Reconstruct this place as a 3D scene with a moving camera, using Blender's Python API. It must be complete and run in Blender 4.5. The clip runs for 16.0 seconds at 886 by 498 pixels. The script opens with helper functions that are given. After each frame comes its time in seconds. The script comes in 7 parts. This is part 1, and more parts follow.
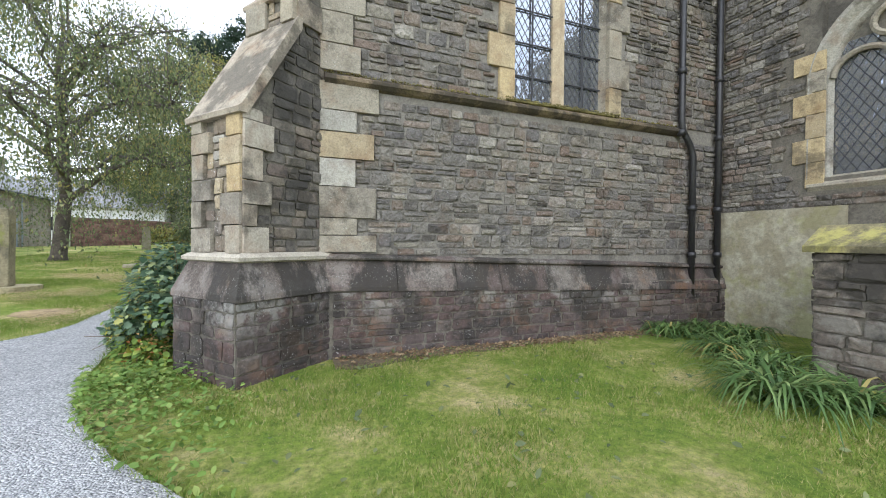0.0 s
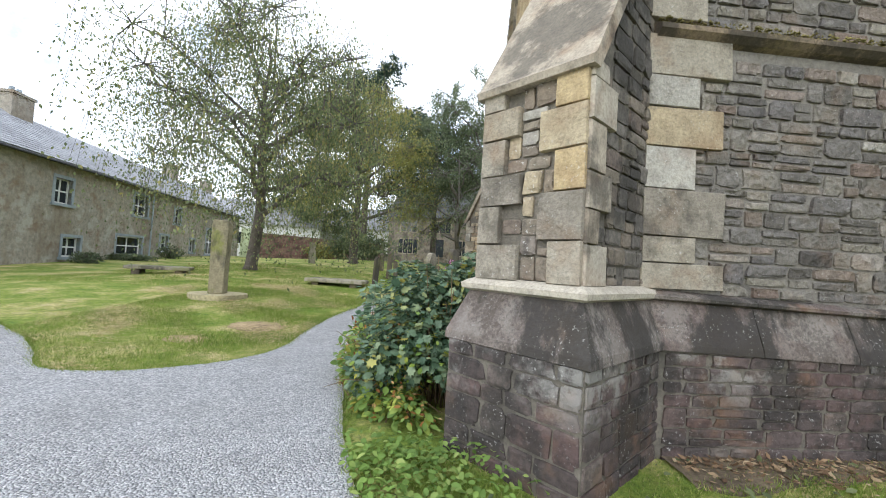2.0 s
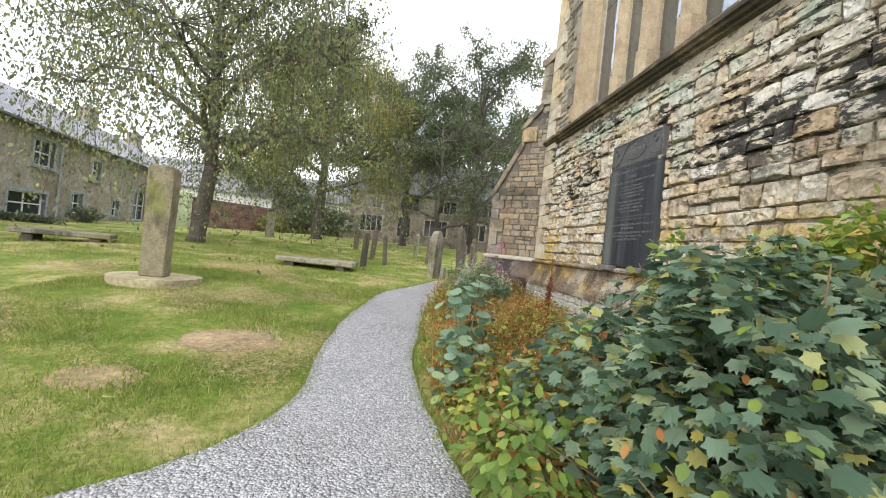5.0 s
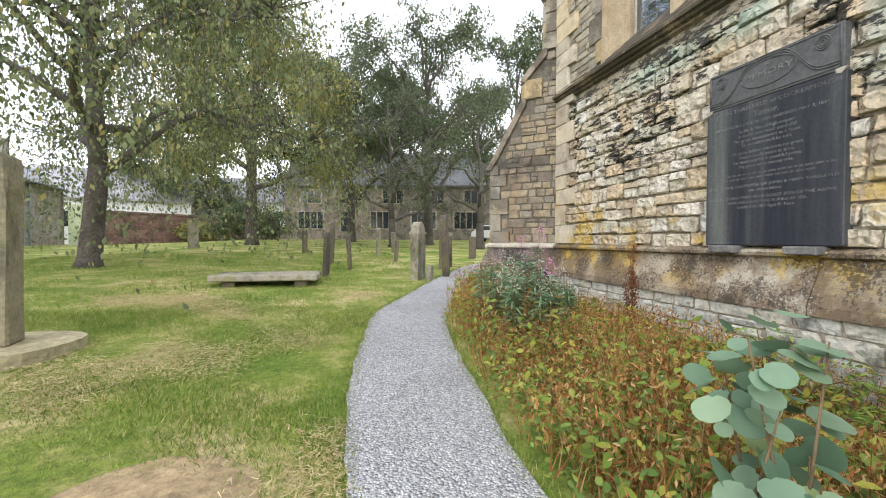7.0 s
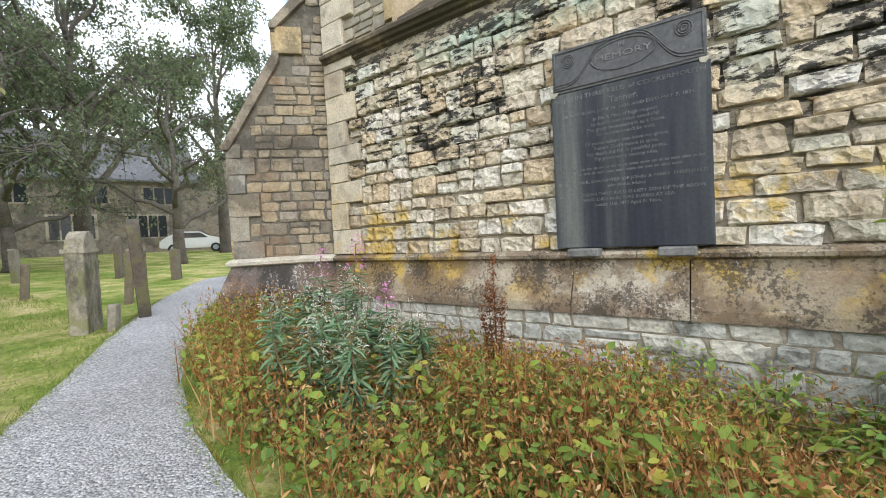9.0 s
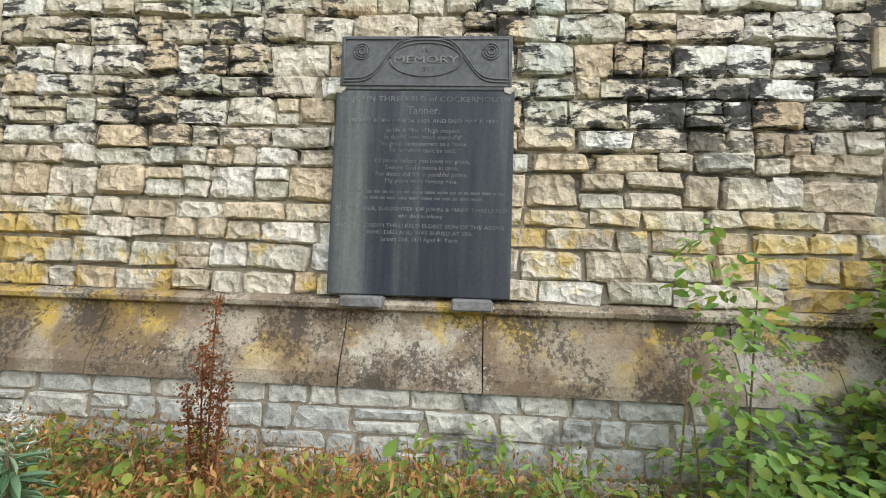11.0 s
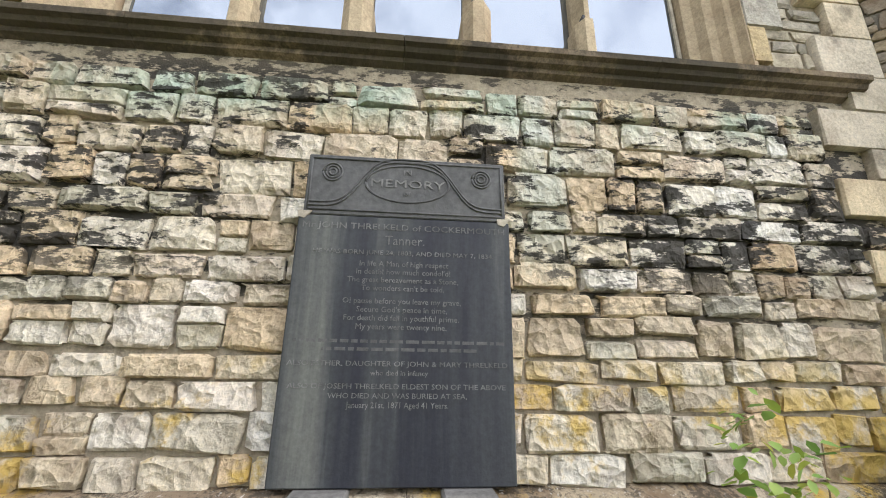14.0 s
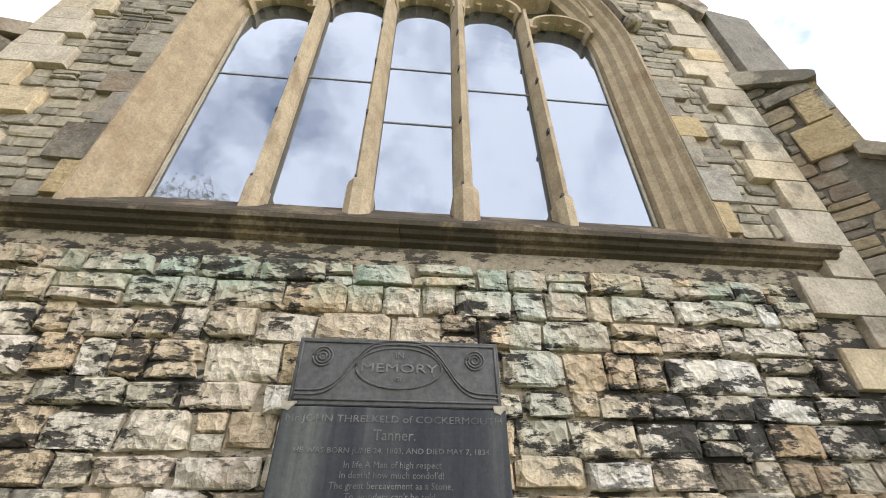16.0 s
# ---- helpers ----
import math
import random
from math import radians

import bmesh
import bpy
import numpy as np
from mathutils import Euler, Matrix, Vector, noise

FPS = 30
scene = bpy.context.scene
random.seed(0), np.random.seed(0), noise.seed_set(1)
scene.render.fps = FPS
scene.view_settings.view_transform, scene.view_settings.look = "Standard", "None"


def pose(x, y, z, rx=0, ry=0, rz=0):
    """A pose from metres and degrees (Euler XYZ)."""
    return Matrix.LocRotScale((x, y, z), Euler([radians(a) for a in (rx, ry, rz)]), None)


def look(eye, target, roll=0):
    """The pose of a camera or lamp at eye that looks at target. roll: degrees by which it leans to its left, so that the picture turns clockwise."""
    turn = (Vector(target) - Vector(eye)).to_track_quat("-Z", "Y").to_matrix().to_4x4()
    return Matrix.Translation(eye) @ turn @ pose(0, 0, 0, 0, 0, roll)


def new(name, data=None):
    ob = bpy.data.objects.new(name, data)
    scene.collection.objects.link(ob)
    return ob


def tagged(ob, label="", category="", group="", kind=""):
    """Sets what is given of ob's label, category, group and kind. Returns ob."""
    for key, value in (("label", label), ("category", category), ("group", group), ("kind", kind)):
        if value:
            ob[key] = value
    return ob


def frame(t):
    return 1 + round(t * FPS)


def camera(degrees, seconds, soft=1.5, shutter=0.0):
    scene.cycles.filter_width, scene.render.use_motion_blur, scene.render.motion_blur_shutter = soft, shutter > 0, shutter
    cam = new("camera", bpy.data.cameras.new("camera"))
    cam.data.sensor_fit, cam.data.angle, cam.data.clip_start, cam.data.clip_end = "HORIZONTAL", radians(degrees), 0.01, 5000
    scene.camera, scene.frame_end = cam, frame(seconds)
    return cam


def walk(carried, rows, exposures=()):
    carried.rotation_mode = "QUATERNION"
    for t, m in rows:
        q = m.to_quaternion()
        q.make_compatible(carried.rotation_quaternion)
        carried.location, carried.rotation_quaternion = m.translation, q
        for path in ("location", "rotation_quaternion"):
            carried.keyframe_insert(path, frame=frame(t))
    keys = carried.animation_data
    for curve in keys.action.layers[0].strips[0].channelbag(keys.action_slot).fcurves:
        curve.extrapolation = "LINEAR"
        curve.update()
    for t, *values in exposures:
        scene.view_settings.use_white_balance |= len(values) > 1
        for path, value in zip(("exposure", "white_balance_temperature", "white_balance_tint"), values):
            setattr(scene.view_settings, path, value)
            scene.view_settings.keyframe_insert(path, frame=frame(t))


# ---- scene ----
cam = camera(96.2, 16.0, soft=1.0)
PATH = [
    (0, (0.25, 0.068, 1.451), (0.773, 1.998, 1.429), 0.5),
    (0.5, (-0.114, 0.55, 1.47), (0.332, 2.497, 1.553), -0.5),
    (1, (-0.579, 1.023, 1.442), (-0.307, 3.004, 1.489), 0.6),
    (1.5, (-1.086, 1.453, 1.431), (-0.925, 3.446, 1.404), 1.5),
    (2, (-1.516, 1.963, 1.427), (-1.564, 3.961, 1.507), 3.5),
    (2.5, (-1.918, 2.38, 1.359), (-1.901, 4.375, 1.495), 6.1),
    (3, (-2.309, 2.792, 1.361), (-2.36, 4.79, 1.452), 4.7),
    (3.5, (-2.674, 3.288, 1.328), (-2.755, 5.286, 1.37), 2.7),
    (4, (-2.911, 3.687, 1.345), (-2.678, 5.673, 1.331), 3.0),
    (4.5, (-3.078, 4.191, 1.29), (-2.778, 6.168, 1.349), 3.8),
    (4.7, (-3.15, 4.375, 1.303), (-2.952, 6.365, 1.338), 6.3),
    (6.8, (-4.034, 6.789, 1.375), (-3.564, 8.732, 1.307), -0.3),
    (7, (-4.052, 6.974, 1.39), (-3.546, 8.909, 1.347), 0.1),
    (7.5, (-4.071, 7.613, 1.388), (-3.569, 9.548, 1.306), 1.9),
    (8, (-4.153, 8.248, 1.379), (-3.053, 9.915, 1.268), 0.1),
    (8.5, (-4.057, 8.758, 1.454), (-2.633, 10.161, 1.406), 1.1),
    (9, (-3.85, 9.135, 1.516), (-2.211, 10.281, 1.451), -2.9),
    (9.5, (-3.722, 9.378, 1.323), (-1.785, 9.875, 1.31), -0.2),
    (10, (-3.587, 9.487, 1.314), (-1.595, 9.63, 1.436), 1.5),
    (10.2, (-3.418, 9.431, 1.346), (-1.433, 9.607, 1.512), 1.8),
    (12.5, (-2.422, 9.616, 1.686), (-0.428, 9.498, 1.765), 2.5),
    (13, (-2.399, 9.692, 1.732), (-0.417, 9.527, 1.935), 1.8),
    (13.5, (-2.413, 9.717, 1.829), (-0.453, 9.54, 2.186), 1.2),
    (14, (-2.422, 9.734, 1.907), (-0.512, 9.566, 2.475), 0.9),
    (14.5, (-2.447, 9.743, 2.023), (-0.609, 9.601, 2.797), 1.0),
    (15, (-2.468, 9.737, 2.077), (-0.673, 9.61, 2.949), 0.4),
    (15.5, (-2.503, 9.726, 2.152), (-0.782, 9.598, 3.163), 1.9),
    (16, (-2.544, 9.714, 2.226), (-0.894, 9.567, 3.347), 0.2),
]
walk(cam, [(t, look(eye, target, roll)) for t, eye, target, roll in PATH], [(0.0, 0.84, 6050, 9), (0.5, 0.9, 6050, 9), (1.2, 0.98, 6100, 9), (2.5, 0.62, 6300, 10), (3.5, 0.7, 6600, 11), (4.5, 0.87, 6650, 12), (7.0, 0.97, 6450, 12), (8.5, 0.97, 6350, 11), (10.0, 1.1, 6300, 9), (12.5, 1.1, 6400, 11), (16.0, 0.92, 6700, 14)])

# ---- world and light ----
world = bpy.data.worlds.new("overcast_sky")
scene.world = world
world.use_nodes = True
wn, wl = world.node_tree.nodes, world.node_tree.links
wn.clear()
w_out = wn.new("ShaderNodeOutputWorld")
w_bg = wn.new("ShaderNodeBackground")
w_sky = wn.new("ShaderNodeTexSky")
w_sky.sky_type = "NISHITA"
w_sky.sun_disc = False
w_sky.sun_elevation, w_sky.sun_rotation = radians(30), radians(209)
w_coord = wn.new("ShaderNodeTexCoord")
w_noise = wn.new("ShaderNodeTexNoise")
w_noise.inputs["Scale"].default_value = 2.6
w_noise.inputs["Detail"].default_value = 7
w_noise.inputs["Roughness"].default_value = 0.6
w_ramp = wn.new("ShaderNodeValToRGB")
w_ramp.color_ramp.elements[0].position = 0.30
w_ramp.color_ramp.elements[1].position = 0.50
w_scale = wn.new("ShaderNodeVectorMath")
w_scale.operation = "SCALE"
w_scale.inputs["Scale"].default_value = 0.12
w_mix = wn.new("ShaderNodeMix")
w_mix.data_type = "RGBA"
w_mix.inputs["B"].default_value = (1.0, 1.05, 1.14, 1)
wl.new(w_coord.outputs["Generated"], w_noise.inputs["Vector"])
wl.new(w_noise.outputs["Fac"], w_ramp.inputs["Fac"])
wl.new(w_sky.outputs["Color"], w_scale.inputs[0])
wl.new(w_scale.outputs["Vector"], w_mix.inputs["A"])
wl.new(w_ramp.outputs["Color"], w_mix.inputs["Factor"])
wl.new(w_mix.outputs["Result"], w_bg.inputs["Color"])
wl.new(w_bg.outputs["Background"], w_out.inputs["Surface"])
w_bg.inputs["Strength"].default_value = 1.3

sun = new("sun", bpy.data.lights.new("sun", "SUN"))
sun.data.energy, sun.data.angle, sun.data.color = 0.7, radians(25), (1.0, 0.96, 0.9)
sun.matrix_world = look((-22, -34, 26), (0, 6, 0))


# ---- materials ----
def mat(name, rough=0.85):
    m = bpy.data.materials.new(name)
    m.use_nodes = True
    b = m.node_tree.nodes["Principled BSDF"]
    b.inputs["Roughness"].default_value = rough
    b.inputs["Specular IOR Level"].default_value = 0.25
    return m, m.node_tree.nodes, m.node_tree.links, b


def noise_node(n, l, scale, detail=4, rough=0.6, stretch=None, vec=None):
    t = n.new("ShaderNodeTexNoise")
    t.inputs["Scale"].default_value, t.inputs["Detail"].default_value, t.inputs["Roughness"].default_value = scale, detail, rough
    if vec is None:
        vec = n.new("ShaderNodeNewGeometry").outputs["Position"]
    if stretch:
        mp = n.new("ShaderNodeMapping")
        mp.inputs["Scale"].default_value = stretch
        l.new(vec, mp.inputs["Vector"])
        vec = mp.outputs["Vector"]
    l.new(vec, t.inputs["Vector"])
    return t.outputs["Fac"]


def noise_vec(n, l, scale):
    t = n.new("ShaderNodeTexNoise")
    t.inputs["Scale"].default_value = scale
    l.new(n.new("ShaderNodeNewGeometry").outputs["Position"], t.inputs["Vector"])
    return t.outputs["Color"]


def ramp(n, l, fac, stops):
    r = n.new("ShaderNodeValToRGB")
    e = r.color_ramp.elements
    while len(e) < len(stops):
        e.new(0.5)
    for el, (p, c) in zip(e, stops):
        el.position, el.color = p, (*c, 1) if len(c) == 3 else c
    l.new(fac, r.inputs["Fac"])
    return r.outputs["Color"]


def mixc(n, l, fac, a, b, mode="MIX"):
    m = n.new("ShaderNodeMix")
    m.data_type, m.blend_type = "RGBA", mode
    for sock, v in ((m.inputs["Factor"], fac), (m.inputs["A"], a), (m.inputs["B"], b)):
        if isinstance(v, (int, float)):
            sock.default_value = v
        elif isinstance(v, tuple):
            sock.default_value = (*v, 1)
        else:
            l.new(v, sock)
    return m.outputs["Result"]


def mathn(n, l, op, a, b=0.0, clamp=False):
    m = n.new("ShaderNodeMath")
    m.operation, m.use_clamp = op, clamp
    for i, v in enumerate((a, b)):
        if isinstance(v, (int, float)):
            m.inputs[i].default_value = v
        else:
            l.new(v, m.inputs[i])
    return m.outputs[0]


def zpos(n, l, axis=2):
    s = n.new("ShaderNodeSeparateXYZ")
    l.new(n.new("ShaderNodeNewGeometry").outputs["Position"], s.inputs[0])
    return s.outputs[axis]


def band(n, l, v, lo, hi, soft):
    """1 between lo and hi, falling to 0 over soft outside."""
    up = n.new("ShaderNodeMapRange")
    up.inputs["From Min"].default_value, up.inputs["From Max"].default_value = lo - soft, lo
    dn = n.new("ShaderNodeMapRange")
    dn.inputs["From Min"].default_value, dn.inputs["From Max"].default_value = hi, hi + soft
    dn.inputs["To Min"].default_value, dn.inputs["To Max"].default_value = 1, 0
    l.new(v, up.inputs["Value"])
    l.new(v, dn.inputs["Value"])
    return mathn(n, l, "MULTIPLY", up.outputs[0], dn.outputs[0])


def bump(n, l, b, h, strength, dist):
    bp = n.new("ShaderNodeBump")
    bp.inputs["Strength"].default_value, bp.inputs["Distance"].default_value = strength, dist
    l.new(h, bp.inputs["Height"])
    l.new(bp.outputs["Normal"], b.inputs["Normal"])


def piece_random(n, l, island):
    if island:
        return n.new("ShaderNodeNewGeometry").outputs["Random Per Island"]
    return n.new("ShaderNodeObjectInfo").outputs["Random"]


def stone_mat(name, stops, island=False, grain=26, stain=0.55, stain_col=(0.035, 0.033, 0.03), stain_lo=0.52, stain_scale=1.3,
              lichen=0.0, lichen_col=(0.55, 0.36, 0.06), lichen_z=(0, 99), green_z=None, black_z=None, bump_d=0.02, streak=False, brown=0.0, specks=0.0, chips=0.0, crust=0.0, run=None):
    """Weathered stone: each piece its own tone, grain, soot, lichen and run-off stains with shapes of their own."""
    m, n, l, b = mat(name, 0.9)
    col = ramp(n, l, piece_random(n, l, island), stops)
    g1 = noise_node(n, l, grain, 6, 0.7)
    g2 = noise_node(n, l, 5.5, 5, 0.65)
    col = mixc(n, l, 0.75, col, ramp(n, l, g1, [(0.25, (0.45, 0.45, 0.45)), (0.5, (0.95, 0.95, 0.95)), (0.75, (1.35, 1.33, 1.28))]), "MULTIPLY")
    col = mixc(n, l, 0.6, col, ramp(n, l, g2, [(0.3, (0.62, 0.6, 0.57)), (0.55, (1.05, 1.04, 1.02)), (0.75, (1.2, 1.17, 1.1))]), "MULTIPLY")
    if brown:
        f = ramp(n, l, noise_node(n, l, 2.1, 4, 0.6), [(0.52, (0, 0, 0)), (0.68, (1, 1, 1))])
        col = mixc(n, l, mathn(n, l, "MULTIPLY", f, brown), col, (0.2, 0.11, 0.055))
    if lichen:
        zf = band(n, l, zpos(n, l), lichen_z[0], lichen_z[1], 0.3)
        f = ramp(n, l, noise_node(n, l, 1.9, 6, 0.7), [(0.5, (0, 0, 0)), (0.58, (1, 1, 1))])
        col = mixc(n, l, mathn(n, l, "MULTIPLY", mathn(n, l, "MULTIPLY", f, zf), lichen), col, lichen_col)
    if green_z:
        zf = band(n, l, zpos(n, l), green_z[0], green_z[1], 0.2)
        f = ramp(n, l, noise_node(n, l, 1.6, 5, 0.65, (1, 1.5, 0.5)), [(0.4, (0, 0, 0)), (0.62, (1, 1, 1))])
        col = mixc(n, l, mathn(n, l, "MULTIPLY", mathn(n, l, "MULTIPLY", f, zf), 0.75), col, (0.36, 0.49, 0.4))
    if run:
        rf = mathn(n, l, "MULTIPLY", band(n, l, zpos(n, l, 1), run[0], run[1], 0.12), band(n, l, zpos(n, l), run[2], run[3], 0.5))
        rf = mathn(n, l, "MULTIPLY", rf, ramp(n, l, noise_node(n, l, 3.0, 5, 0.65, (1, 1.5, 0.4)), [(0.35, (0, 0, 0)), (0.55, (1, 1, 1))]))
        col = mixc(n, l, mathn(n, l, "MULTIPLY", rf, 0.6), col, (0.5, 0.56, 0.5))
    sf = noise_node(n, l, stain_scale, 7, 0.68, (1, 1, 0.45) if streak else None)
    if black_z:
        fine = noise_node(n, l, 8.5, 9, 0.72, (1, 0.5, 1.6))
        sf = mathn(n, l, "ADD", mathn(n, l, "MULTIPLY", sf, 0.36), mathn(n, l, "MULTIPLY", fine, 0.64))
        f = ramp(n, l, sf, [(stain_lo, (0, 0, 0)), (stain_lo + 0.025, (1, 1, 1))])
    else:
        f = ramp(n, l, sf, [(stain_lo, (0, 0, 0)), (stain_lo + 0.08, (1, 1, 1))])
    f = mathn(n, l, "MULTIPLY", f, stain)
    if black_z:
        f = mathn(n, l, "MULTIPLY", f, band(n, l, zpos(n, l), black_z[0], black_z[1], 0.5))
    col = mixc(n, l, f, col, stain_col)
    if crust:
        cf = ramp(n, l, mathn(n, l, "ADD", mathn(n, l, "MULTIPLY", noise_node(n, l, 34, 5, 0.75), 0.55), mathn(n, l, "MULTIPLY", noise_node(n, l, 3.0, 4, 0.6), 0.45)), [(0.5, (0, 0, 0)), (0.56, (1, 1, 1))])
        col = mixc(n, l, mathn(n, l, "MULTIPLY", cf, crust), col, (0.05, 0.042, 0.032))
    if specks:
        sp = ramp(n, l, noise_node(n, l, 42, 3, 0.6), [(0.62, (0, 0, 0)), (0.66, (1, 1, 1))])
        sp = mathn(n, l, "MULTIPLY", sp, ramp(n, l, noise_node(n, l, 2.6, 3, 0.6), [(0.45, (0, 0, 0)), (0.6, (1, 1, 1))]))
        col = mixc(n, l, mathn(n, l, "MULTIPLY", sp, specks), col, (0.62, 0.61, 0.57))
    l.new(col, b.inputs["Base Color"])
    hgt = mathn(n, l, "ADD", mathn(n, l, "MULTIPLY", g1, 0.45), noise_node(n, l, 9, 6, 0.7))
    if chips:
        vo = n.new("ShaderNodeTexVoronoi")
        vo.inputs["Scale"].default_value = 13
        wob = mixc(n, l, 0.12, n.new("ShaderNodeNewGeometry").outputs["Position"], noise_vec(n, l, 7))
        l.new(wob, vo.inputs["Vector"])
        hgt = mathn(n, l, "ADD", hgt, mathn(n, l, "MULTIPLY", vo.outputs["Distance"], chips))
    bump(n, l, b, hgt, 0.9, bump_d)
    return m


def plain(name, col, rough=0.7, var=0.3, scale=12, metal=0.0, bump_d=0.004, spec=0.3):
    m, n, l, b = mat(name, rough)
    f = noise_node(n, l, scale, 6, 0.65)
    c = mixc(n, l, 1.0, col, ramp(n, l, f, [(0.25, (1 - var,) * 3), (0.75, (1 + var,) * 3)]), "MULTIPLY")
    f2 = noise_node(n, l, scale * 0.13, 4, 0.6)
    c = mixc(n, l, 0.7, c, ramp(n, l, f2, [(0.3, (1 - var,) * 3), (0.7, (1 + var * 0.6,) * 3)]), "MULTIPLY")
    l.new(c, b.inputs["Base Color"])
    b.inputs["Metallic"].default_value = metal
    b.inputs["Specular IOR Level"].default_value = spec
    if bump_d:
        bump(n, l, b, f, 0.7, bump_d)
    return m


CREAM = [(0, (0.5, 0.39, 0.27)), (0.15, (0.68, 0.6, 0.46)), (0.35, (0.76, 0.72, 0.63)), (0.55, (0.6, 0.52, 0.4)), (0.7, (0.68, 0.53, 0.35)), (0.82, (0.56, 0.54, 0.44)), (0.92, (0.68, 0.58, 0.46)), (1, (0.8, 0.78, 0.72))]
GREYS = [(0, (0.09, 0.082, 0.075)), (0.25, (0.21, 0.195, 0.17)), (0.5, (0.15, 0.14, 0.135)), (0.75, (0.26, 0.24, 0.2)), (0.9, (0.19, 0.145, 0.12)), (1, (0.34, 0.32, 0.28))]
DRESS = [(0, (0.25, 0.225, 0.185)), (0.3, (0.36, 0.325, 0.26)), (0.5, (0.31, 0.28, 0.225)), (0.65, (0.45, 0.35, 0.2)), (0.78, (0.5, 0.4, 0.24)), (0.88, (0.3, 0.285, 0.25)), (1, (0.42, 0.4, 0.35))]
MIXED = [(0, (0.2, 0.17, 0.135)), (0.3, (0.33, 0.29, 0.22)), (0.6, (0.42, 0.35, 0.24)), (0.8, (0.16, 0.13, 0.11)), (1, (0.42, 0.4, 0.35))]
PLIN = [(0, (0.072, 0.058, 0.055)), (0.4, (0.115, 0.092, 0.086)), (0.7, (0.105, 0.072, 0.068)), (1, (0.155, 0.132, 0.115))]
kw_b = dict(grain=38, stain=0.95, stain_lo=0.515, stain_scale=0.95, bump_d=0.045, lichen=0.8, lichen_col=(0.6, 0.4, 0.08), lichen_z=(1.3, 1.75), green_z=(3.5, 3.9), run=(8.82, 9.04, 2.7, 3.9), black_z=(2.5, 3.6), brown=0.5, chips=1.5)
M_B = stone_mat("cream_rubble", CREAM, **kw_b)
M_Bi = stone_mat("cream_rubble_far", CREAM, island=True, **kw_b)
kw_a = dict(grain=34, stain=0.6, stain_lo=0.56, stain_scale=1.2, bump_d=0.04, streak=True, brown=0.3, specks=0.3, chips=0.9)
M_A = stone_mat("grey_rubble", GREYS, **kw_a)
M_Ai = stone_mat("grey_rubble_far", GREYS, island=True, **kw_a)
M_MIX = stone_mat("mixed_rubble", MIXED, stain=0.75, stain_lo=0.5, brown=0.4, specks=0.6)
M_Q = stone_mat("dressed_sandstone", DRESS, stain=0.6, stain_lo=0.52, stain_scale=1.5, stain_col=(0.07, 0.06, 0.048), grain=45, bump_d=0.02, brown=0.45, specks=0.35, chips=0.45)
M_QD = stone_mat("stained_dressed_stone", [(0, (0.27, 0.23, 0.18)), (0.5, (0.38, 0.33, 0.26)), (1, (0.44, 0.4, 0.33))], stain=0.6, stain_lo=0.5, grain=40, bump_d=0.012, brown=0.5)
M_PL = stone_mat("plinth_rubble", PLIN, stain=0.75, stain_lo=0.5, lichen=0.35, lichen_col=(0.5, 0.5, 0.45), lichen_z=(0.7, 1.4), specks=0.4, brown=0.5, chips=0.8)
M_PLB = stone_mat("pale_plinth_rubble", [(0, (0.4, 0.4, 0.36)), (0.5, (0.52, 0.52, 0.47)), (1, (0.6, 0.57, 0.48))], stain=0.7, stain_lo=0.56, chips=1.2)
M_CHB = stone_mat("chamfer_stone", [(0, (0.32, 0.26, 0.18)), (0.6, (0.4, 0.34, 0.25)), (1, (0.46, 0.42, 0.35))], stain=0.75, stain_lo=0.46, stain_col=(0.15, 0.1, 0.06), stain_scale=1.7, lichen=0.85, lichen_col=(0.5, 0.33, 0.05), lichen_z=(1.12, 1.5), brown=0.5, grain=60, bump_d=0.012, specks=0.6, crust=0.8)
M_CHA = stone_mat("sooty_chamfer_stone", [(0, (0.11, 0.085, 0.078)), (0.5, (0.15, 0.118, 0.106)), (1, (0.19, 0.168, 0.148))], stain=0.85, stain_lo=0.45, stain_scale=2.0, lichen=0.22, lichen_col=(0.42, 0.4, 0.36), lichen_z=(1.0, 1.4), grain=50, bump_d=0.014, streak=True, specks=0.3, brown=0.55, crust=0.5)
M_STR = stone_mat("moulding_stone", [(0, (0.2, 0.155, 0.11)), (1, (0.32, 0.25, 0.17))], stain=0.75, stain_lo=0.45, grain=40, bump_d=0.012, lichen=0.3, lichen_col=(0.2, 0.17, 0.06), crust=0.5)
M_TRAC = stone_mat("warm_tracery_stone", [(0, (0.42, 0.34, 0.235)), (1, (0.52, 0.43, 0.3))], stain=0.5, stain_lo=0.55, grain=50, bump_d=0.006, stain_col=(0.17, 0.12, 0.075), brown=0.35, streak=True)
M_MORT = stone_mat("dark_mortar", [(0, (0.16, 0.145, 0.12)), (1, (0.16, 0.145, 0.12))], stain=0.5)
M_MORTB = stone_mat("pale_mortar", [(0, (0.38, 0.33, 0.255)), (1, (0.38, 0.33, 0.255))], stain=0.95, stain_lo=0.49, stain_scale=0.95, black_z=(2.3, 3.7))
M_QB = stone_mat("cream_dressed_stone", [(0, (0.48, 0.42, 0.33)), (0.4, (0.6, 0.54, 0.44)), (0.65, (0.62, 0.5, 0.32)), (1, (0.6, 0.56, 0.48))], stain=0.5, stain_lo=0.56, grain=45, bump_d=0.014, brown=0.3, lichen=0.4, lichen_z=(1.3, 2.2), chips=0.4)


M_MORTA = stone_mat("grey_lime_mortar", [(0, (0.22, 0.205, 0.18)), (1, (0.22, 0.205, 0.18))], stain=0.5, stain_lo=0.55)


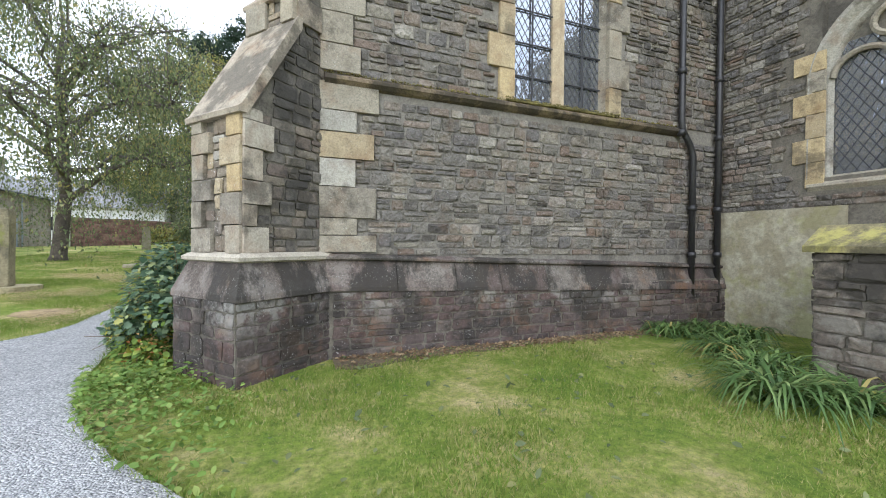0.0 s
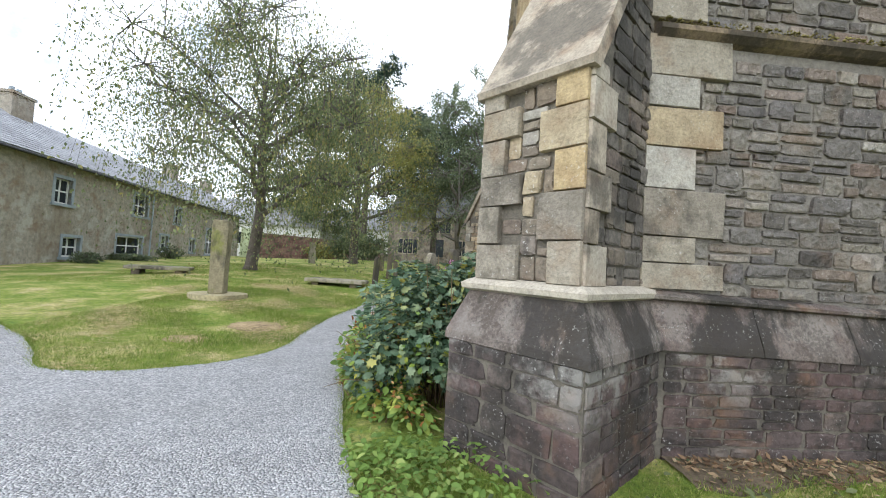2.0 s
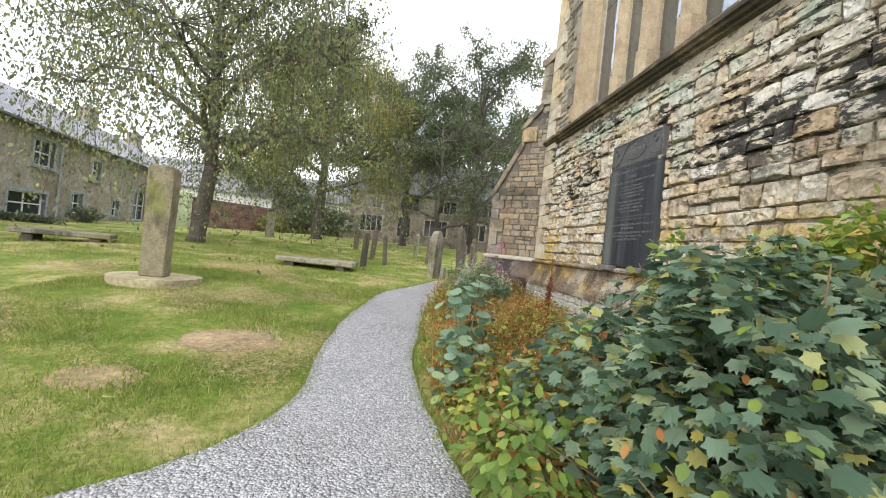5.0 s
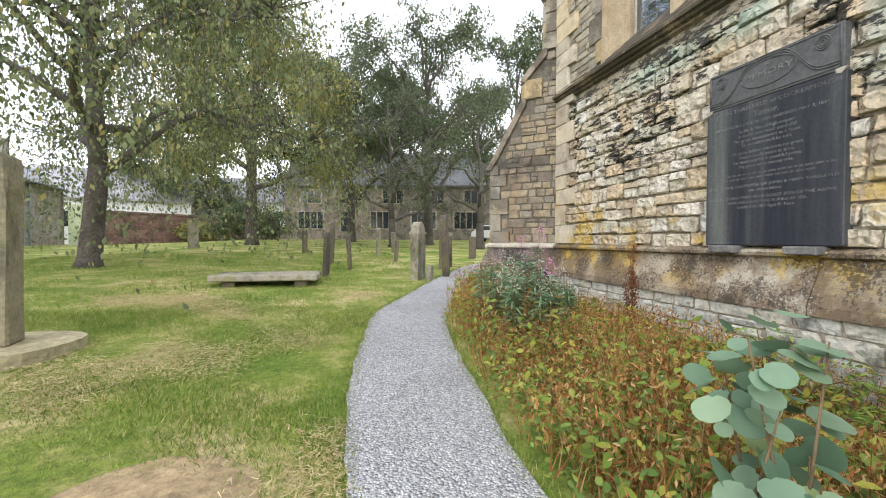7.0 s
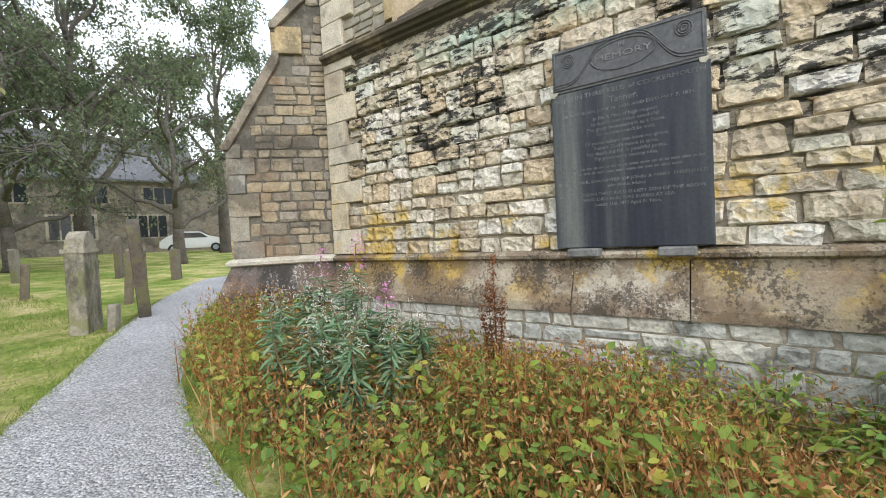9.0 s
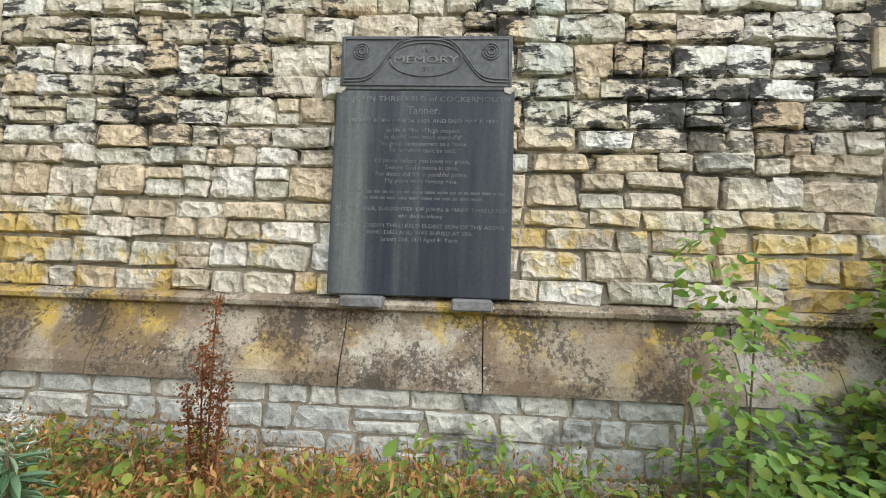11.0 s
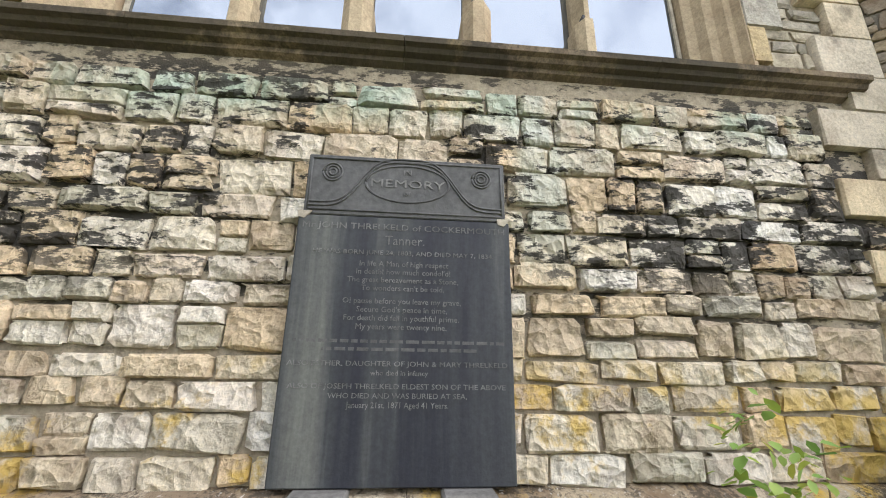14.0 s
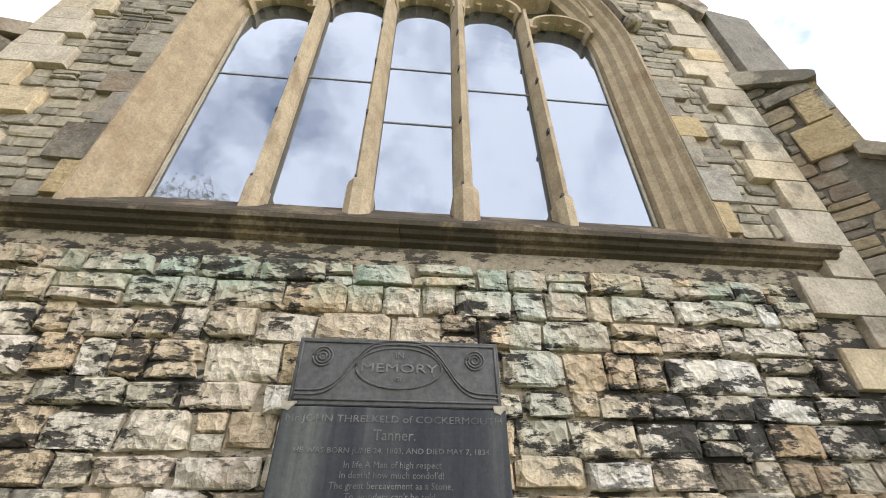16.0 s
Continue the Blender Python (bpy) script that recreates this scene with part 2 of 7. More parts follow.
# ---- building helpers ----
rnd = random.Random(7)


def mesh(name, verts, faces, material=None, smooth=False):
    me = bpy.data.meshes.new(name)
    me.from_pydata([tuple(v) for v in verts], [], faces)
    if material:
        for m in material if isinstance(material, (list, tuple)) else (material,):
            me.materials.append(m)
    if smooth:
        me.polygons.foreach_set("use_smooth", [True] * len(me.polygons))
    me.update()
    return me


def obj(name, me, parent=None, label="", category="", group="", kind=""):
    ob = new(name, me)
    ob.parent = parent
    return tagged(ob, label, category, group, kind)


def done(bm, name, material, smooth=False):
    bmesh.ops.recalc_face_normals(bm, faces=bm.faces)
    me = bpy.data.meshes.new(name)
    bm.to_mesh(me)
    bm.free()
    me.materials.append(material)
    if smooth:
        me.polygons.foreach_set("use_smooth", [True] * len(me.polygons))
    return me


def part(name, bm, material, parent, label="", smooth=False):
    ob = new(name, done(bm, name, material, smooth))
    ob.parent = parent
    return tagged(ob, label)


def thing(name, place, label, category, group="", kind="", rz=0):
    ob = new(name)
    ob.empty_display_size = 0.1
    ob.matrix_world = pose(*place, 0, 0, rz)
    return tagged(ob, label, category, group, kind)


def box(bm, lo, hi, bevel=0.0, m=None):
    """A box between two corners, its edges bevelled, moved by m."""
    r = bmesh.ops.create_cube(bm, size=1)
    size = [b - a for a, b in zip(lo, hi)]
    bmesh.ops.scale(bm, vec=size, verts=r["verts"])
    bmesh.ops.translate(bm, vec=[(a + b) / 2 for a, b in zip(lo, hi)], verts=r["verts"])
    vs = r["verts"]
    if bevel:
        e = list({e for v in vs for e in v.link_edges})
        vs = bmesh.ops.bevel(bm, geom=e, offset=bevel, segments=1, affect="EDGES", profile=0.5)["verts"]
        vs = list({v for f in bm.faces for v in f.verts} & (set(vs) | {v for v in bm.verts if v in set(vs)}))
    if m is not None:
        bmesh.ops.transform(bm, matrix=m, verts=vs)
    return vs


def new_box(lo, hi, bevel=0.0, m=None):
    bm = bmesh.new()
    box(bm, lo, hi, bevel)
    if m is not None:
        bmesh.ops.transform(bm, matrix=m, verts=bm.verts)
    return bm


def prism(bm, pts, to3, d0, d1):
    """Extrudes the flat outline pts from depth d0 to d1; to3(a, b, d) gives the place."""
    a = [bm.verts.new(to3(p, q, d0)) for p, q in pts]
    b = [bm.verts.new(to3(p, q, d1)) for p, q in pts]
    bm.faces.new(a)
    bm.faces.new(b[::-1])
    k = len(pts)
    for i in range(k):
        bm.faces.new((a[i], b[i], b[(i + 1) % k], a[(i + 1) % k]))


def sweep(bm, profile, path3, side, up=Vector((0, 0, 1))):
    """A moulding: profile of (out, up) pairs carried along the points path3, out towards side(i)."""
    rings = []
    for i, p in enumerate(path3):
        s = side(i)
        rings.append([bm.verts.new(Vector(p) + s * a + up * b) for a, b in profile])
    for r0, r1 in zip(rings, rings[1:]):
        k = len(profile)
        for j in range(k):
            bm.faces.new((r0[j], r1[j], r1[(j + 1) % k], r0[(j + 1) % k]))
    bm.faces.new(rings[0])
    bm.faces.new(rings[-1][::-1])


def tube_lists(vs, fs, pts, radii, sides=8):
    """Adds a tapered tube along pts to lists of places and faces."""
    pts = [Vector(p) for p in pts]
    base, k, last = len(vs), len(pts), None
    ref = Vector((0.31, 0.17, 0.93)) if abs((pts[-1] - pts[0]).normalized().z) < 0.8 else Vector((0.95, 0.2, 0.1))
    for i, p in enumerate(pts):
        d = (pts[min(i + 1, k - 1)] - pts[max(i - 1, 0)]).normalized()
        a = last if last is not None else ref
        a = a - d * a.dot(d)
        if a.length < 1e-4:
            a = d.orthogonal()
        a.normalize()
        last = a
        b = d.cross(a)
        for j in range(sides):
            t = j * math.tau / sides
            vs.append(p + (a * math.cos(t) + b * math.sin(t)) * radii[i])
    for i in range(k - 1):
        for j in range(sides):
            j2 = (j + 1) % sides
            fs.append((base + i * sides + j, base + i * sides + j2, base + (i + 1) * sides + j2, base + (i + 1) * sides + j))
    fs.append(tuple(base + j for j in range(sides))[::-1])
    fs.append(tuple(base + (k - 1) * sides + j for j in range(sides)))


def tube(bm, pts, radii, sides=8):
    vs, fs = [], []
    tube_lists(vs, fs, pts, radii, sides)
    bv = [bm.verts.new(v) for v in vs]
    for f in fs:
        bm.faces.new([bv[i] for i in f])


# ---- stones ----
def stone_shape(seed, bulge, ragged, inner, rim_y, cut):
    """One hewn block, unit width and height; its front bulges out along +y, its corners are cut by their own amounts."""
    r = random.Random(seed)
    g = (-0.5, -inner, inner, 0.5)
    vs, fs = [], []
    for j in range(4):
        for i in range(4):
            rim = i in (0, 3) or j in (0, 3)
            x = g[i] + r.uniform(-1, 1) * ragged
            z = g[j] + r.uniform(-1, 1) * ragged
            if i in (0, 3) and j in (0, 3):
                k = 1 - cut * r.random()
                x, z = x * k, z * k
            x, z = max(-0.5, min(0.5, x)), max(-0.5, min(0.5, z))
            y = rim_y * (1 + r.uniform(-0.3, 0.15)) if rim else (1 - bulge + r.uniform(0, 1) * bulge)
            vs.append((x, y, z))
    for j in range(3):
        for i in range(3):
            a = j * 4 + i
            fs.append((a, a + 1, a + 5, a + 4))
    ring = [0, 1, 2, 3, 7, 11, 15, 14, 13, 12, 8, 4]
    base = len(vs)
    for k in ring:
        vs.append((vs[k][0], -0.4, vs[k][2]))
    for k in range(12):
        k2 = (k + 1) % 12
        fs.append((ring[k], base + k, base + k2, ring[k2]))
    return vs, fs


SHAPES = {}


def shapes(style, material):
    key = (style, material.name)
    if key not in SHAPES:
        args = {"rock": (0.45, 0.09, 0.39, 0.5, 0.38), "rubble": (0.55, 0.09, 0.34, 0.6, 0.25), "dressed": (0.06, 0.004, 0.485, 0.86, 0.01)}[style]
        SHAPES[key] = [(v, f, mesh("stone", v, [q[::-1] for q in f], material, False)) for v, f in (stone_shape(100 * i + len(style), *args) for i in range(16))]
    return SHAPES[key]


class Face:
    """A flat upright face: origin o at u = 0 and height 0, direction u along it, normal n out of it."""

    def __init__(self, o, u, n):
        self.o, self.u, self.n = Vector(o), Vector(u).normalized(), Vector(n).normalized()

    def at(self, u, z, d=0.0):
        return self.o + self.u * u + self.n * d + Vector((0, 0, z))

    def m(self, u, z, w, h, d, d0=0.0, tilt=0.0):
        t = Matrix.Rotation(tilt, 3, self.n)
        a, b, c = t @ self.u * w, self.n * d, t @ Vector((0, 0, h))
        p = self.at(u, z, d0)
        return Matrix(((a.x, b.x, c.x, p.x), (a.y, b.y, c.y, p.y), (a.z, b.z, c.z, p.z), (0, 0, 0, 1)))


def lay(parent, face, stones, style, materials, name="stone", limit=300, key=None, depth=(0.03, 0.06), far=None, label=""):
    """Lays stones (u, z, w, h) on a face: the first ones as pieces, the rest joined."""
    if key:
        stones = sorted(stones, key=key)
    for u, z, w, h in stones[:limit]:
        v, f, me = rnd.choice(shapes(style, rnd.choice(materials)))
        ob = new(name, me)
        ob.parent = parent
        ob.matrix_world = face.m(u, z, w, h, rnd.uniform(*depth), 0, rnd.uniform(-0.012, 0.012))
    rest = stones[limit:]
    if rest:
        vs, fs = [], []
        for u, z, w, h in rest:
            v, f, me = rnd.choice(shapes(style, materials[0]))
            m = face.m(u, z, w, h, rnd.uniform(*depth), 0, rnd.uniform(-0.012, 0.012))
            k = len(vs)
            vs += [m @ Vector(p) for p in v]
            fs += [tuple(k + i for i in q[::-1]) for q in f]
        ob = obj("far_stones", mesh("far_stones", vs, fs, far or materials[0], False), parent, kind="stuff")


def courses(u0, u1, z0, z1, hs, ws, inside=None, gap=0.012, split=0.25):
    out, z = [], z0
    while z < z1 - 0.03:
        h = min(rnd.uniform(*hs), z1 - z)
        if z1 - z - h < hs[0] * 0.6:
            h = z1 - z
        u = u0
        first = True
        while u < u1 - 0.02:
            w = rnd.uniform(*ws) * (0.7 if first and rnd.random() < 0.5 else 1)
            first = False
            if u1 - u - w < ws[0] * 0.6:
                w = u1 - u
            items = [(u + w / 2, z + h / 2, w - gap, h - gap)]
            if rnd.random() < split and h > hs[0] * 1.3:
                k = rnd.uniform(0.4, 0.6)
                items = [(u + w / 2, z + h * k / 2, w - gap, h * k - gap), (u + w / 2, z + h * (1 + k) / 2, w - gap, h * (1 - k) - gap)]
            for it in items:
                if inside is None or all(inside(it[0] + a * it[2] * 0.42, it[1] + b * it[3] * 0.42) for a in (-1, 1) for b in (-1, 1)):
                    out.append(it)
            u += w
        z += h
    return out


def quoins(u_edge, toward, z0, z1, long, short, hs=(0.24, 0.36), gap=0.008):
    """Alternating long and short corner blocks from u_edge towards +1 or -1."""
    out, z, k = [], z0, 0
    while z < z1 - 0.05:
        h = min(rnd.uniform(*hs), z1 - z)
        w = rnd.uniform(*(long if k % 2 == 0 else short))
        out.append((u_edge + toward * w / 2, z + h / 2, w - gap, h - gap))
        z, k = z + h, k + 1
    return out


def clear_of(blocks, margin=0.0):
    def ok(u, z):
        return not any(abs(u - a) < w / 2 + margin and abs(z - b) < h / 2 + margin for a, b, w, h in blocks)
    return ok


def trim(stones, blocks, gap=0.008):
    """Cuts the stones of a course back to the blocks that they meet."""
    out = []
    for u, z, w, h in stones:
        lo, hi = u - w / 2, u + w / 2
        for a, b, bw, bh in blocks:
            if abs(z - b) < (h + bh) / 2 - 0.03 and lo < a + bw / 2 and hi > a - bw / 2:
                if a < u:
                    lo = max(lo, a + bw / 2 + gap)
                else:
                    hi = min(hi, a - bw / 2 - gap)
        if hi - lo > 0.05:
            out.append(((lo + hi) / 2, z, hi - lo, h))
    return out


# ---- ground ----
def rise(x, y):
    d = -0.25 * (x + 3.5) + 0.9 * (y - 8.0)
    v = 0.06 * math.log1p(math.exp(max(-40, min(40, d / 0.8))))
    return 2.2 * (1 - math.exp(-v / 2.2)) - 0.5 * (1 - math.exp(-max(0, -11 - x) * 0.16))


def ground_z(x, y):
    return rise(x, y)


def span(lo, hi, core_lo, core_hi, step):
    a = [core_lo + step * i for i in range(int(round((core_hi - core_lo) / step)) + 1)]
    out, s, v = [], step, core_hi
    while v < hi:
        s *= 1.5
        v += s
        out.append(v)
    pre, s, v = [], step, core_lo
    while v > lo:
        s *= 1.5
        v -= s
        pre.append(v)
    return pre[::-1] + a + out


gx, gy = span(-700, 700, -24, 10, 0.5), span(-700, 700, -6, 40, 0.5)
gv = [(x, y, ground_z(x, y)) for y in gy for x in gx]
gf = [(j * len(gx) + i, j * len(gx) + i + 1, (j + 1) * len(gx) + i + 1, (j + 1) * len(gx) + i) for j in range(len(gy) - 1) for i in range(len(gx) - 1)]

m, n, l, b = mat("mown_grass", 0.95)
g = ramp(n, l, noise_node(n, l, 0.9, 9, 0.72), [(0.36, (0.13, 0.21, 0.03)), (0.47, (0.21, 0.27, 0.05)), (0.54, (0.36, 0.35, 0.12)), (0.62, (0.52, 0.43, 0.23))])
g = mixc(n, l, 0.8, g, ramp(n, l, noise_node(n, l, 16, 8, 0.8), [(0.32, (0.3, 0.36, 0.25)), (0.5, (0.95, 0.95, 0.9)), (0.68, (1.6, 1.5, 1.3))]), "MULTIPLY")
l.new(g, b.inputs["Base Color"])
bump(n, l, b, noise_node(n, l, 45, 5, 0.8), 0.8, 0.05)
M_GRASS = m
obj("ground", mesh("ground", gv, gf, M_GRASS, True), None, "mown churchyard grass, patchy green with dry straw spots", "lawn", kind="structure")

PATH_EDGE = [(3.2, -1.2), (1.3, 0.9), (0.3, 1.8), (-0.71, 2.72), (-1.45, 3.5), (-1.9, 4.2), (-2.25, 5.05), (-2.5, 5.9), (-2.85, 7.2), (-3.03, 8.8), (-2.92, 10.1), (-2.74, 11.7),
             (-2.3, 13.2), (-1.6, 14.7), (-0.7, 16.2), (0.6, 18.0), (2.6, 20.2), (1.6, 20.9), (-0.4, 18.5), (-1.5, 16.7), (-2.25, 15.4), (-2.85, 14.2), (-3.52, 12.9), (-3.8, 11.6),
             (-3.98, 10.3), (-4.02, 9.0), (-3.97, 7.9), (-4.25, 7.1), (-4.9, 6.5), (-5.6, 6.25), (-6.1, 6.35), (-6.6, 6.8), (-7.5, 7.45), (-9.5, 8.5), (-12.5, 9.7), (-13, 8.5), (-9.8, 7.2),
             (-8.3, 5.8), (-8.0, 3.0), (-8.5, -4.0), (3.2, -4.0)]


def smooth_loop(pts, k=5):
    out, c = [], len(pts)
    for i in range(c):
        p0, p1, p2, p3 = (Vector(pts[(i + j) % c]) for j in (-1, 0, 1, 2))
        for s in range(k):
            t = s / k
            out.append(0.5 * ((2 * p1) + (p2 - p0) * t + (2 * p0 - 5 * p1 + 4 * p2 - p3) * t * t + (3 * p1 - p0 - 3 * p2 + p3) * t ** 3))
    return out


PATH_LOOP = [Vector((p.x + 0.03 * noise.noise((p.x * 4, p.y * 4, 0)), p.y + 0.03 * noise.noise((p.x * 4, p.y * 4, 9)))) for p in smooth_loop(PATH_EDGE, 8)]


def in_path(x, y):
    """Whether places (arrays) lie on the gravel."""
    c, k = np.zeros(len(x), bool), len(PATH_LOOP)
    for i in range(k):
        a, q = PATH_LOOP[i], PATH_LOOP[i - 1]
        if a.y != q.y:
            c ^= ((a.y > y) != (q.y > y)) & (x < (q.x - a.x) * (y - a.y) / (q.y - a.y) + a.x)
    return c


def ground_zs(x, y):
    d = -0.25 * (x + 3.5) + 0.9 * (y - 8.0)
    v = 0.06 * np.log1p(np.exp(np.clip(d / 0.8, -40, 40)))
    return 2.2 * (1 - np.exp(-v / 2.2)) - 0.5 * (1 - np.exp(-np.maximum(0, -11 - x) * 0.16))


bm = bmesh.new()
bm.faces.new([bm.verts.new((p.x, p.y, 0)) for p in PATH_LOOP])
for i in range(-28, 12):
    bmesh.ops.bisect_plane(bm, geom=bm.verts[:] + bm.edges[:] + bm.faces[:], plane_co=(i * 0.5, 0, 0), plane_no=(1, 0, 0))
for i in range(-10, 46):
    bmesh.ops.bisect_plane(bm, geom=bm.verts[:] + bm.edges[:] + bm.faces[:], plane_co=(0, i * 0.5, 0), plane_no=(0, 1, 0))
bmesh.ops.triangulate(bm, faces=bm.faces)
for v in bm.verts:
    v.co.z = ground_z(v.co.x, v.co.y) + 0.022
m, n, l, b = mat("grey_gravel", 0.9)
v1 = n.new("ShaderNodeTexVoronoi")
v1.inputs["Scale"].default_value = 62
l.new(n.new("ShaderNodeNewGeometry").outputs["Position"], v1.inputs["Vector"])
hs = n.new("ShaderNodeSeparateColor")
l.new(v1.outputs["Color"], hs.inputs[0])
g = ramp(n, l, hs.outputs[0], [(0, (0.34, 0.34, 0.35)), (0.4, (0.52, 0.515, 0.515)), (0.75, (0.62, 0.615, 0.61)), (1, (0.8, 0.79, 0.78))])
g = mixc(n, l, 0.7, g, ramp(n, l, v1.outputs["Distance"], [(0.1, (1.1, 1.1, 1.1)), (0.75, (0.5, 0.5, 0.5))]), "MULTIPLY")
g = mixc(n, l, 0.6, g, ramp(n, l, noise_node(n, l, 0.8, 6, 0.65), [(0.35, (0.75, 0.74, 0.72)), (0.65, (1.1, 1.1, 1.1))]), "MULTIPLY")
l.new(g, b.inputs["Base Color"])
bump(n, l, b, mathn(n, l, "MULTIPLY", v1.outputs["Distance"], -1.0), 1.0, 0.03)
M_GRAVEL = m
obj("pavement", done(bm, "path", M_GRAVEL), None, "winding path of pale grey crushed gravel between grass", "gravel path", kind="structure")

# ---- gable wall with the great window ----
XB, YC = -0.18, 9.73
FB = Face((XB, 0, 0), (0, 1, 0), (-1, 0, 0))
Y0, Y1 = 6.05, 13.55
SILL, SPRING, HALF, RAD = 4.05, 6.8, 2.2, 3.3


def arch(half, rad, spring, z_lo, steps=10, yc=YC):
    """Outline of a pointed opening from its lower right foot round to the lower left one."""
    apex = math.acos((rad - half) / rad)
    r = [(yc - half, z_lo)] + [(yc - half + rad - rad * math.cos(apex * i / steps), spring + rad * math.sin(apex * i / steps)) for i in range(steps + 1)]
    return r + [(2 * yc - p, q) for p, q in r[-2::-1]]


def in_arch(y, z, half, rad, spring):
    if z <= spring:
        return abs(y - YC) < half
    return z > spring and math.hypot(abs(y - YC) + rad - half, z - spring) < rad


def b3(p, q, d):
    return (XB + d, p, q)


wall_b = thing("wall_west", (XB + 0.35, YC, 0), "tall gable wall of cream coursed rubble stained black, green and ochre", "church wall", kind="structure")
bm = bmesh.new()
outer = arch(HALF + 0.28, RAD + 0.28, SPRING, SILL)
prism(bm, [(Y0, -0.3), (Y1, -0.3), (Y1, SILL), (Y0, SILL)], b3, 0.0, 0.7)
h2 = len(outer) // 2
prism(bm, [(Y0, SILL)] + outer[:h2 + 1] + [(YC, 12.2), (Y0, 7.9)], b3, 0.0, 0.7)
prism(bm, [(Y1, SILL)] + outer[:h2 - 1:-1] + [(YC, 12.2), (Y1, 7.9)], b3, 0.0, 0.7)
core = part("masonry_core", bm, M_MORTB, wall_b)


def keep(ob):
    """Puts a part that was made in world places under a parent that stands elsewhere."""
    ob.matrix_parent_inverse = ob.parent.matrix_world.inverted()


bpy.context.view_layer.update()
wall_b.matrix_world = Matrix.Identity(4)

qb = quoins(6.24, 1, 1.34, 8.0, (0.5, 0.66), (0.3, 0.42), (0.22, 0.36)) + quoins(13.48, -1, 1.34, 8.0, (0.5, 0.62), (0.3, 0.4), (0.22, 0.36))


qj = []
z = 4.1
k = 0
while z < 6.0:
    h = rnd.uniform(0.28, 0.42)
    for sgn in (-1, 1):
        w = 0.3 if k % 2 else 0.14
        qj.append((YC + sgn * (HALF + 0.28 + w / 2), z + h / 2, w, h - 0.008))
    z, k = z + h, k + 1


def free_b(u, z):
    return not (3.8 < z < 4.08) and not (z > 3.9 and in_arch(u, z, HALF + 0.29, RAD + 0.29, SPRING)) and z < 7.9 + (min(u, 2 * YC - u) - Y0) * 1.2


low = trim(courses(6.26, 13.46, 1.33, 3.82, (0.13, 0.25), (0.16, 0.46), free_b, 0.006, 0.2), qb)
low = [(u, z + rnd.uniform(-0.014, 0.014), w * rnd.uniform(0.96, 1.02), h * rnd.uniform(0.9, 1.05)) for u, z, w, h in low]
high = trim(courses(6.26, 13.46, 4.08, 9.5, (0.09, 0.16), (0.18, 0.42), free_b, 0.014, 0.2), qb + qj)
lay(wall_b, FB, low, "rock", [M_B], limit=300, key=lambda s: abs(s[0] - 9.7) + 0.4 * abs(s[1] - 2.6), depth=(0.042, 0.08), far=M_Bi)
M_BH = stone_mat("weathered_upper_rubble", [(0, (0.24, 0.22, 0.18)), (0.5, (0.36, 0.33, 0.27)), (1, (0.44, 0.39, 0.3))], island=True, stain=0.5, stain_lo=0.55)
lay(wall_b, FB, high, "rubble", [M_BH], limit=0, depth=(0.02, 0.05))
lay(wall_b, FB, qb, "dressed", [M_QB], name="quoin", limit=200, depth=(0.06, 0.075))
lay(wall_b, FB, qj, "dressed", [M_Q], name="quoin", limit=100, depth=(0.05, 0.06))

# plinth of the gable wall: rubble foot, long chamfer stones, moulding
bm = bmesh.new()
prism(bm, [(6.2, -0.3), (13.5, -0.3), (13.5, 0.79), (6.2, 0.79)], b3, -0.17, 0.0)
part("plinth_core", bm, M_MORTB, wall_b)
lay(wall_b, Face((XB - 0.17, 0, 0), (0, 1, 0), (-1, 0, 0)), courses(6.25, 13.45, 0.0, 0.79, (0.1, 0.2), (0.18, 0.46)), "rubble", [M_PLB], limit=200, depth=(0.02, 0.04))
y = 6.26
for w in (1.54, 1.53, 0.89, 1.65, 1.58):
    bm = bmesh.new()
    prof = [(0.22, -0.03), (0.215, 0.05), (0.085, 0.34), (0.075, 0.42), (-0.05, 0.42), (-0.05, -0.03)]
    sweep(bm, prof, [(XB, y + 0.004, 0.82), (XB, y + w - 0.004, 0.82)], lambda i: Vector((-1, 0, 0)))
    part("chamfer_stone", bm, M_CHB, wall_b)
    y += w
y = 6.26
for w in (1.74, 1.7, 1.35, 1.1, 1.3):
    bm = bmesh.new()
    prof = [(0.08, 0.0), (0.115, 0.02), (0.12, 0.05), (0.085, 0.075), (0.0, 0.1), (-0.05, 0.1), (-0.05, 0.0)]
    sweep(bm, prof, [(XB, y + 0.002, 1.24), (XB, y + w - 0.002, 1.24)], lambda i: Vector((-1, 0, 0)))
    part("string_moulding", bm, M_CHB, wall_b)
    y += w
# upper moulding under the window
y = 6.47
for w in (1.6, 1.75, 1.7, 1.93):
    bm = bmesh.new()
    prof = [(0.0, 0.0), (0.05, 0.02), (0.055, 0.05), (0.1, 0.06), (0.115, 0.09), (0.15, 0.1), (0.155, 0.14), (0.12, 0.16), (0.03, 0.24), (-0.05, 0.24), (-0.05, 0.0)]
    sweep(bm, prof, [(XB, y + 0.002, 3.82), (XB, y + w - 0.002, 3.82)], lambda i: Vector((-1, 0, 0)))
    part("string_moulding", bm, M_STR, wall_b)
    y += w

# ---- side wall with the two-light window ----
AU, AN = Vector((0.9945, 0.1050, 0)), Vector((0.1050, -0.9945, 0))
FA = Face((0.2, 5.36, 0), AU, AN)
A0, A1 = -0.38, 7.35
WA0, WA1, WAS, WAT = 2.69, 4.42, 3.66, 6.4


def a3(p, q, d):
    return tuple(FA.at(p, q, -d))


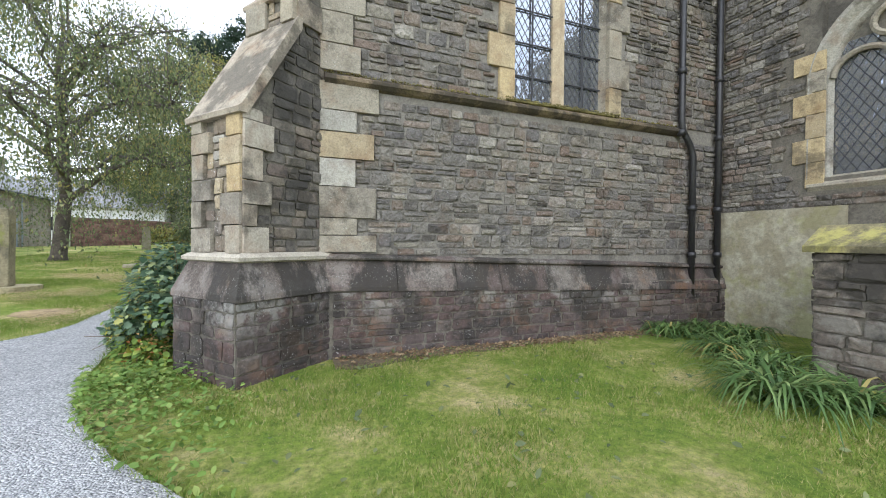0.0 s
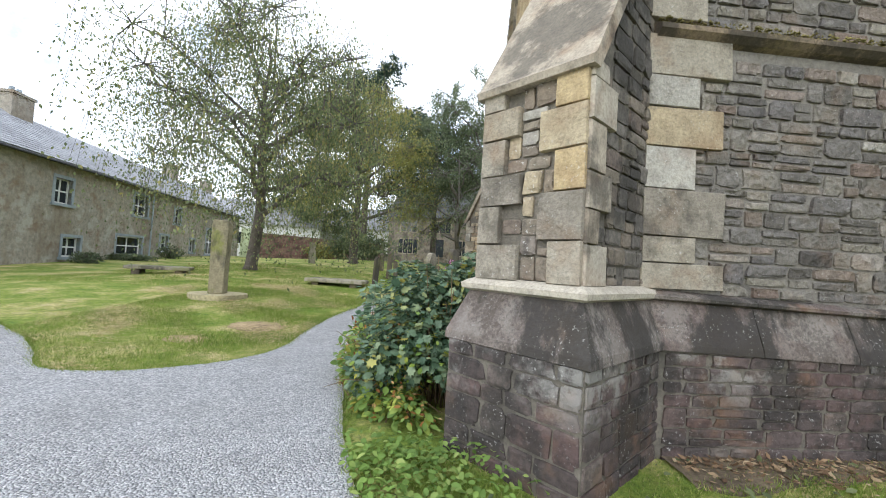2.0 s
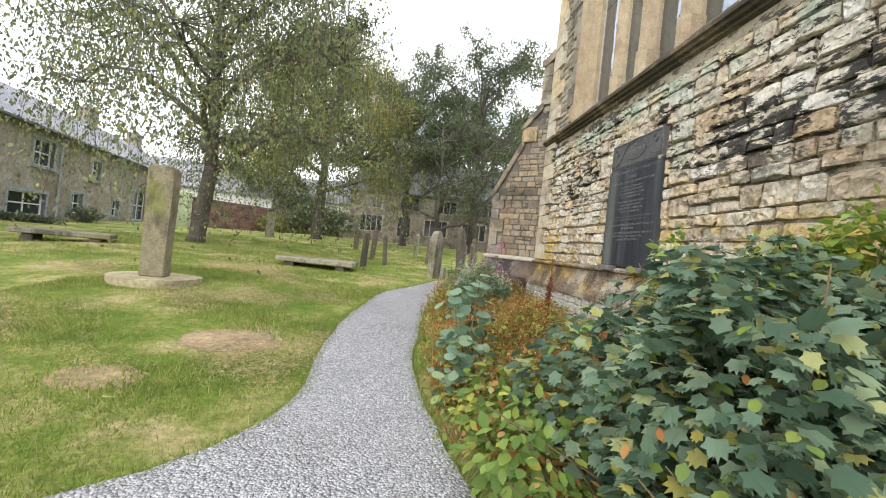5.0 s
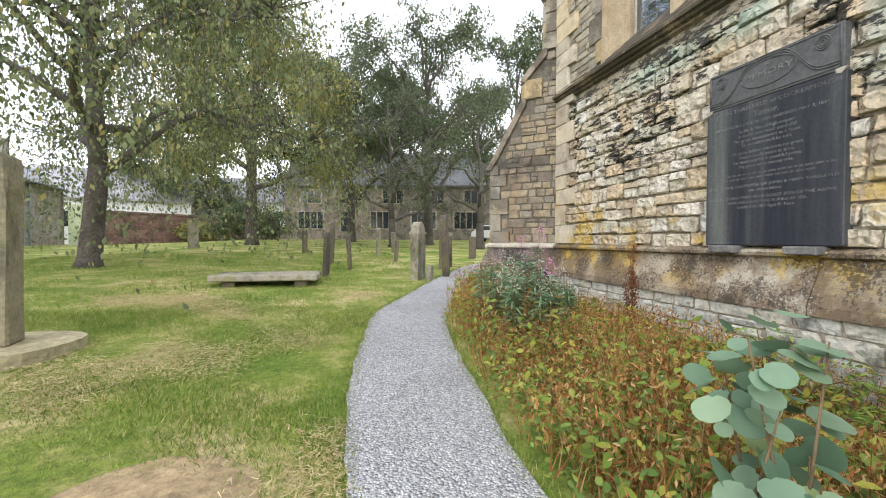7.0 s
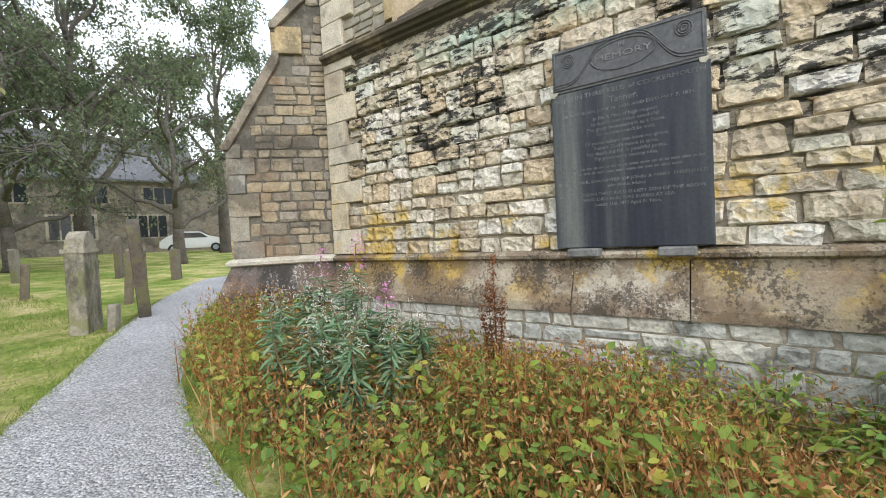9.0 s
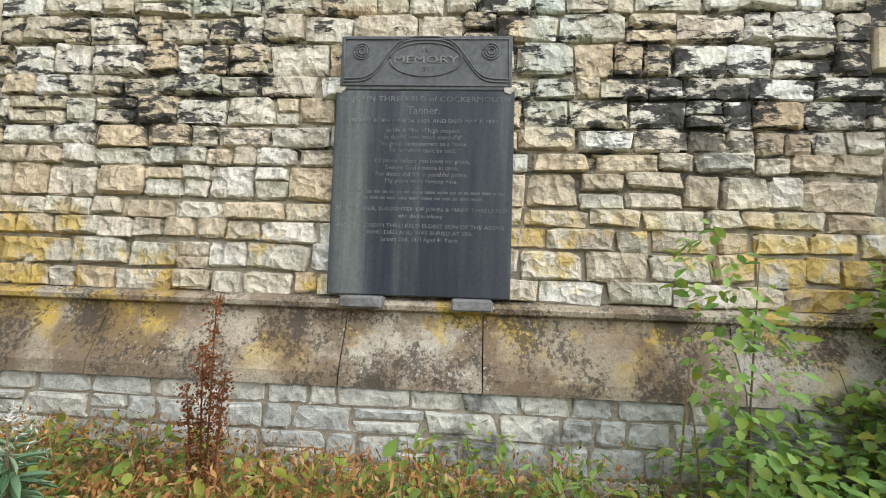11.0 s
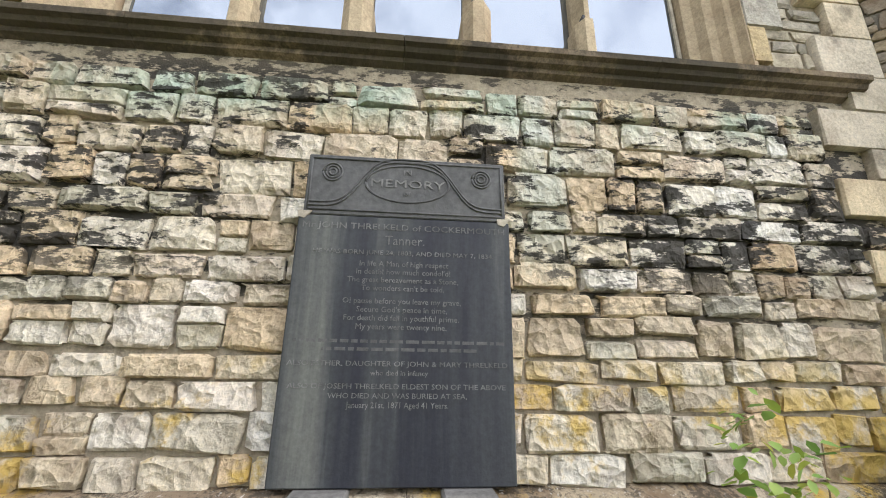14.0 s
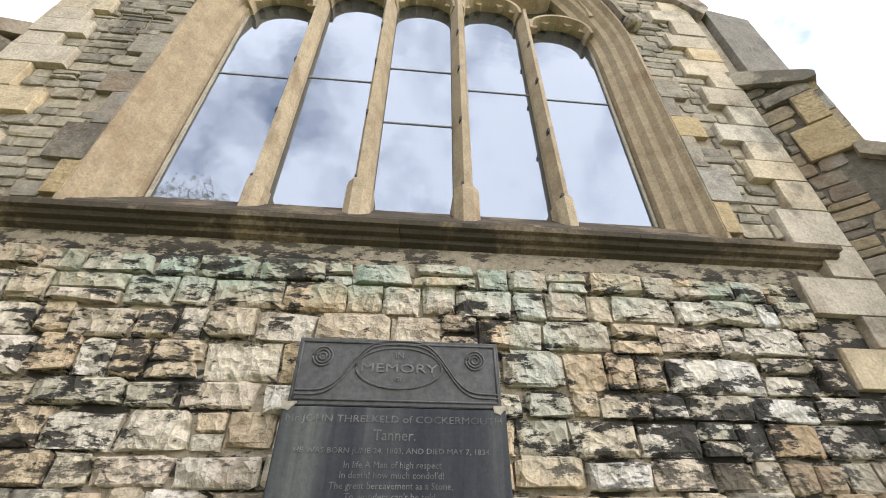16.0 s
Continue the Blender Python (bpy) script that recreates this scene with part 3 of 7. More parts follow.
wall_a = thing("wall_south", (0, 0, 0), "dark grey coursed rubble wall with pale quoins", "church wall", kind="structure")
bm = bmesh.new()
prism(bm, [(A0, -0.3), (A1 + 0.6, -0.3), (A1 + 0.6, WAS), (A0, WAS)], a3, 0.0, 0.7)
prism(bm, [(A0, WAS), (WA0 - 0.1, WAS), (WA0 - 0.1, WAT), (A0, WAT)], a3, 0.0, 0.7)
prism(bm, [(WA1 + 0.1, WAS), (A1 + 0.6, WAS), (A1 + 0.6, WAT), (WA1 + 0.1, WAT)], a3, 0.0, 0.7)
prism(bm, [(A0, WAT), (A1 + 0.6, WAT), (A1 + 0.6, 7.9), (A0, 7.9)], a3, 0.0, 0.7)
part("masonry_core", bm, M_MORTA, wall_a)
qa = []
zz = 1.34
for k, (w, h) in enumerate([(0.74, 0.22), (0.48, 0.22), (0.73, 0.4), (0.46, 0.36), (0.70, 0.34), (0.47, 0.27), (0.76, 0.36)]):
    qa.append((-0.16 + w / 2, zz + h / 2, w - 0.008, h - 0.008))
    zz += h
qa += quoins(-0.16, 1, 3.64, 7.8, (0.5, 0.6), (0.36, 0.42), (0.3, 0.4))
qw, z, k = [], 3.6, 0
while z < 6.3:
    h = rnd.uniform(0.34, 0.5)
    for u, s in ((WA0 - 0.04, -1), (WA1 + 0.04, 1)):
        w = 0.44 if k % 2 else 0.26
        qw.append((u + s * w / 2, z + h / 2, w, h - 0.008))
    z, k = z + h, k + 1


def free_a(u, z):
    return not (z > 3.42 and WA0 - 0.3 < u < WA1 + 0.3) and not 3.46 < z < 3.63


stones_a = trim(courses(-0.15, A1 - 0.05, 1.3, 3.48, (0.1, 0.21), (0.14, 0.42), free_a, 0.018, 0.4) + courses(-0.15, A1 - 0.05, 3.62, 7.0, (0.1, 0.21), (0.14, 0.42), free_a, 0.018, 0.4), qa + qw)
lay(wall_a, FA, stones_a, "rubble", [M_A], limit=300, key=lambda s: abs(s[0] - 1.6) + abs(s[1] - 2.3), depth=(0.02, 0.055), far=M_Ai)
lay(wall_a, FA, qa + qw, "dressed", [M_Q], name="quoin", limit=100, depth=(0.055, 0.065))
bm = bmesh.new()
prism(bm, [(A0, -0.3), (A1, -0.3), (A1, 0.86), (A0, 0.86)], a3, -0.15, 0.0)
part("plinth_core", bm, M_MORT, wall_a)
lay(wall_a, Face(FA.at(0, 0, 0.15), AU, AN), courses(0.0, A1, -0.02, 0.84, (0.1, 0.17), (0.18, 0.42)), "rubble", [M_PL], limit=200, depth=(0.015, 0.035))


def drop_a(u):
    return -0.028 * u


u = -0.1
while u < A1 - 0.05:
    w = min(rnd.uniform(0.6, 0.95), A1 - u)
    bm = bmesh.new()
    prof = [(0.19, 0.0), (0.185, 0.05), (0.06, 0.38), (-0.05, 0.38), (-0.05, 0.0)]
    sweep(bm, prof, [FA.at(u + 0.004, 0.86 + drop_a(u)), FA.at(u + w - 0.004, 0.86 + drop_a(u + w))], lambda i: AN)
    part("chamfer_stone", bm, M_CHA, wall_a)
    bm = bmesh.new()
    prof = [(0.06, 0.0), (0.115, 0.02), (0.12, 0.045), (0.08, 0.07), (0.0, 0.09), (-0.05, 0.09), (-0.05, 0.0)]
    sweep(bm, prof, [FA.at(u + 0.003, 1.24 + drop_a(u)), FA.at(u + w - 0.003, 1.24 + drop_a(u + w))], lambda i: AN)
    part("string_moulding", bm, M_CHA, wall_a)
    u += w
u = -0.1
for w in (1.4, 1.3, 1.5, 1.6, 1.65):
    bm = bmesh.new()
    prof = [(0.0, 0.0), (0.06, 0.02), (0.12, 0.06), (0.125, 0.1), (0.03, 0.16), (-0.05, 0.16), (-0.05, 0.0)]
    sweep(bm, prof, [FA.at(u + 0.002, 3.46), FA.at(min(u + w, 6.1) - 0.002, 3.46)], lambda i: AN)
    part("string_moulding", bm, M_STR, wall_a)
    u += w
    if u > 6:
        break


# ---- diagonal buttresses ----
def buttress(fc, axis, lat, label):
    axis, lat = Vector((*axis, 0)).normalized(), Vector((*lat, 0)).normalized()
    fc = Vector((*fc, 0))
    t = thing("buttress", (0, 0, 0), label, "buttress", "diagonal corner buttresses", "structure")
    H = 0.446

    def s3(s, z, d):
        return tuple(fc + axis * s + lat * d + Vector((0, 0, z)))
    bm = bmesh.new()
    prism(bm, [(0.03, -0.3), (0.03, 2.82), (0.68, 4.0), (0.68, 4.42), (1.08, 4.85), (1.08, 5.86), (1.8, 6.5), (2.3, 6.5), (2.3, -0.3)], s3, -H + 0.03, H - 0.03)
    part("masonry_core", bm, M_MORT, t)
    # plinth foot
    bm = bmesh.new()
    prism(bm, [(-0.15, -0.3), (-0.15, 0.86), (1.9, 0.86), (1.9, -0.3)], s3, -H - 0.12, H + 0.12)
    part("plinth_core", bm, M_MORT, t)
    # front and side faces
    F = Face(fc + axis * 0.03, lat, -axis)
    F2 = Face(fc + axis * 0.68, lat, -axis)
    F3 = Face(fc + axis * 1.08, lat, -axis)
    faces_side = [Face(fc + lat * (sg * (H - 0.03)), axis, lat * sg) for sg in (-1, 1)]
    q = quoins(-H, 1, 1.34, 2.8, (0.34, 0.42), (0.2, 0.26), (0.22, 0.34)) + quoins(H, -1, 1.34, 2.8, (0.2, 0.26), (0.34, 0.42), (0.22, 0.34))
    lay(t, F, q, "dressed", [M_Q], name="quoin", depth=(0.055, 0.065))
    lay(t, F, trim(courses(-H + 0.02, H - 0.02, 1.34, 2.8, (0.09, 0.22), (0.14, 0.32)), q), "rubble", [M_MIX], depth=(0.02, 0.05))
    for Fu, za, zb in ((F2, 4.05, 4.42), (F3, 4.85, 5.85)):
        q2 = quoins(-H, 1, za, zb, (0.34, 0.42), (0.2, 0.26)) + quoins(H, -1, za, zb, (0.2, 0.26), (0.34, 0.42))
        lay(t, Fu, q2, "dressed", [M_Q], name="quoin", depth=(0.055, 0.065))
        lay(t, Fu, trim(courses(-H + 0.02, H - 0.02, za, zb, (0.12, 0.2), (0.14, 0.3)), q2), "rubble", [M_MIX], depth=(0.02, 0.05))
    for Fs in faces_side:
        qs = quoins(0.0, 1, 1.34, 2.86, (0.3, 0.4), (0.16, 0.24), (0.22, 0.34))
        qs2 = quoins(0.68, 1, 4.05, 4.42, (0.3, 0.4), (0.16, 0.24), (0.26, 0.4)) + quoins(1.08, 1, 4.9, 5.85, (0.3, 0.4), (0.16, 0.24), (0.26, 0.4))

        def free_s(u, z):
            lim = 0.03 if z < 2.86 else (0.03 + (z - 2.86) * 0.55 if z < 4.0 else (0.68 if z < 4.42 else (1.08 if z < 5.86 else 1.08 + (z - 5.86) * 1.12)))
            return u > lim + 0.02
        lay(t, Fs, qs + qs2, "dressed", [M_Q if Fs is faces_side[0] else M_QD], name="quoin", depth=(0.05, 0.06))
        # rubble is darker on the outer side than on the one towards the gable
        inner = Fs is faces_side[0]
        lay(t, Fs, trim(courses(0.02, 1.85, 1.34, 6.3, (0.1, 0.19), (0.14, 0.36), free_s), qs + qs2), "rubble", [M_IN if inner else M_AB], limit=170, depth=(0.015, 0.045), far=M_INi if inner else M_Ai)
    # foot stones
    lay(t, Face(fc - axis * 0.15, lat, -axis), courses(-H - 0.12, H + 0.12, -0.04, 0.86, (0.12, 0.22), (0.2, 0.42)), "rubble", [M_PL], depth=(0.015, 0.03))
    for sg in (-1, 1):
        lay(t, Face(fc + lat * (sg * (H + 0.12)), axis, lat * sg), courses(-0.15, 1.6, -0.04, 0.86, (0.12, 0.2), (0.2, 0.45)), "rubble", [M_PL], depth=(0.015, 0.03))
    # chamfer and moulding run round three sides
    bm = bmesh.new()

    def ring(out, z):
        return [fc + axis * 1.5 - lat * (H + out) + Vector((0, 0, z)), fc - axis * out - lat * (H + out) + Vector((0, 0, z)),
                fc - axis * out + lat * (H + out) + Vector((0, 0, z)), fc + axis * 1.5 + lat * (H + out) + Vector((0, 0, z))]

    def skirt(bm, levels):
        rings = [[bm.verts.new(p) for p in ring(o, z)] for o, z in levels]
        for r0, r1 in zip(rings, rings[1:]):
            for i in range(3):
                bm.faces.new((r0[i], r0[i + 1], r1[i + 1], r1[i]))
        bm.faces.new(rings[0][::-1])
        bm.faces.new(rings[-1])
    skirt(bm, [(0.15, 0.85), (0.165, 0.86), (0.16, 0.92), (0.03, 1.26), (0.02, 1.27)])
    part("chamfer_stone", bm, M_CHA, t)
    bm = bmesh.new()
    skirt(bm, [(0.03, 1.24), (0.085, 1.262), (0.09, 1.3), (0.05, 1.33), (0.0, 1.35)])
    part("string_moulding", bm, M_CAP, t, "pale weathered drip moulding")
    # weatherings
    bm = bmesh.new()
    prism(bm, [(0.62, 4.38), (0.61, 4.42), (0.64, 4.46), (1.06, 4.92), (1.12, 4.92), (1.12, 4.8), (0.7, 4.38)], s3, -H - 0.045, H + 0.045)
    part("middle_weathering", bm, M_QD, t)
    bm = bmesh.new()
    prism(bm, [(-0.06, 2.78), (-0.075, 2.83), (-0.03, 2.87), (0.66, 4.08), (0.72, 4.08), (0.72, 3.95), (0.03, 2.78)], s3, -H - 0.05, H + 0.05)
    part("lower_weathering", bm, M_QD, t)
    bm = bmesh.new()
    prism(bm, [(1.0, 5.8), (0.99, 5.86), (1.03, 5.92), (1.8, 6.62), (2.0, 6.62), (2.0, 6.5), (1.1, 5.8)], s3, -H - 0.06, H + 0.06)
    part("upper_weathering", bm, M_QD, t)
    return t


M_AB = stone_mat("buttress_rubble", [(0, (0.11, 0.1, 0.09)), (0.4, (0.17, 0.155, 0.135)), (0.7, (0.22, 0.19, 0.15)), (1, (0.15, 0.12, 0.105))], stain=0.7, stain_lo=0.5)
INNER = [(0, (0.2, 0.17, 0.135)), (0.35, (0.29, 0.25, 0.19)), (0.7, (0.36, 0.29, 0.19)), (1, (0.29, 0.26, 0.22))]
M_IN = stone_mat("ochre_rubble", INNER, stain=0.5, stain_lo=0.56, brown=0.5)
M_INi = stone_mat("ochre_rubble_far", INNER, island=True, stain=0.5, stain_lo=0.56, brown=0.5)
M_CAP = stone_mat("pale_drip_stone", [(0, (0.42, 0.38, 0.31)), (1, (0.52, 0.48, 0.4))], stain=0.4, stain_lo=0.56, grain=45, bump_d=0.008)
AX, LT = (0.7071, 0.7071), (0.7071, -0.7071)
buttress((-0.99, 4.856), AX, LT, "diagonal stone buttress with sloped cap and one darker side")
buttress((-0.805, 14.735), (AX[0], -AX[1]), (LT[0], -LT[1]), "diagonal stone buttress of brownish rubble beyond the flower bed")


# ---- great window ----
M_PANE, n, l, b = mat("sky_reflecting_protective_glazing", 0.04)
b.inputs["Base Color"].default_value = (0.27, 0.3, 0.34, 1)
b.inputs["Metallic"].default_value = 0.9
bump(n, l, b, noise_node(n, l, 1.3, 3, 0.5), 0.25, 0.02)
M_LEAD = plain("dark_lead", (0.05, 0.05, 0.055), 0.6, 0.3, 30)
M_BAR = plain("grey_glazing_bar", (0.2, 0.21, 0.22), 0.5, 0.3, 30)
# near-black colour stands in for the unlit church interior
M_DARKIN = plain("painted_dark_interior", (0.03, 0.028, 0.025), 0.9, 0.2, 3)
win = thing("window_1", (0, 0, 0), "five-light traceried church window of warm sandstone with sky-reflecting panes", "church window", kind="structure")
bm = bmesh.new()
rings = []
for off, d in ((0.30, -0.045), (0.27, -0.045), (0.25, 0.02), (0.2, 0.03), (0.17, 0.1), (0.1, 0.115), (0.07, 0.19), (0.0, 0.22), (0.0, 0.45)):
    rings.append([bm.verts.new(b3(p, q, d)) for p, q in arch(HALF + off, RAD + off, SPRING, 4.05, 14)])
for r0, r1 in zip(rings, rings[1:]):
    for i in range(len(r0) - 1):
        bm.faces.new((r0[i], r0[i + 1], r1[i + 1], r1[i]))
part("moulded_jamb", bm, M_TRAC, win, smooth=False)
bm = bmesh.new()
prism(bm, [(-0.02, 4.05), (0.46, 4.05), (0.46, 4.42), (0.3, 4.4), (0.0, 4.1)], lambda p, q, d: (XB + p, d, q), YC - HALF - 0.3, YC + HALF + 0.3)
part("window_sill", bm, M_STR, win)
# hood mould
bm = bmesh.new()
ho = [p for p in arch(HALF + 0.36, RAD + 0.36, SPRING, 7.35, 14) if p[1] > 7.3]
prof = [(0.0, -0.04), (0.1, -0.03), (0.1, 0.03), (0.0, 0.06)]
pts = [Vector(b3(p, q, 0)) for p, q in ho]
vs = []
for i, p in enumerate(pts):
    t = (pts[min(i + 1, len(pts) - 1)] - pts[max(0, i - 1)]).normalized()
    nn = t.cross(Vector((-1, 0, 0)))
    vs.append([bm.verts.new(p + Vector((-1, 0, 0)) * a + nn * c) for a, c in prof])
for r0, r1 in zip(vs, vs[1:]):
    for j in range(4):
        bm.faces.new((r0[j], r1[j], r1[(j + 1) % 4], r0[(j + 1) % 4]))
part("hood_mould", bm, M_QD, win)
for p, q in (ho[0], ho[-1]):
    bm = bmesh.new()
    bmesh.ops.create_icosphere(bm, subdivisions=2, radius=0.11, matrix=Matrix.Translation(b3(p, q - 0.04, -0.07)))
    for v in bm.verts:
        v.co += Vector((0.02, 0.02, 0.03)) * noise.noise(v.co * 14)
    part("label_stop", bm, M_QD, win, "weathered carved boss")
MULL = [YC - 1.3, YC - 0.43, YC + 0.45, YC + 1.3]
EDGES = [YC - HALF] + MULL + [YC + HALF]
GX = XB + 0.3


def head_of(i):
    return 7.75 if i in (0, 4) else 8.1


for i, ym in enumerate(MULL):
    w = 0.065 if i in (0, 3) else 0.085
    dd = 0.0 if i in (0, 3) else -0.06
    bm = bmesh.new()
    prof = [(-w, 0.3), (-w, 0.24), (-w * 0.45, 0.14 + dd), (-w * 0.3, 0.1 + dd), (w * 0.3, 0.1 + dd), (w * 0.45, 0.14 + dd), (w, 0.24), (w, 0.3)]
    prism(bm, prof, lambda p, q, d, ym=ym: (XB + q, ym + p, d), 4.2, 8.9 if i in (1, 2) else 7.8)
    mu = part("mullion", bm, M_TRAC, win)
    bm = bmesh.new()
    prism(bm, [(-w * 1.25, 0.3), (-w * 1.25, 0.16 + dd), (-w * 0.5, 0.08 + dd), (w * 0.5, 0.08 + dd), (w * 1.25, 0.16 + dd), (w * 1.25, 0.3)], lambda p, q, d, ym=ym: (XB + q, ym + p, d), 4.12, 4.5)
    part("mullion_stop", bm, M_TRAC, mu)
    for zz in (4.5, 5.35, 6.2, 6.95):
        part("iron_lug", new_box((XB + 0.1 + dd, ym - 0.012 + w * 0.4, zz), (XB + 0.16 + dd, ym + 0.012 + w * 0.4, zz + 0.05)), M_LEAD, mu)


def bar_along(bm, pts, w, d0, d1):
    """A tracery bar of width w along points in the window's plane."""
    rings = []
    for i, p in enumerate(pts):
        a, c = Vector(pts[max(0, i - 1)]), Vector(pts[min(len(pts) - 1, i + 1)])
        t = (c - a).normalized()
        nrm = Vector((-t.y, t.x))
        p = Vector(p)
        o, q = p + nrm * w, p - nrm * w
        o2, q2 = p + nrm * w * 0.45, p - nrm * w * 0.45
        rings.append([bm.verts.new((XB + d1, o.x, o.y)), bm.verts.new((XB + (d0 + d1) * 0.55, o.x, o.y)), bm.verts.new((XB + d0, o2.x, o2.y)), bm.verts.new((XB + d0, q2.x, q2.y)),
                      bm.verts.new((XB + (d0 + d1) * 0.55, q.x, q.y)), bm.verts.new((XB + d1, q.x, q.y))])
    for r0, r1 in zip(rings, rings[1:]):
        for j in range(6):
            bm.faces.new((r0[j], r1[j], r1[(j + 1) % 6], r0[(j + 1) % 6]))
    bm.faces.new(rings[0])
    bm.faces.new(rings[-1][::-1])


for i in range(5):
    a, c = EDGES[i] + 0.05, EDGES[i + 1] - 0.05
    mid, hw, zt = (a + c) / 2, (c - a) / 2, head_of(i)
    bm = bmesh.new()
    curve = [(mid - hw * math.cos(t), zt - 0.36 + 0.36 * math.sin(t) ** 0.8) for t in [math.pi * k / 14 for k in range(15)]]
    bar_along(bm, [(p, q) for p, q in curve], 0.04, 0.12, 0.32)
    hd = part("light_head", bm, M_TRAC, win)
    for k in (2, 5, 9, 12):
        bm = bmesh.new()
        p0, p1, p2 = Vector(curve[k - 1]), Vector(curve[k]), Vector(curve[k + 1])
        tip = p1 + (Vector((mid, zt - 0.34)) - p1).normalized() * 0.1
        prism(bm, [(p0.x, p0.y), (p2.x, p2.y), (tip.x, tip.y)], b3, 0.19, 0.27)
        part("cusp", bm, M_TRAC, hd)
    # spandrel over each head
    bm = bmesh.new()
    for k in range(14):
        (p0, q0), (p1, q1) = curve[k], curve[k + 1]
        zz = zt + 0.1
        prism(bm, [(p0, q0), (p1, q1), (p1, zz), (p0, zz)], b3, 0.24, 0.31)
    part("spandrel", bm, M_TRAC, win)
# upper tracery: sub-arches and foiled circles
for c0, c1, zz in ((0, 2, 7.75), (3, 5, 7.75)):
    a, c = EDGES[c0], EDGES[c1]
    mid, hw = (a + c) / 2, (c - a) / 2
    bm = bmesh.new()
    bar_along(bm, [(mid - hw * math.cos(math.pi * k / 16), zz + 0.95 * math.sin(math.pi * k / 16)) for k in range(17)], 0.06, 0.08, 0.32)
    part("sub_arch", bm, M_TRAC, win)
    bm = bmesh.new()
    bar_along(bm, [(mid + 0.42 * math.cos(math.tau * k / 20), zz + 0.62 + 0.2 * math.sin(math.tau * k / 20)) for k in range(21)], 0.045, 0.12, 0.32)
    part("foil", bm, M_TRAC, win)
for k, (cy, cz, r) in enumerate(((YC - 0.24, 8.42, 0.2), (YC + 0.24, 8.42, 0.2), (YC, 8.95, 0.34), (YC - 0.9, 8.9, 0.3), (YC + 0.9, 8.9, 0.3))):
    bm = bmesh.new()
    bar_along(bm, [(cy + r * math.cos(math.tau * j / 18), cz + r * math.sin(math.tau * j / 18) * 0.8) for j in range(19)], 0.045, 0.12, 0.32)
    part("foil", bm, M_TRAC, win)
for i in range(5):
    a, c = EDGES[i] + 0.03, EDGES[i + 1] - 0.03
    zt = head_of(i)
    cuts = [4.2, 5.55, 6.5, zt + 0.02] if i == 2 else [4.2, 6.15 + 0.05 * (i % 2), zt + 0.02]
    for z0, z1 in zip(cuts, cuts[1:]):
        bm = bmesh.new()
        box(bm, (GX, a, z0 + 0.006), (GX + 0.008, c, z1 - 0.006))
        part("pane", bm, M_PANE, win)
    for z1 in cuts[1:-1]:
        part("glazing_bar", new_box((GX - 0.008, a, z1 - 0.008), (GX + 0.01, c, z1 + 0.008)), M_BAR, win)
    for yy in (a, c):
        part("glazing_bead", new_box((GX - 0.02, yy - 0.014, 4.2), (GX + 0.004, yy + 0.014, zt - 0.2), 0.0), M_CAP, win, "pale sealant bead")
bm = bmesh.new()
prism(bm, arch(HALF - 0.02, RAD, SPRING, 7.5, 14), b3, 0.312, 0.32)
part("upper_pane", bm, M_PANE, win)
# added sheet behind the tracery, its dark colour imitating the unlit interior
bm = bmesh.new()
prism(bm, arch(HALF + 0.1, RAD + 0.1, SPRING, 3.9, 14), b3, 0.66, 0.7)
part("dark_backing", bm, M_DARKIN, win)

# ---- memorial tablet ----
M_SLATE, n, l, b = mat("dark_slate_with_streaks", 0.55)
g = ramp(n, l, noise_node(n, l, 2.4, 5, 0.6, (1, 2.2, 0.12)), [(0.34, (0.026, 0.028, 0.038)), (0.5, (0.05, 0.054, 0.06)), (0.64, (0.11, 0.115, 0.11)), (0.74, (0.17, 0.175, 0.16))])
g = mixc(n, l, 0.5, g, ramp(n, l, noise_node(n, l, 40, 5, 0.7), [(0.3, (0.6, 0.6, 0.6)), (0.7, (1.3, 1.3, 1.3))]), "MULTIPLY")
l.new(g, b.inputs["Base Color"])
bump(n, l, b, noise_node(n, l, 60, 4, 0.6), 0.3, 0.003)
M_SLATE2 = plain("carved_slate", (0.095, 0.096, 0.097), 0.65, 0.35, 25)
M_INK = plain("worn_pale_lettering", (0.16, 0.16, 0.157), 0.8, 0.6, 40, bump_d=0)
TF = XB - 0.105
TY0, TY1 = 9.175, 10.345
tab = thing("memorial_tablet", (0, 0, 0), "black slate memorial tablet with carved head and worn lettering", "memorial tablet")
part("inscribed_slab", new_box((TF, TY0 - 0.012, 1.35), (XB + 0.05, TY1 + 0.012, 2.715), 0.006), M_SLATE, tab)
hd = part("carved_head", new_box((TF + 0.004, TY0 + 0.008, 2.72), (XB + 0.05, TY1 - 0.008, 3.095), 0.006), M_SLATE2, tab, "grey carved slate head panel")
TC = (TY0 + TY1) / 2


def relief(pts, r, d=0.008):
    bm = bmesh.new()
    tube(bm, [(TF - d + 0.01, p, q) for p, q in pts], [r] * len(pts), 6)
    part("carved_line", bm, M_SLATE2, hd, smooth=True)


for k in (0, 0.022):
    relief([(TC + 0.24 * math.cos(a) * (1 + k), 2.93 + 0.115 * math.sin(a) * (1 + k)) for a in [math.tau * i / 28 for i in range(29)]], 0.0045)
    relief([(TC - 0.56 + i * 0.04, 2.775 + k + 0.29 * math.exp(-((-0.56 + i * 0.04) / 0.3) ** 4)) for i in range(29)], 0.006)
relief([(TY0 + 0.03, 2.75), (TY1 - 0.03, 2.75)], 0.006)
relief([(TY0 + 0.03, 3.07), (TY1 - 0.03, 3.07)], 0.006)
relief([(TY0 + 0.03, 2.75), (TY0 + 0.03, 3.07)], 0.006)
relief([(TY1 - 0.03, 2.75), (TY1 - 0.03, 3.07)], 0.006)
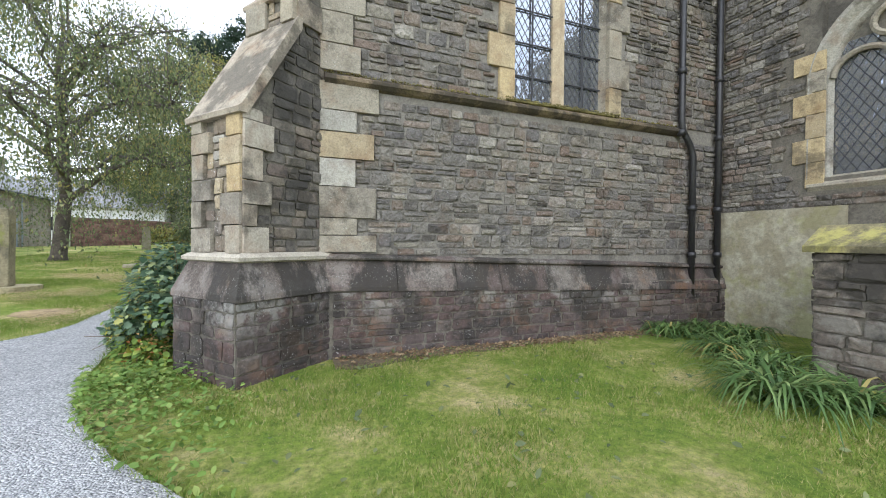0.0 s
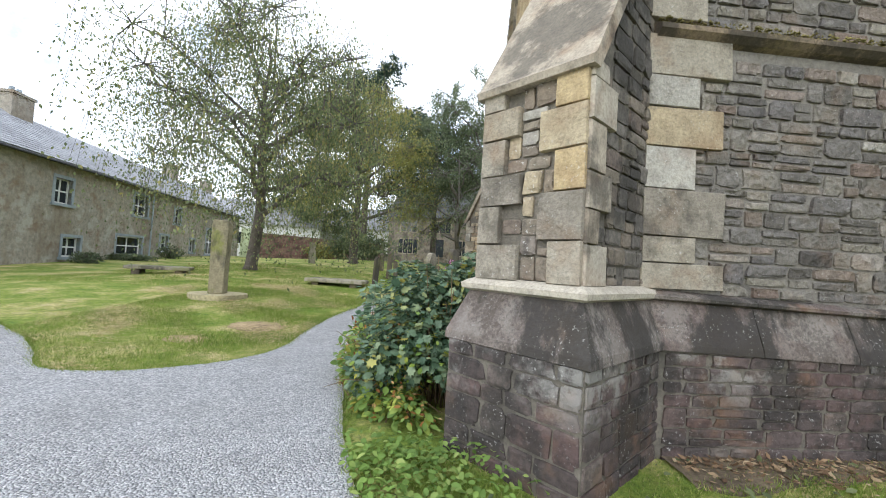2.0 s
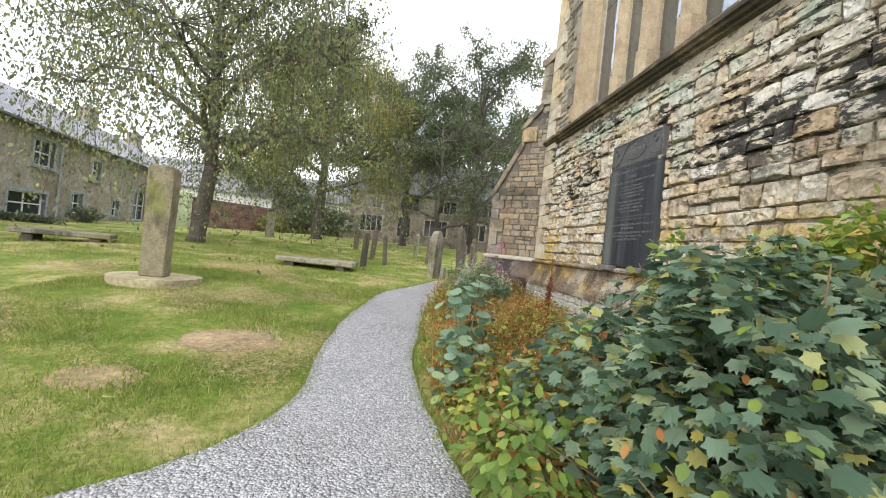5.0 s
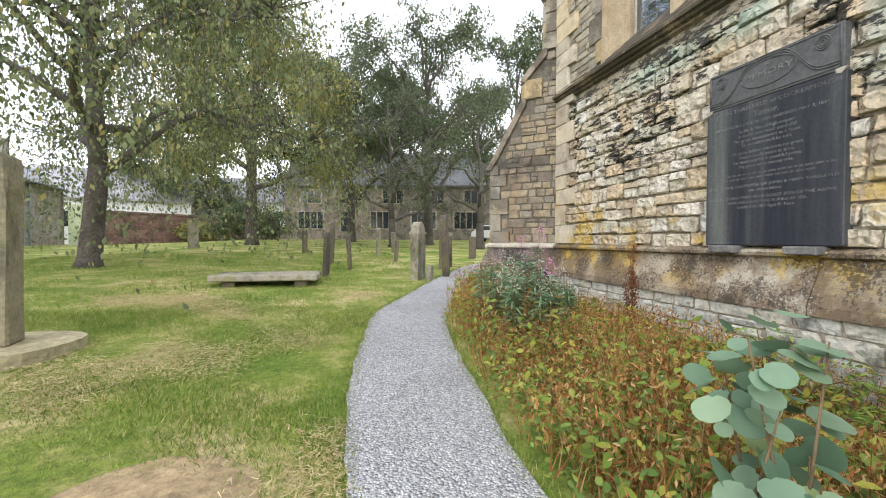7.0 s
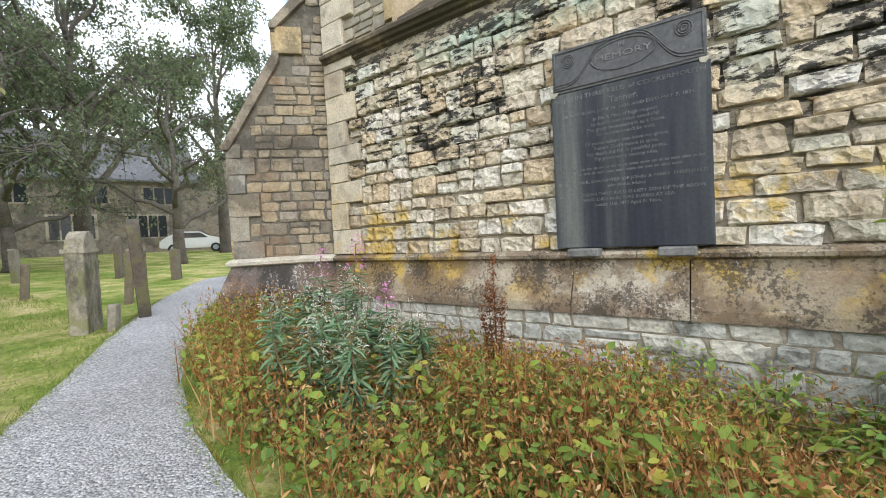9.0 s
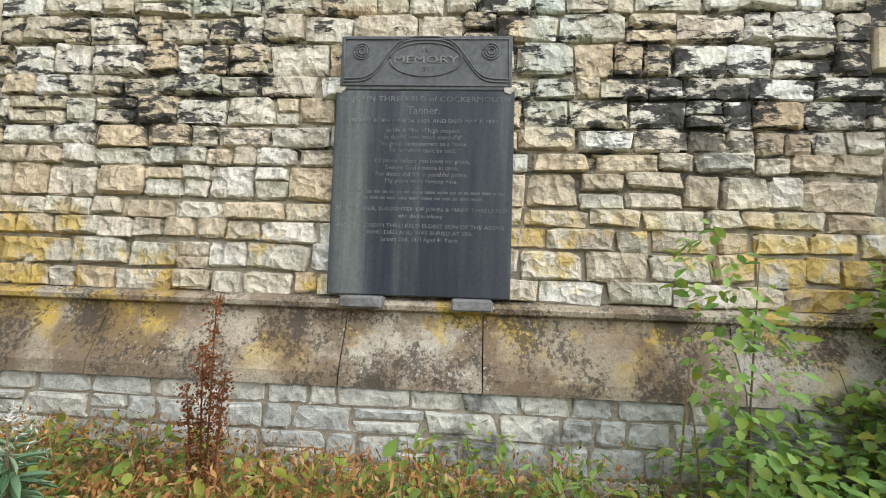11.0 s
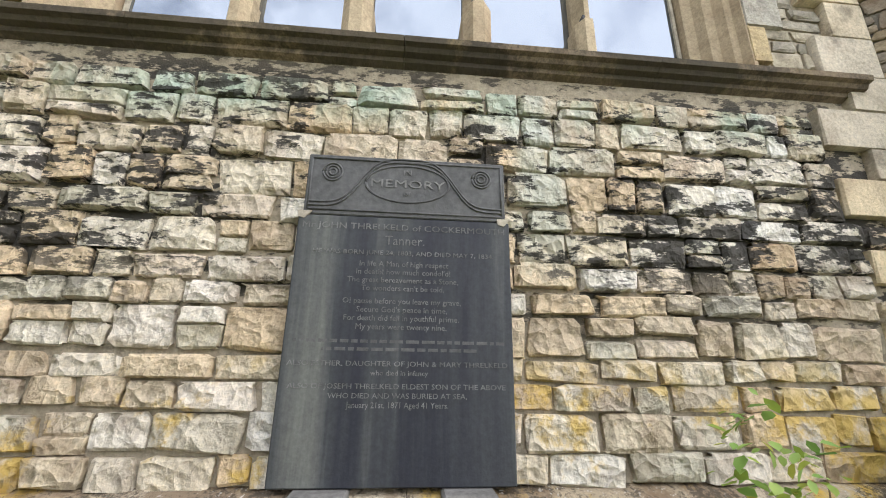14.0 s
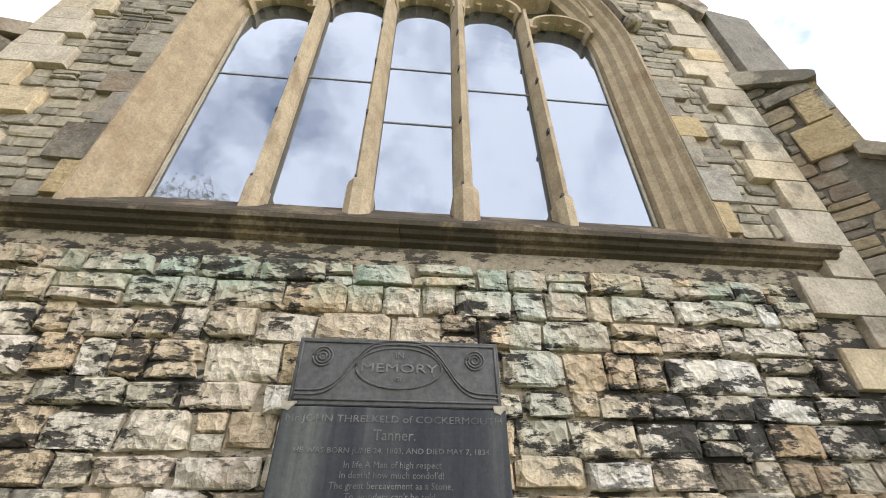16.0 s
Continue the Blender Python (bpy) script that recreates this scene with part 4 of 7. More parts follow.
for yy in (TY0 + 0.15, TY1 - 0.15):
    for r in (0.055, 0.038, 0.02):
        relief([(yy + r * math.cos(a), 2.985 + r * math.sin(a)) for a in [math.tau * i / 16 for i in range(17)]], 0.006)
for yy in (TY0 + 0.02, TY1 - 0.02):
    bm = bmesh.new()
    prism(bm, [(yy - 0.04, 2.735), (yy + 0.04, 2.735), (yy + 0.035, 2.7), (yy, 2.69)], b3, -0.112, -0.09)
    part("chip", bm, M_CAP, tab, "pale broken corner")


def words(text, z, size, width=None, material=None, parent=None, depth=0.0):
    cu = bpy.data.curves.new("lettering", "FONT")
    cu.body, cu.size, cu.extrude, cu.align_x = text, size, 0.0015, "CENTER"
    cu.resolution_u = 2
    ob = new("lettering", cu)
    cu.materials.append(material or M_INK)
    ob.parent = parent or tab
    sx = 1.0 if width is None else width / max(0.1, len(text) * size * 0.56)
    ob.matrix_world = Matrix.Translation((TF - 0.001 - depth, TC, z)) @ Matrix(((0, 0, -1, 0), (-1, 0, 0, 0), (0, 1, 0, 0), (0, 0, 0, 1))) @ Matrix.Diagonal((sx, 1, 1, 1))
    return ob


M_INK2 = plain("carved_letter_slate", (0.19, 0.19, 0.185), 0.8, 0.4, 40, bump_d=0)
words("IN", 2.985, 0.05, None, M_INK2, hd)
words("MEMORY", 2.905, 0.07, 0.36, M_INK2, hd)
words("OF", 2.855, 0.035, None, M_INK2, hd)
words("Mr JOHN THRELKELD of COCKERMOUTH", 2.64, 0.05, 1.1)
words("Tanner.", 2.555, 0.075, 0.28)
words("HE WAS BORN JUNE 24, 1803, AND DIED MAY 7, 1834.", 2.495, 0.036, 1.12)
for t, z in (("In life A Man of high respect", 2.43), ("In death! how much condol'd!", 2.385), ("The great bereavement as a Stone,", 2.34), ("To wonders can't be told.", 2.295),
             ("O! pause before you leave my grave,", 2.225), ("Secure God's peace in time,", 2.18), ("For death did fell in youthful prime,", 2.135), ("My years were twenty nine.", 2.09)):
    words(t, z, 0.042, len(t) * 0.024)


M_INK3 = plain("faint_worn_lettering", (0.1, 0.1, 0.1), 0.8, 0.4, 40, bump_d=0)


def bars(z, w, size):
    y = TC - w / 2
    while y < TC + w / 2:
        k = rnd.uniform(0.02, 0.07)
        part("worn_writing", new_box((TF - 0.0015, y, z), (TF + 0.002, min(y + k, TC + w / 2), z + size * 0.55)), M_INK3, tab)
        y += k + 0.014


bars(2.02, 1.1, 0.03)
bars(1.98, 0.8, 0.03)
words("ALSO ESTHER, DAUGHTER OF JOHN & MARY THRELKELD", 1.905, 0.036, 1.13)
words("who died in infancy", 1.86, 0.036, 0.4)
words("ALSO OF JOSEPH THRELKELD ELDEST SON OF THE ABOVE", 1.795, 0.036, 1.13)
words("WHO DIED AND WAS BURIED AT SEA,", 1.75, 0.036, 0.7)
words("January 21st, 1871 Aged 41 Years.", 1.705, 0.04, 0.68)
M_CORB = plain("grey_corbel_stone", (0.17, 0.165, 0.155), 0.85, 0.45, 22, bump_d=0.012)
for y0, y1 in ((9.277, 9.536), (9.971, 10.239)):
    ob = obj("stone_corbel", done(new_box((XB - 0.21, y0, 1.272), (XB + 0.04, y1, 1.346), 0.012), "corbel", M_CORB), None, "small grey stone block under the slate tablet", "corbel", "corbels under the tablet")

# ---- two-light window in the side wall ----
M_DIAM, n, l, b = mat("leaded_glass", 0.08)
b.inputs["Base Color"].default_value = (0.42, 0.45, 0.5, 1)
b.inputs["Metallic"].default_value = 0.85
bump(n, l, b, noise_node(n, l, 9, 3, 0.5), 0.4, 0.02)
win2 = thing("window_2", (0, 0, 0), "two-light stone window with diamond leaded glass and black saddle bars", "church window", kind="structure")


def leaded(parent, face, u0, u1, z0, z1, d, pitch, bars_at, cross, mat_glass):
    bm = bmesh.new()
    prism(bm, [(u0, z0), (u1, z0), (u1, z1), (u0, z1)], lambda p, q, e: tuple(face.at(p, q, e)), -d, -d - 0.01)
    part("pane", bm, mat_glass, parent)
    bm = bmesh.new()
    w, h = u1 - u0, z1 - z0
    slope = 1.55
    for sg in (1, -1):
        k = -h / slope
        while k < w:
            pts = []
            a0, a1 = (k, 0.0), (k + h / slope, h)
            t0, t1 = max(0, -k) * slope / h, min(1, (w - k) * slope / h)
            if t1 > t0:
                us = [k + h / slope * t for t in (t0, t1)]
                if sg < 0:
                    us = [w - u for u in us]
                p, q = face.at(u0 + us[0], z0 + h * t0, -d + 0.003), face.at(u0 + us[1], z0 + h * t1, -d + 0.003)
                tube(bm, [p, q], [0.006, 0.006], 4)
            k += pitch
    part("lead_lattice", bm, M_LEAD, parent, "diamond lattice of lead cames")
    for z in bars_at:
        bm = bmesh.new()
        tube(bm, [face.at(u0, z, -d + 0.03), face.at(u1, z, -d + 0.03)], [0.014, 0.014], 6)
        part("saddle_bar", bm, M_LEAD, parent)
    if cross:
        bm = bmesh.new()
        tube(bm, [face.at((u0 + u1) / 2, z0, -d + 0.035), face.at((u0 + u1) / 2, z1, -d + 0.035)], [0.016, 0.016], 6)
        part("stanchion", bm, M_LEAD, parent)


leaded(win2, FA, WA0, 3.45, 3.72, 6.35, 0.16, 0.115, [4.1, 4.62, 5.14, 5.66, 6.1], True, M_DIAM)
leaded(win2, FA, 3.68, WA1, 3.72, 6.35, 0.16, 0.115, [4.1, 4.62, 5.14, 5.66, 6.1], True, M_DIAM)
bm = bmesh.new()
prism(bm, [(3.45, -0.2), (3.45, -0.12), (3.52, -0.03), (3.61, -0.03), (3.68, -0.12), (3.68, -0.2)], lambda p, q, d: tuple(FA.at(p, d, q)), 3.62, 6.4)
part("mullion", bm, M_TRAC, win2)
for u, s in ((WA0 - 0.1, 1), (WA1 + 0.1, -1)):
    bm = bmesh.new()
    prism(bm, [(u, -0.3), (u, 0.03), (u + s * 0.03, 0.02), (u + s * 0.1, -0.16), (u + s * 0.1, -0.3)], lambda p, q, d: tuple(FA.at(p, d, q)), 3.62, 6.4)
    part("jamb", bm, M_Q, win2)
bm = bmesh.new()
prism(bm, [(0.1, 3.6), (0.09, 3.63), (-0.16, 3.74), (-0.3, 3.74), (-0.3, 3.55), (0.0, 3.55)], lambda p, q, d: tuple(FA.at(d, q, p)), WA0 - 0.12, WA1 + 0.12)
M_MOSS = plain("moss_on_stone", (0.17, 0.145, 0.05), 0.95, 0.7, 22, bump_d=0.03)
part("window_sill", bm, M_MOSS, win2, "sill overgrown with olive and rust moss")
# added sheet behind both lights, painted dark as the unlit room within
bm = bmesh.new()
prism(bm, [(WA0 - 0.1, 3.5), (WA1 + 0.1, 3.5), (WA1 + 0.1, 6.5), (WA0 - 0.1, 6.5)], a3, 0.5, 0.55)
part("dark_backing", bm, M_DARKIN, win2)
# moss tufts along mouldings
vs, fs = [], []
for k in range(1500):
    if k < 900:
        p = FA.at(rnd.uniform(WA0 - 0.2, WA1 + 0.25), rnd.uniform(3.6, 3.66), rnd.uniform(0.0, 0.11))
    else:
        p = FA.at(rnd.uniform(-0.1, 6.0), 3.61, rnd.uniform(0.04, 0.12))
    a, s = rnd.uniform(0, 6.28), rnd.uniform(0.008, 0.022)
    i = len(vs)
    vs += [p + Vector((math.cos(a) * s, math.sin(a) * s, -0.004)), p + Vector((math.cos(a + 2.1) * s, math.sin(a + 2.1) * s, -0.004)), p + Vector((math.cos(a + 4.2) * s, math.sin(a + 4.2) * s, -0.004)), p + Vector((0, 0, s * 0.9))]
    fs += [(i, i + 1, i + 3), (i + 1, i + 2, i + 3), (i + 2, i, i + 3)]
obj("moss", mesh("moss", vs, fs, M_MOSS), None, "olive moss tufts growing along the stone moulding", "moss", kind="stuff")

# ---- wall of the side building ----
CO, CU, CN = FA.at(7.3, 0), Vector((0.105, -0.9945, 0)), Vector((-0.9945, -0.105, 0))
FC = Face(CO, CU, CN)


def c3(p, q, d):
    return tuple(FC.at(p, q, -d))


wall_c = thing("wall_east", (0, 0, 0), "grey rubble side wall with old plaster patch at its foot", "church wall", kind="structure")
CW0, CW1 = 1.65, 3.05
bm = bmesh.new()
prism(bm, [(-0.2, -0.3), (7, -0.3), (7, 2.55), (-0.2, 2.55)], c3, 0.0, 0.6)
prism(bm, [(-0.2, 2.55), (CW0 - 0.1, 2.55), (CW0 - 0.1, 7.9), (-0.2, 7.9)], c3, 0.0, 0.6)
prism(bm, [(CW1 + 0.1, 2.55), (7, 2.55), (7, 7.9), (CW1 + 0.1, 7.9)], c3, 0.0, 0.6)
part("masonry_core", bm, M_MORT, wall_c)
qc, z, k = [], 2.4, 0
while z < 4.4:
    h = rnd.uniform(0.3, 0.42)
    w = 0.42 if k % 2 else 0.24
    qc.append((CW0 - 0.04 - w / 2, z + h / 2, w, h - 0.008))
    z, k = z + h, k + 1
cq = clear_of(qc)
lay(wall_c, FC, courses(0.05, 4.5, 2.1, 6.5, (0.09, 0.17), (0.15, 0.4), lambda u, z: cq(u, z) and not (z > 2.3 and CW0 - 0.2 < u < CW1 + 0.2)), "rubble", [M_A], limit=160, key=lambda s: s[0] + s[1], depth=(0.02, 0.05), far=M_Ai)
lay(wall_c, FC, qc, "dressed", [M_Q], name="quoin", depth=(0.03, 0.04))
M_PLAST = stone_mat("lichened_lime_plaster", [(0, (0.4, 0.37, 0.28)), (1, (0.4, 0.37, 0.28))], stain=0.5, stain_lo=0.5, stain_col=(0.2, 0.17, 0.1), lichen=0.5, lichen_col=(0.3, 0.3, 0.12), lichen_z=(-1, 9), grain=14)
bm = bmesh.new()
box(bm, (0, 0, 0), (1, 1, 1))
bmesh.ops.transform(bm, matrix=FC.m(0.98, 1.0, 1.85, 2.2, 0.06) @ Matrix.Translation((-0.5, 0, -0.5)), verts=bm.verts)
part("plaster_patch", bm, M_PLAST, wall_c, "flaking ochre and grey plaster render")
win3 = thing("window_3", (0, 0, 0), "pointed stone window with diamond leaded glass", "church window", kind="structure")
leaded(win3, FC, CW0, CW1, 2.6, 4.6, 0.15, 0.14, [], False, M_DIAM)
bm = bmesh.new()
for s0, s1 in ((-0.14, 0.0), ):
    half = (CW1 - CW0) / 2
    cu = (CW0 + CW1) / 2
    steps = 10
    ap = math.acos((1.5 * half - half) / (1.5 * half))
    rr = []
    for off, d in ((0.26, -0.035), (0.2, -0.02), (0.1, 0.06), (0.05, 0.08), (0.0, 0.15), (0.0, 0.2)):
        R = 1.5 * half + off
        ap = math.acos((R - half - off) / R)
        o = [(cu - half - off, 2.55)] + [(cu - half - off + R - R * math.cos(ap * i / steps), 4.05 + R * math.sin(ap * i / steps)) for i in range(steps + 1)]
        o += [(2 * cu - p, q) for p, q in o[-2::-1]]
        rr.append([bm.verts.new(c3(p, q, d)) for p, q in o])
    for r0, r1 in zip(rr, rr[1:]):
        for i in range(len(r0) - 1):
            bm.faces.new((r0[i], r0[i + 1], r1[i + 1], r1[i]))
part("moulded_jamb", bm, M_Q, win3)
bm = bmesh.new()
prism(bm, [(-0.06, 0.2), (-0.06, 0.12), (-0.02, 0.05), (0.02, 0.05), (0.06, 0.12), (0.06, 0.2)], lambda p, q, d: c3(cu + p, d, q), 2.55, 4.3)
part("mullion", bm, M_Q, win3)
for sg in (-1, 1):
    for a0, a1, r, cz in ((0, math.pi, half / 2, 4.1),):
        bm = bmesh.new()
        pts = [FC.at(cu + sg * half / 2 + r * math.cos(t), cz + r * 0.9 * math.sin(t), -0.1) for t in [math.pi * i / 12 for i in range(13)]]
        tube(bm, pts, [0.045] * 13, 6)
        part("light_head", bm, M_Q, win3)
bm = bmesh.new()
tube(bm, [FC.at(cu + 0.25 * math.cos(t), 4.72 + 0.22 * math.sin(t), -0.1) for t in [math.tau * i / 16 for i in range(17)]], [0.045] * 17, 6)
part("foil", bm, M_Q, win3)
bm = bmesh.new()
prism(bm, [(0.05, 2.42), (0.04, 2.46), (-0.15, 2.6), (-0.3, 2.6), (-0.3, 2.35), (0.0, 2.35)], lambda p, q, d: tuple(FC.at(d, q, p)), CW0 - 0.25, CW1 + 0.25)
part("window_sill", bm, M_Q, win3)
bm = bmesh.new()
prism(bm, [(CW0 - 0.2, 4.3), (CW1 + 0.2, 4.3), (CW1 + 0.2, 7.9), (CW0 - 0.2, 7.9)], c3, 0.16, 0.5)
part("head_masonry", bm, M_MORT, win3)
# dark projecting foot of the side building
M_DK = stone_mat("black_stained_rubble", [(0, (0.09, 0.075, 0.065)), (0.5, (0.14, 0.12, 0.1)), (1, (0.2, 0.17, 0.14))], stain=0.7, stain_lo=0.5, lichen=0.25, lichen_col=(0.4, 0.39, 0.35), lichen_z=(0, 0.9))
foot = thing("plinth_block", (0, 0, 0), "projecting foot of black-stained rubble with lichened sloping cap", "plinth", kind="structure")
FP = Face((5.55, 3.35, 0), CU, CN)
bm = bmesh.new()
prism(bm, [(0, -0.3), (3.5, -0.3), (3.5, 1.42), (0, 1.42)], lambda p, q, d: tuple(FP.at(p, q, -d)), 0, 2.4)
part("masonry_core", bm, M_MORT, foot)
lay(foot, FP, courses(0, 3.0, -0.02, 1.4, (0.12, 0.22), (0.2, 0.5)), "rubble", [M_DK], depth=(0.03, 0.06))
lay(foot, Face(FP.at(0, 0, 0), CN * -1, CU * -1), courses(0, 2.3, -0.02, 1.4, (0.12, 0.22), (0.2, 0.5)), "rubble", [M_DK], depth=(0.03, 0.06))
bm = bmesh.new()
prism(bm, [(0.08, 1.4), (0.08, 1.47), (-0.3, 1.72), (-2.0, 1.72), (-2.0, 1.4)], lambda p, q, d: tuple(FP.at(d, q, p)), -0.08, 3.5)
M_CAPL = stone_mat("lichened_cap_stone", [(0, (0.2, 0.17, 0.09)), (1, (0.3, 0.27, 0.16))], stain=0.6, stain_lo=0.5, lichen=0.8, lichen_col=(0.42, 0.38, 0.12), lichen_z=(0, 3))
part("cap_stone", bm, M_CAPL, foot)

# ---- rainwater pipes ----
M_IRON = plain("black_painted_iron", (0.022, 0.021, 0.022), 0.45, 0.4, 20, bump_d=0.003, spec=0.5)


def pipe(u, segs, label):
    t = thing("downpipe", tuple(FA.at(u, 0, 0.12)), label, "downpipe", "rainwater pipes in the corner")
    inv = Matrix.Translation(-FA.at(u, 0, 0.12))
    bm = bmesh.new()
    tube(bm, [FA.at(a, z, 0.12) for a, z in segs], [0.055] * len(segs), 12)
    bmesh.ops.transform(bm, matrix=inv, verts=bm.verts)
    part("pipe", bm, M_IRON, t, smooth=True)
    for a, z in ((segs[0][0], 1.3), (segs[-1][0], 4.6), (segs[-1][0], 3.5), (segs[0][0], 2.15)):
        bm = bmesh.new()
        tube(bm, [FA.at(a, z - 0.05, 0.12), FA.at(a, z - 0.045, 0.12), FA.at(a, z + 0.05, 0.12), FA.at(a, z + 0.055, 0.12)], [0.05, 0.075, 0.075, 0.05], 12)
        bmesh.ops.transform(bm, matrix=inv, verts=bm.verts)
        part("collar", bm, M_IRON, t, smooth=True)
    return t


pipe(6.35, [(6.38, 0.55), (6.38, 3.1), (6.3, 3.3), (6.1, 3.55), (6.08, 3.7), (6.08, 7.8)], "black iron rainwater pipe cranked round the moulding")
pipe(7.08, [(7.06, 0.3), (7.06, 7.8)], "straight black iron rainwater pipe with round collars")


# ---- foliage ----
def leaf_mat(name, stops, trans=0.35, rough=0.6):
    m, n, l, b = mat(name, rough)
    c = ramp(n, l, n.new("ShaderNodeNewGeometry").outputs["Random Per Island"], stops)
    c = mixc(n, l, 0.5, c, ramp(n, l, noise_node(n, l, 3.0, 4, 0.6), [(0.35, (0.6, 0.62, 0.6)), (0.65, (1.25, 1.22, 1.15))]), "MULTIPLY")
    l.new(c, b.inputs["Base Color"])
    t = n.new("ShaderNodeBsdfTranslucent")
    l.new(c, t.inputs["Color"])
    mx = n.new("ShaderNodeMixShader")
    mx.inputs[0].default_value = trans
    l.new(b.outputs[0], mx.inputs[1])
    l.new(t.outputs[0], mx.inputs[2])
    l.new(mx.outputs[0], n["Material Output"].inputs["Surface"])
    return m


LEAF6 = np.array([(0, 0, 0), (0.3, 0.33, 0.05), (0.26, 0.7, 0.03), (0, 1.0, -0.08), (-0.26, 0.7, 0.03), (-0.3, 0.33, 0.05)])
LEAF6_F = [(0, 1, 2, 3), (0, 3, 4, 5)]
LEAF4 = np.array([(0, 0, 0), (0.27, 0.45, 0.0), (0, 1.0, 0.0), (-0.27, 0.45, 0.0)])
LEAF4_F = [(0, 1, 2, 3)]
BLADE = np.array([(-0.5, 0, 0), (0.5, 0, 0), (0, 1, 0)])
BLADE_F = [(0, 1, 2)]


def leaf_cloud(name, pos, out, up, size, wide, material, shape=LEAF6, faces=LEAF6_F):
    """Many leaves as one mesh: each at pos, growing along out, its face turned to up."""
    pos, out, up = (np.asarray(a, float) for a in (pos, out, up))
    size = np.asarray(size, float)
    out = out / (np.linalg.norm(out, axis=1, keepdims=True) + 1e-9)
    side = np.cross(out, up)
    side /= np.linalg.norm(side, axis=1, keepdims=True) + 1e-9
    nrm = np.cross(side, out)
    v = pos[:, None, :] + size[:, None, None] * (shape[None, :, 0:1] * wide * side[:, None, :] + shape[None, :, 1:2] * out[:, None, :] + shape[None, :, 2:3] * nrm[:, None, :])
    k, c = shape.shape[0], len(pos)
    me = bpy.data.meshes.new(name)
    f = np.array(faces)
    fl = (f[None] + (np.arange(c) * k)[:, None, None]).reshape(-1)
    me.vertices.add(c * k)
    me.vertices.foreach_set("co", v.reshape(-1))
    me.loops.add(len(fl))
    me.loops.foreach_set("vertex_index", fl.astype(np.int32))
    nf, per = c * len(faces), len(faces[0])
    me.polygons.add(nf)
    me.polygons.foreach_set("loop_start", np.arange(nf, dtype=np.int32) * per)
    me.update(calc_edges=True)
    me.materials.append(material)
    me.validate()
    return me


M_BARK = plain("grey_brown_bark", (0.10, 0.085, 0.07), 0.95, 0.55, 16, bump_d=0.04)
M_TWIG = plain("dark_twigs", (0.13, 0.115, 0.1), 0.95, 0.4, 16, bump_d=0.0)


def tree(x, y, label, height, fork, spread, radius, leaf_m, leaves, leaf, droop, seed, limbs=9, crown_low=0.3, lean=(0, 0), twigs=5, flat=1.0):
    """Trunk, forking limbs with twigs, and leaves set along the twigs."""
    r = random.Random(seed)
    z0 = ground_z(x, y) - 0.06
    t = thing("tree", (x, y, z0), label, "tree")
    bm = bmesh.new()
    top = Vector((lean[0], lean[1], fork))
    tube(bm, [(0, 0, 0), (0.02, 0.0, 0.25), (top * 0.4).to_tuple(), (top * 0.75).to_tuple(), top.to_tuple()], [radius * 1.45, radius * 1.1, radius, radius * 0.93, radius * 0.85], 10)
    for v in bm.verts:
        v.co += v.co.normalized() * 0.03 * noise.noise(v.co * 5)
    trunk = part("trunk", bm, M_BARK, t, smooth=True)
    ends = []
    lv, lf = [], []
    crest = Vector((lean[0] + r.uniform(-0.5, 0.5), lean[1] + r.uniform(-0.5, 0.5), height * 0.9))
    leader = [top.lerp(crest, q / 5) + Vector((r.uniform(-1, 1), r.uniform(-1, 1), 0)) * 0.14 * (0 < q < 5) for q in range(6)]
    tube_lists(lv, lf, leader, [radius * 0.8 * (1 - q / 5.4) + 0.01 for q in range(6)], 7)
    for i in range(limbs):
        a = i * 2.4 + r.uniform(-0.4, 0.4)
        k = (i + 0.5) / limbs
        reach = spread * (1.0 - 0.6 * k ** 2) * r.uniform(0.75, 1.1)
        hz = fork + (height - fork) * (crown_low + (1 - crown_low) * k) * r.uniform(0.85, 1.0)
        start = top.lerp(crest, 0.72 * k * r.uniform(0.8, 1.1)) if i else top * 0.9
        tip = Vector((math.cos(a) * reach + lean[0], math.sin(a) * reach + lean[1], hz))
        mid = start.lerp(tip, 0.5) + Vector((0, 0, 0.12 * (height - fork) * r.uniform(0.3, 1)))
        pts = [start.lerp(mid, s / 3) + Vector((r.uniform(-1, 1), r.uniform(-1, 1), r.uniform(-1, 1))) * 0.22 * (s > 0) for s in range(3)] + [mid.lerp(tip, s / 3) + Vector((r.uniform(-1, 1), r.uniform(-1, 1), r.uniform(-1, 1))) * 0.28 for s in range(4)]
        rad = [radius * (0.5 - 0.3 * k) * (1 - s / 7.2) ** 1.2 + 0.01 for s in range(7)]
        tube_lists(lv, lf, pts, rad, 6)
        for j in range(3, 7):
            for w in range(twigs + (j > 4) * 3):
                p = pts[j]
                d = Vector((r.gauss(0, 1), r.gauss(0, 1), r.gauss(0.15, 0.6))).normalized()
                ln = r.uniform(0.5, 1.0) * spread * 0.32
                e = p + d * ln
                e2 = e + Vector((d.x * 0.3 * ln, d.y * 0.3 * ln, -droop * ln))
                tube_lists(lv, lf, [p, p.lerp(e, 0.6), e, e2], [0.022, 0.014, 0.008, 0.004], 3)
                ends += [(p, e, e2)] * 1
    obj("branchwork", mesh("branchwork", lv, lf, M_TWIG, True), t, kind="stuff")
    g = np.random.default_rng(seed)
    idx = g.integers(0, len(ends), leaves)
    P, E, Q = (np.array([tuple(en[k]) for en in ends]) for k in range(3))
    s = g.random((leaves, 1))
    pos = np.where(s < 0.5, P[idx] + (E[idx] - P[idx]) * (s * 2) * 0.75 + (E[idx] - P[idx]) * 0.25, E[idx] + (Q[idx] - E[idx]) * (s * 2 - 1))
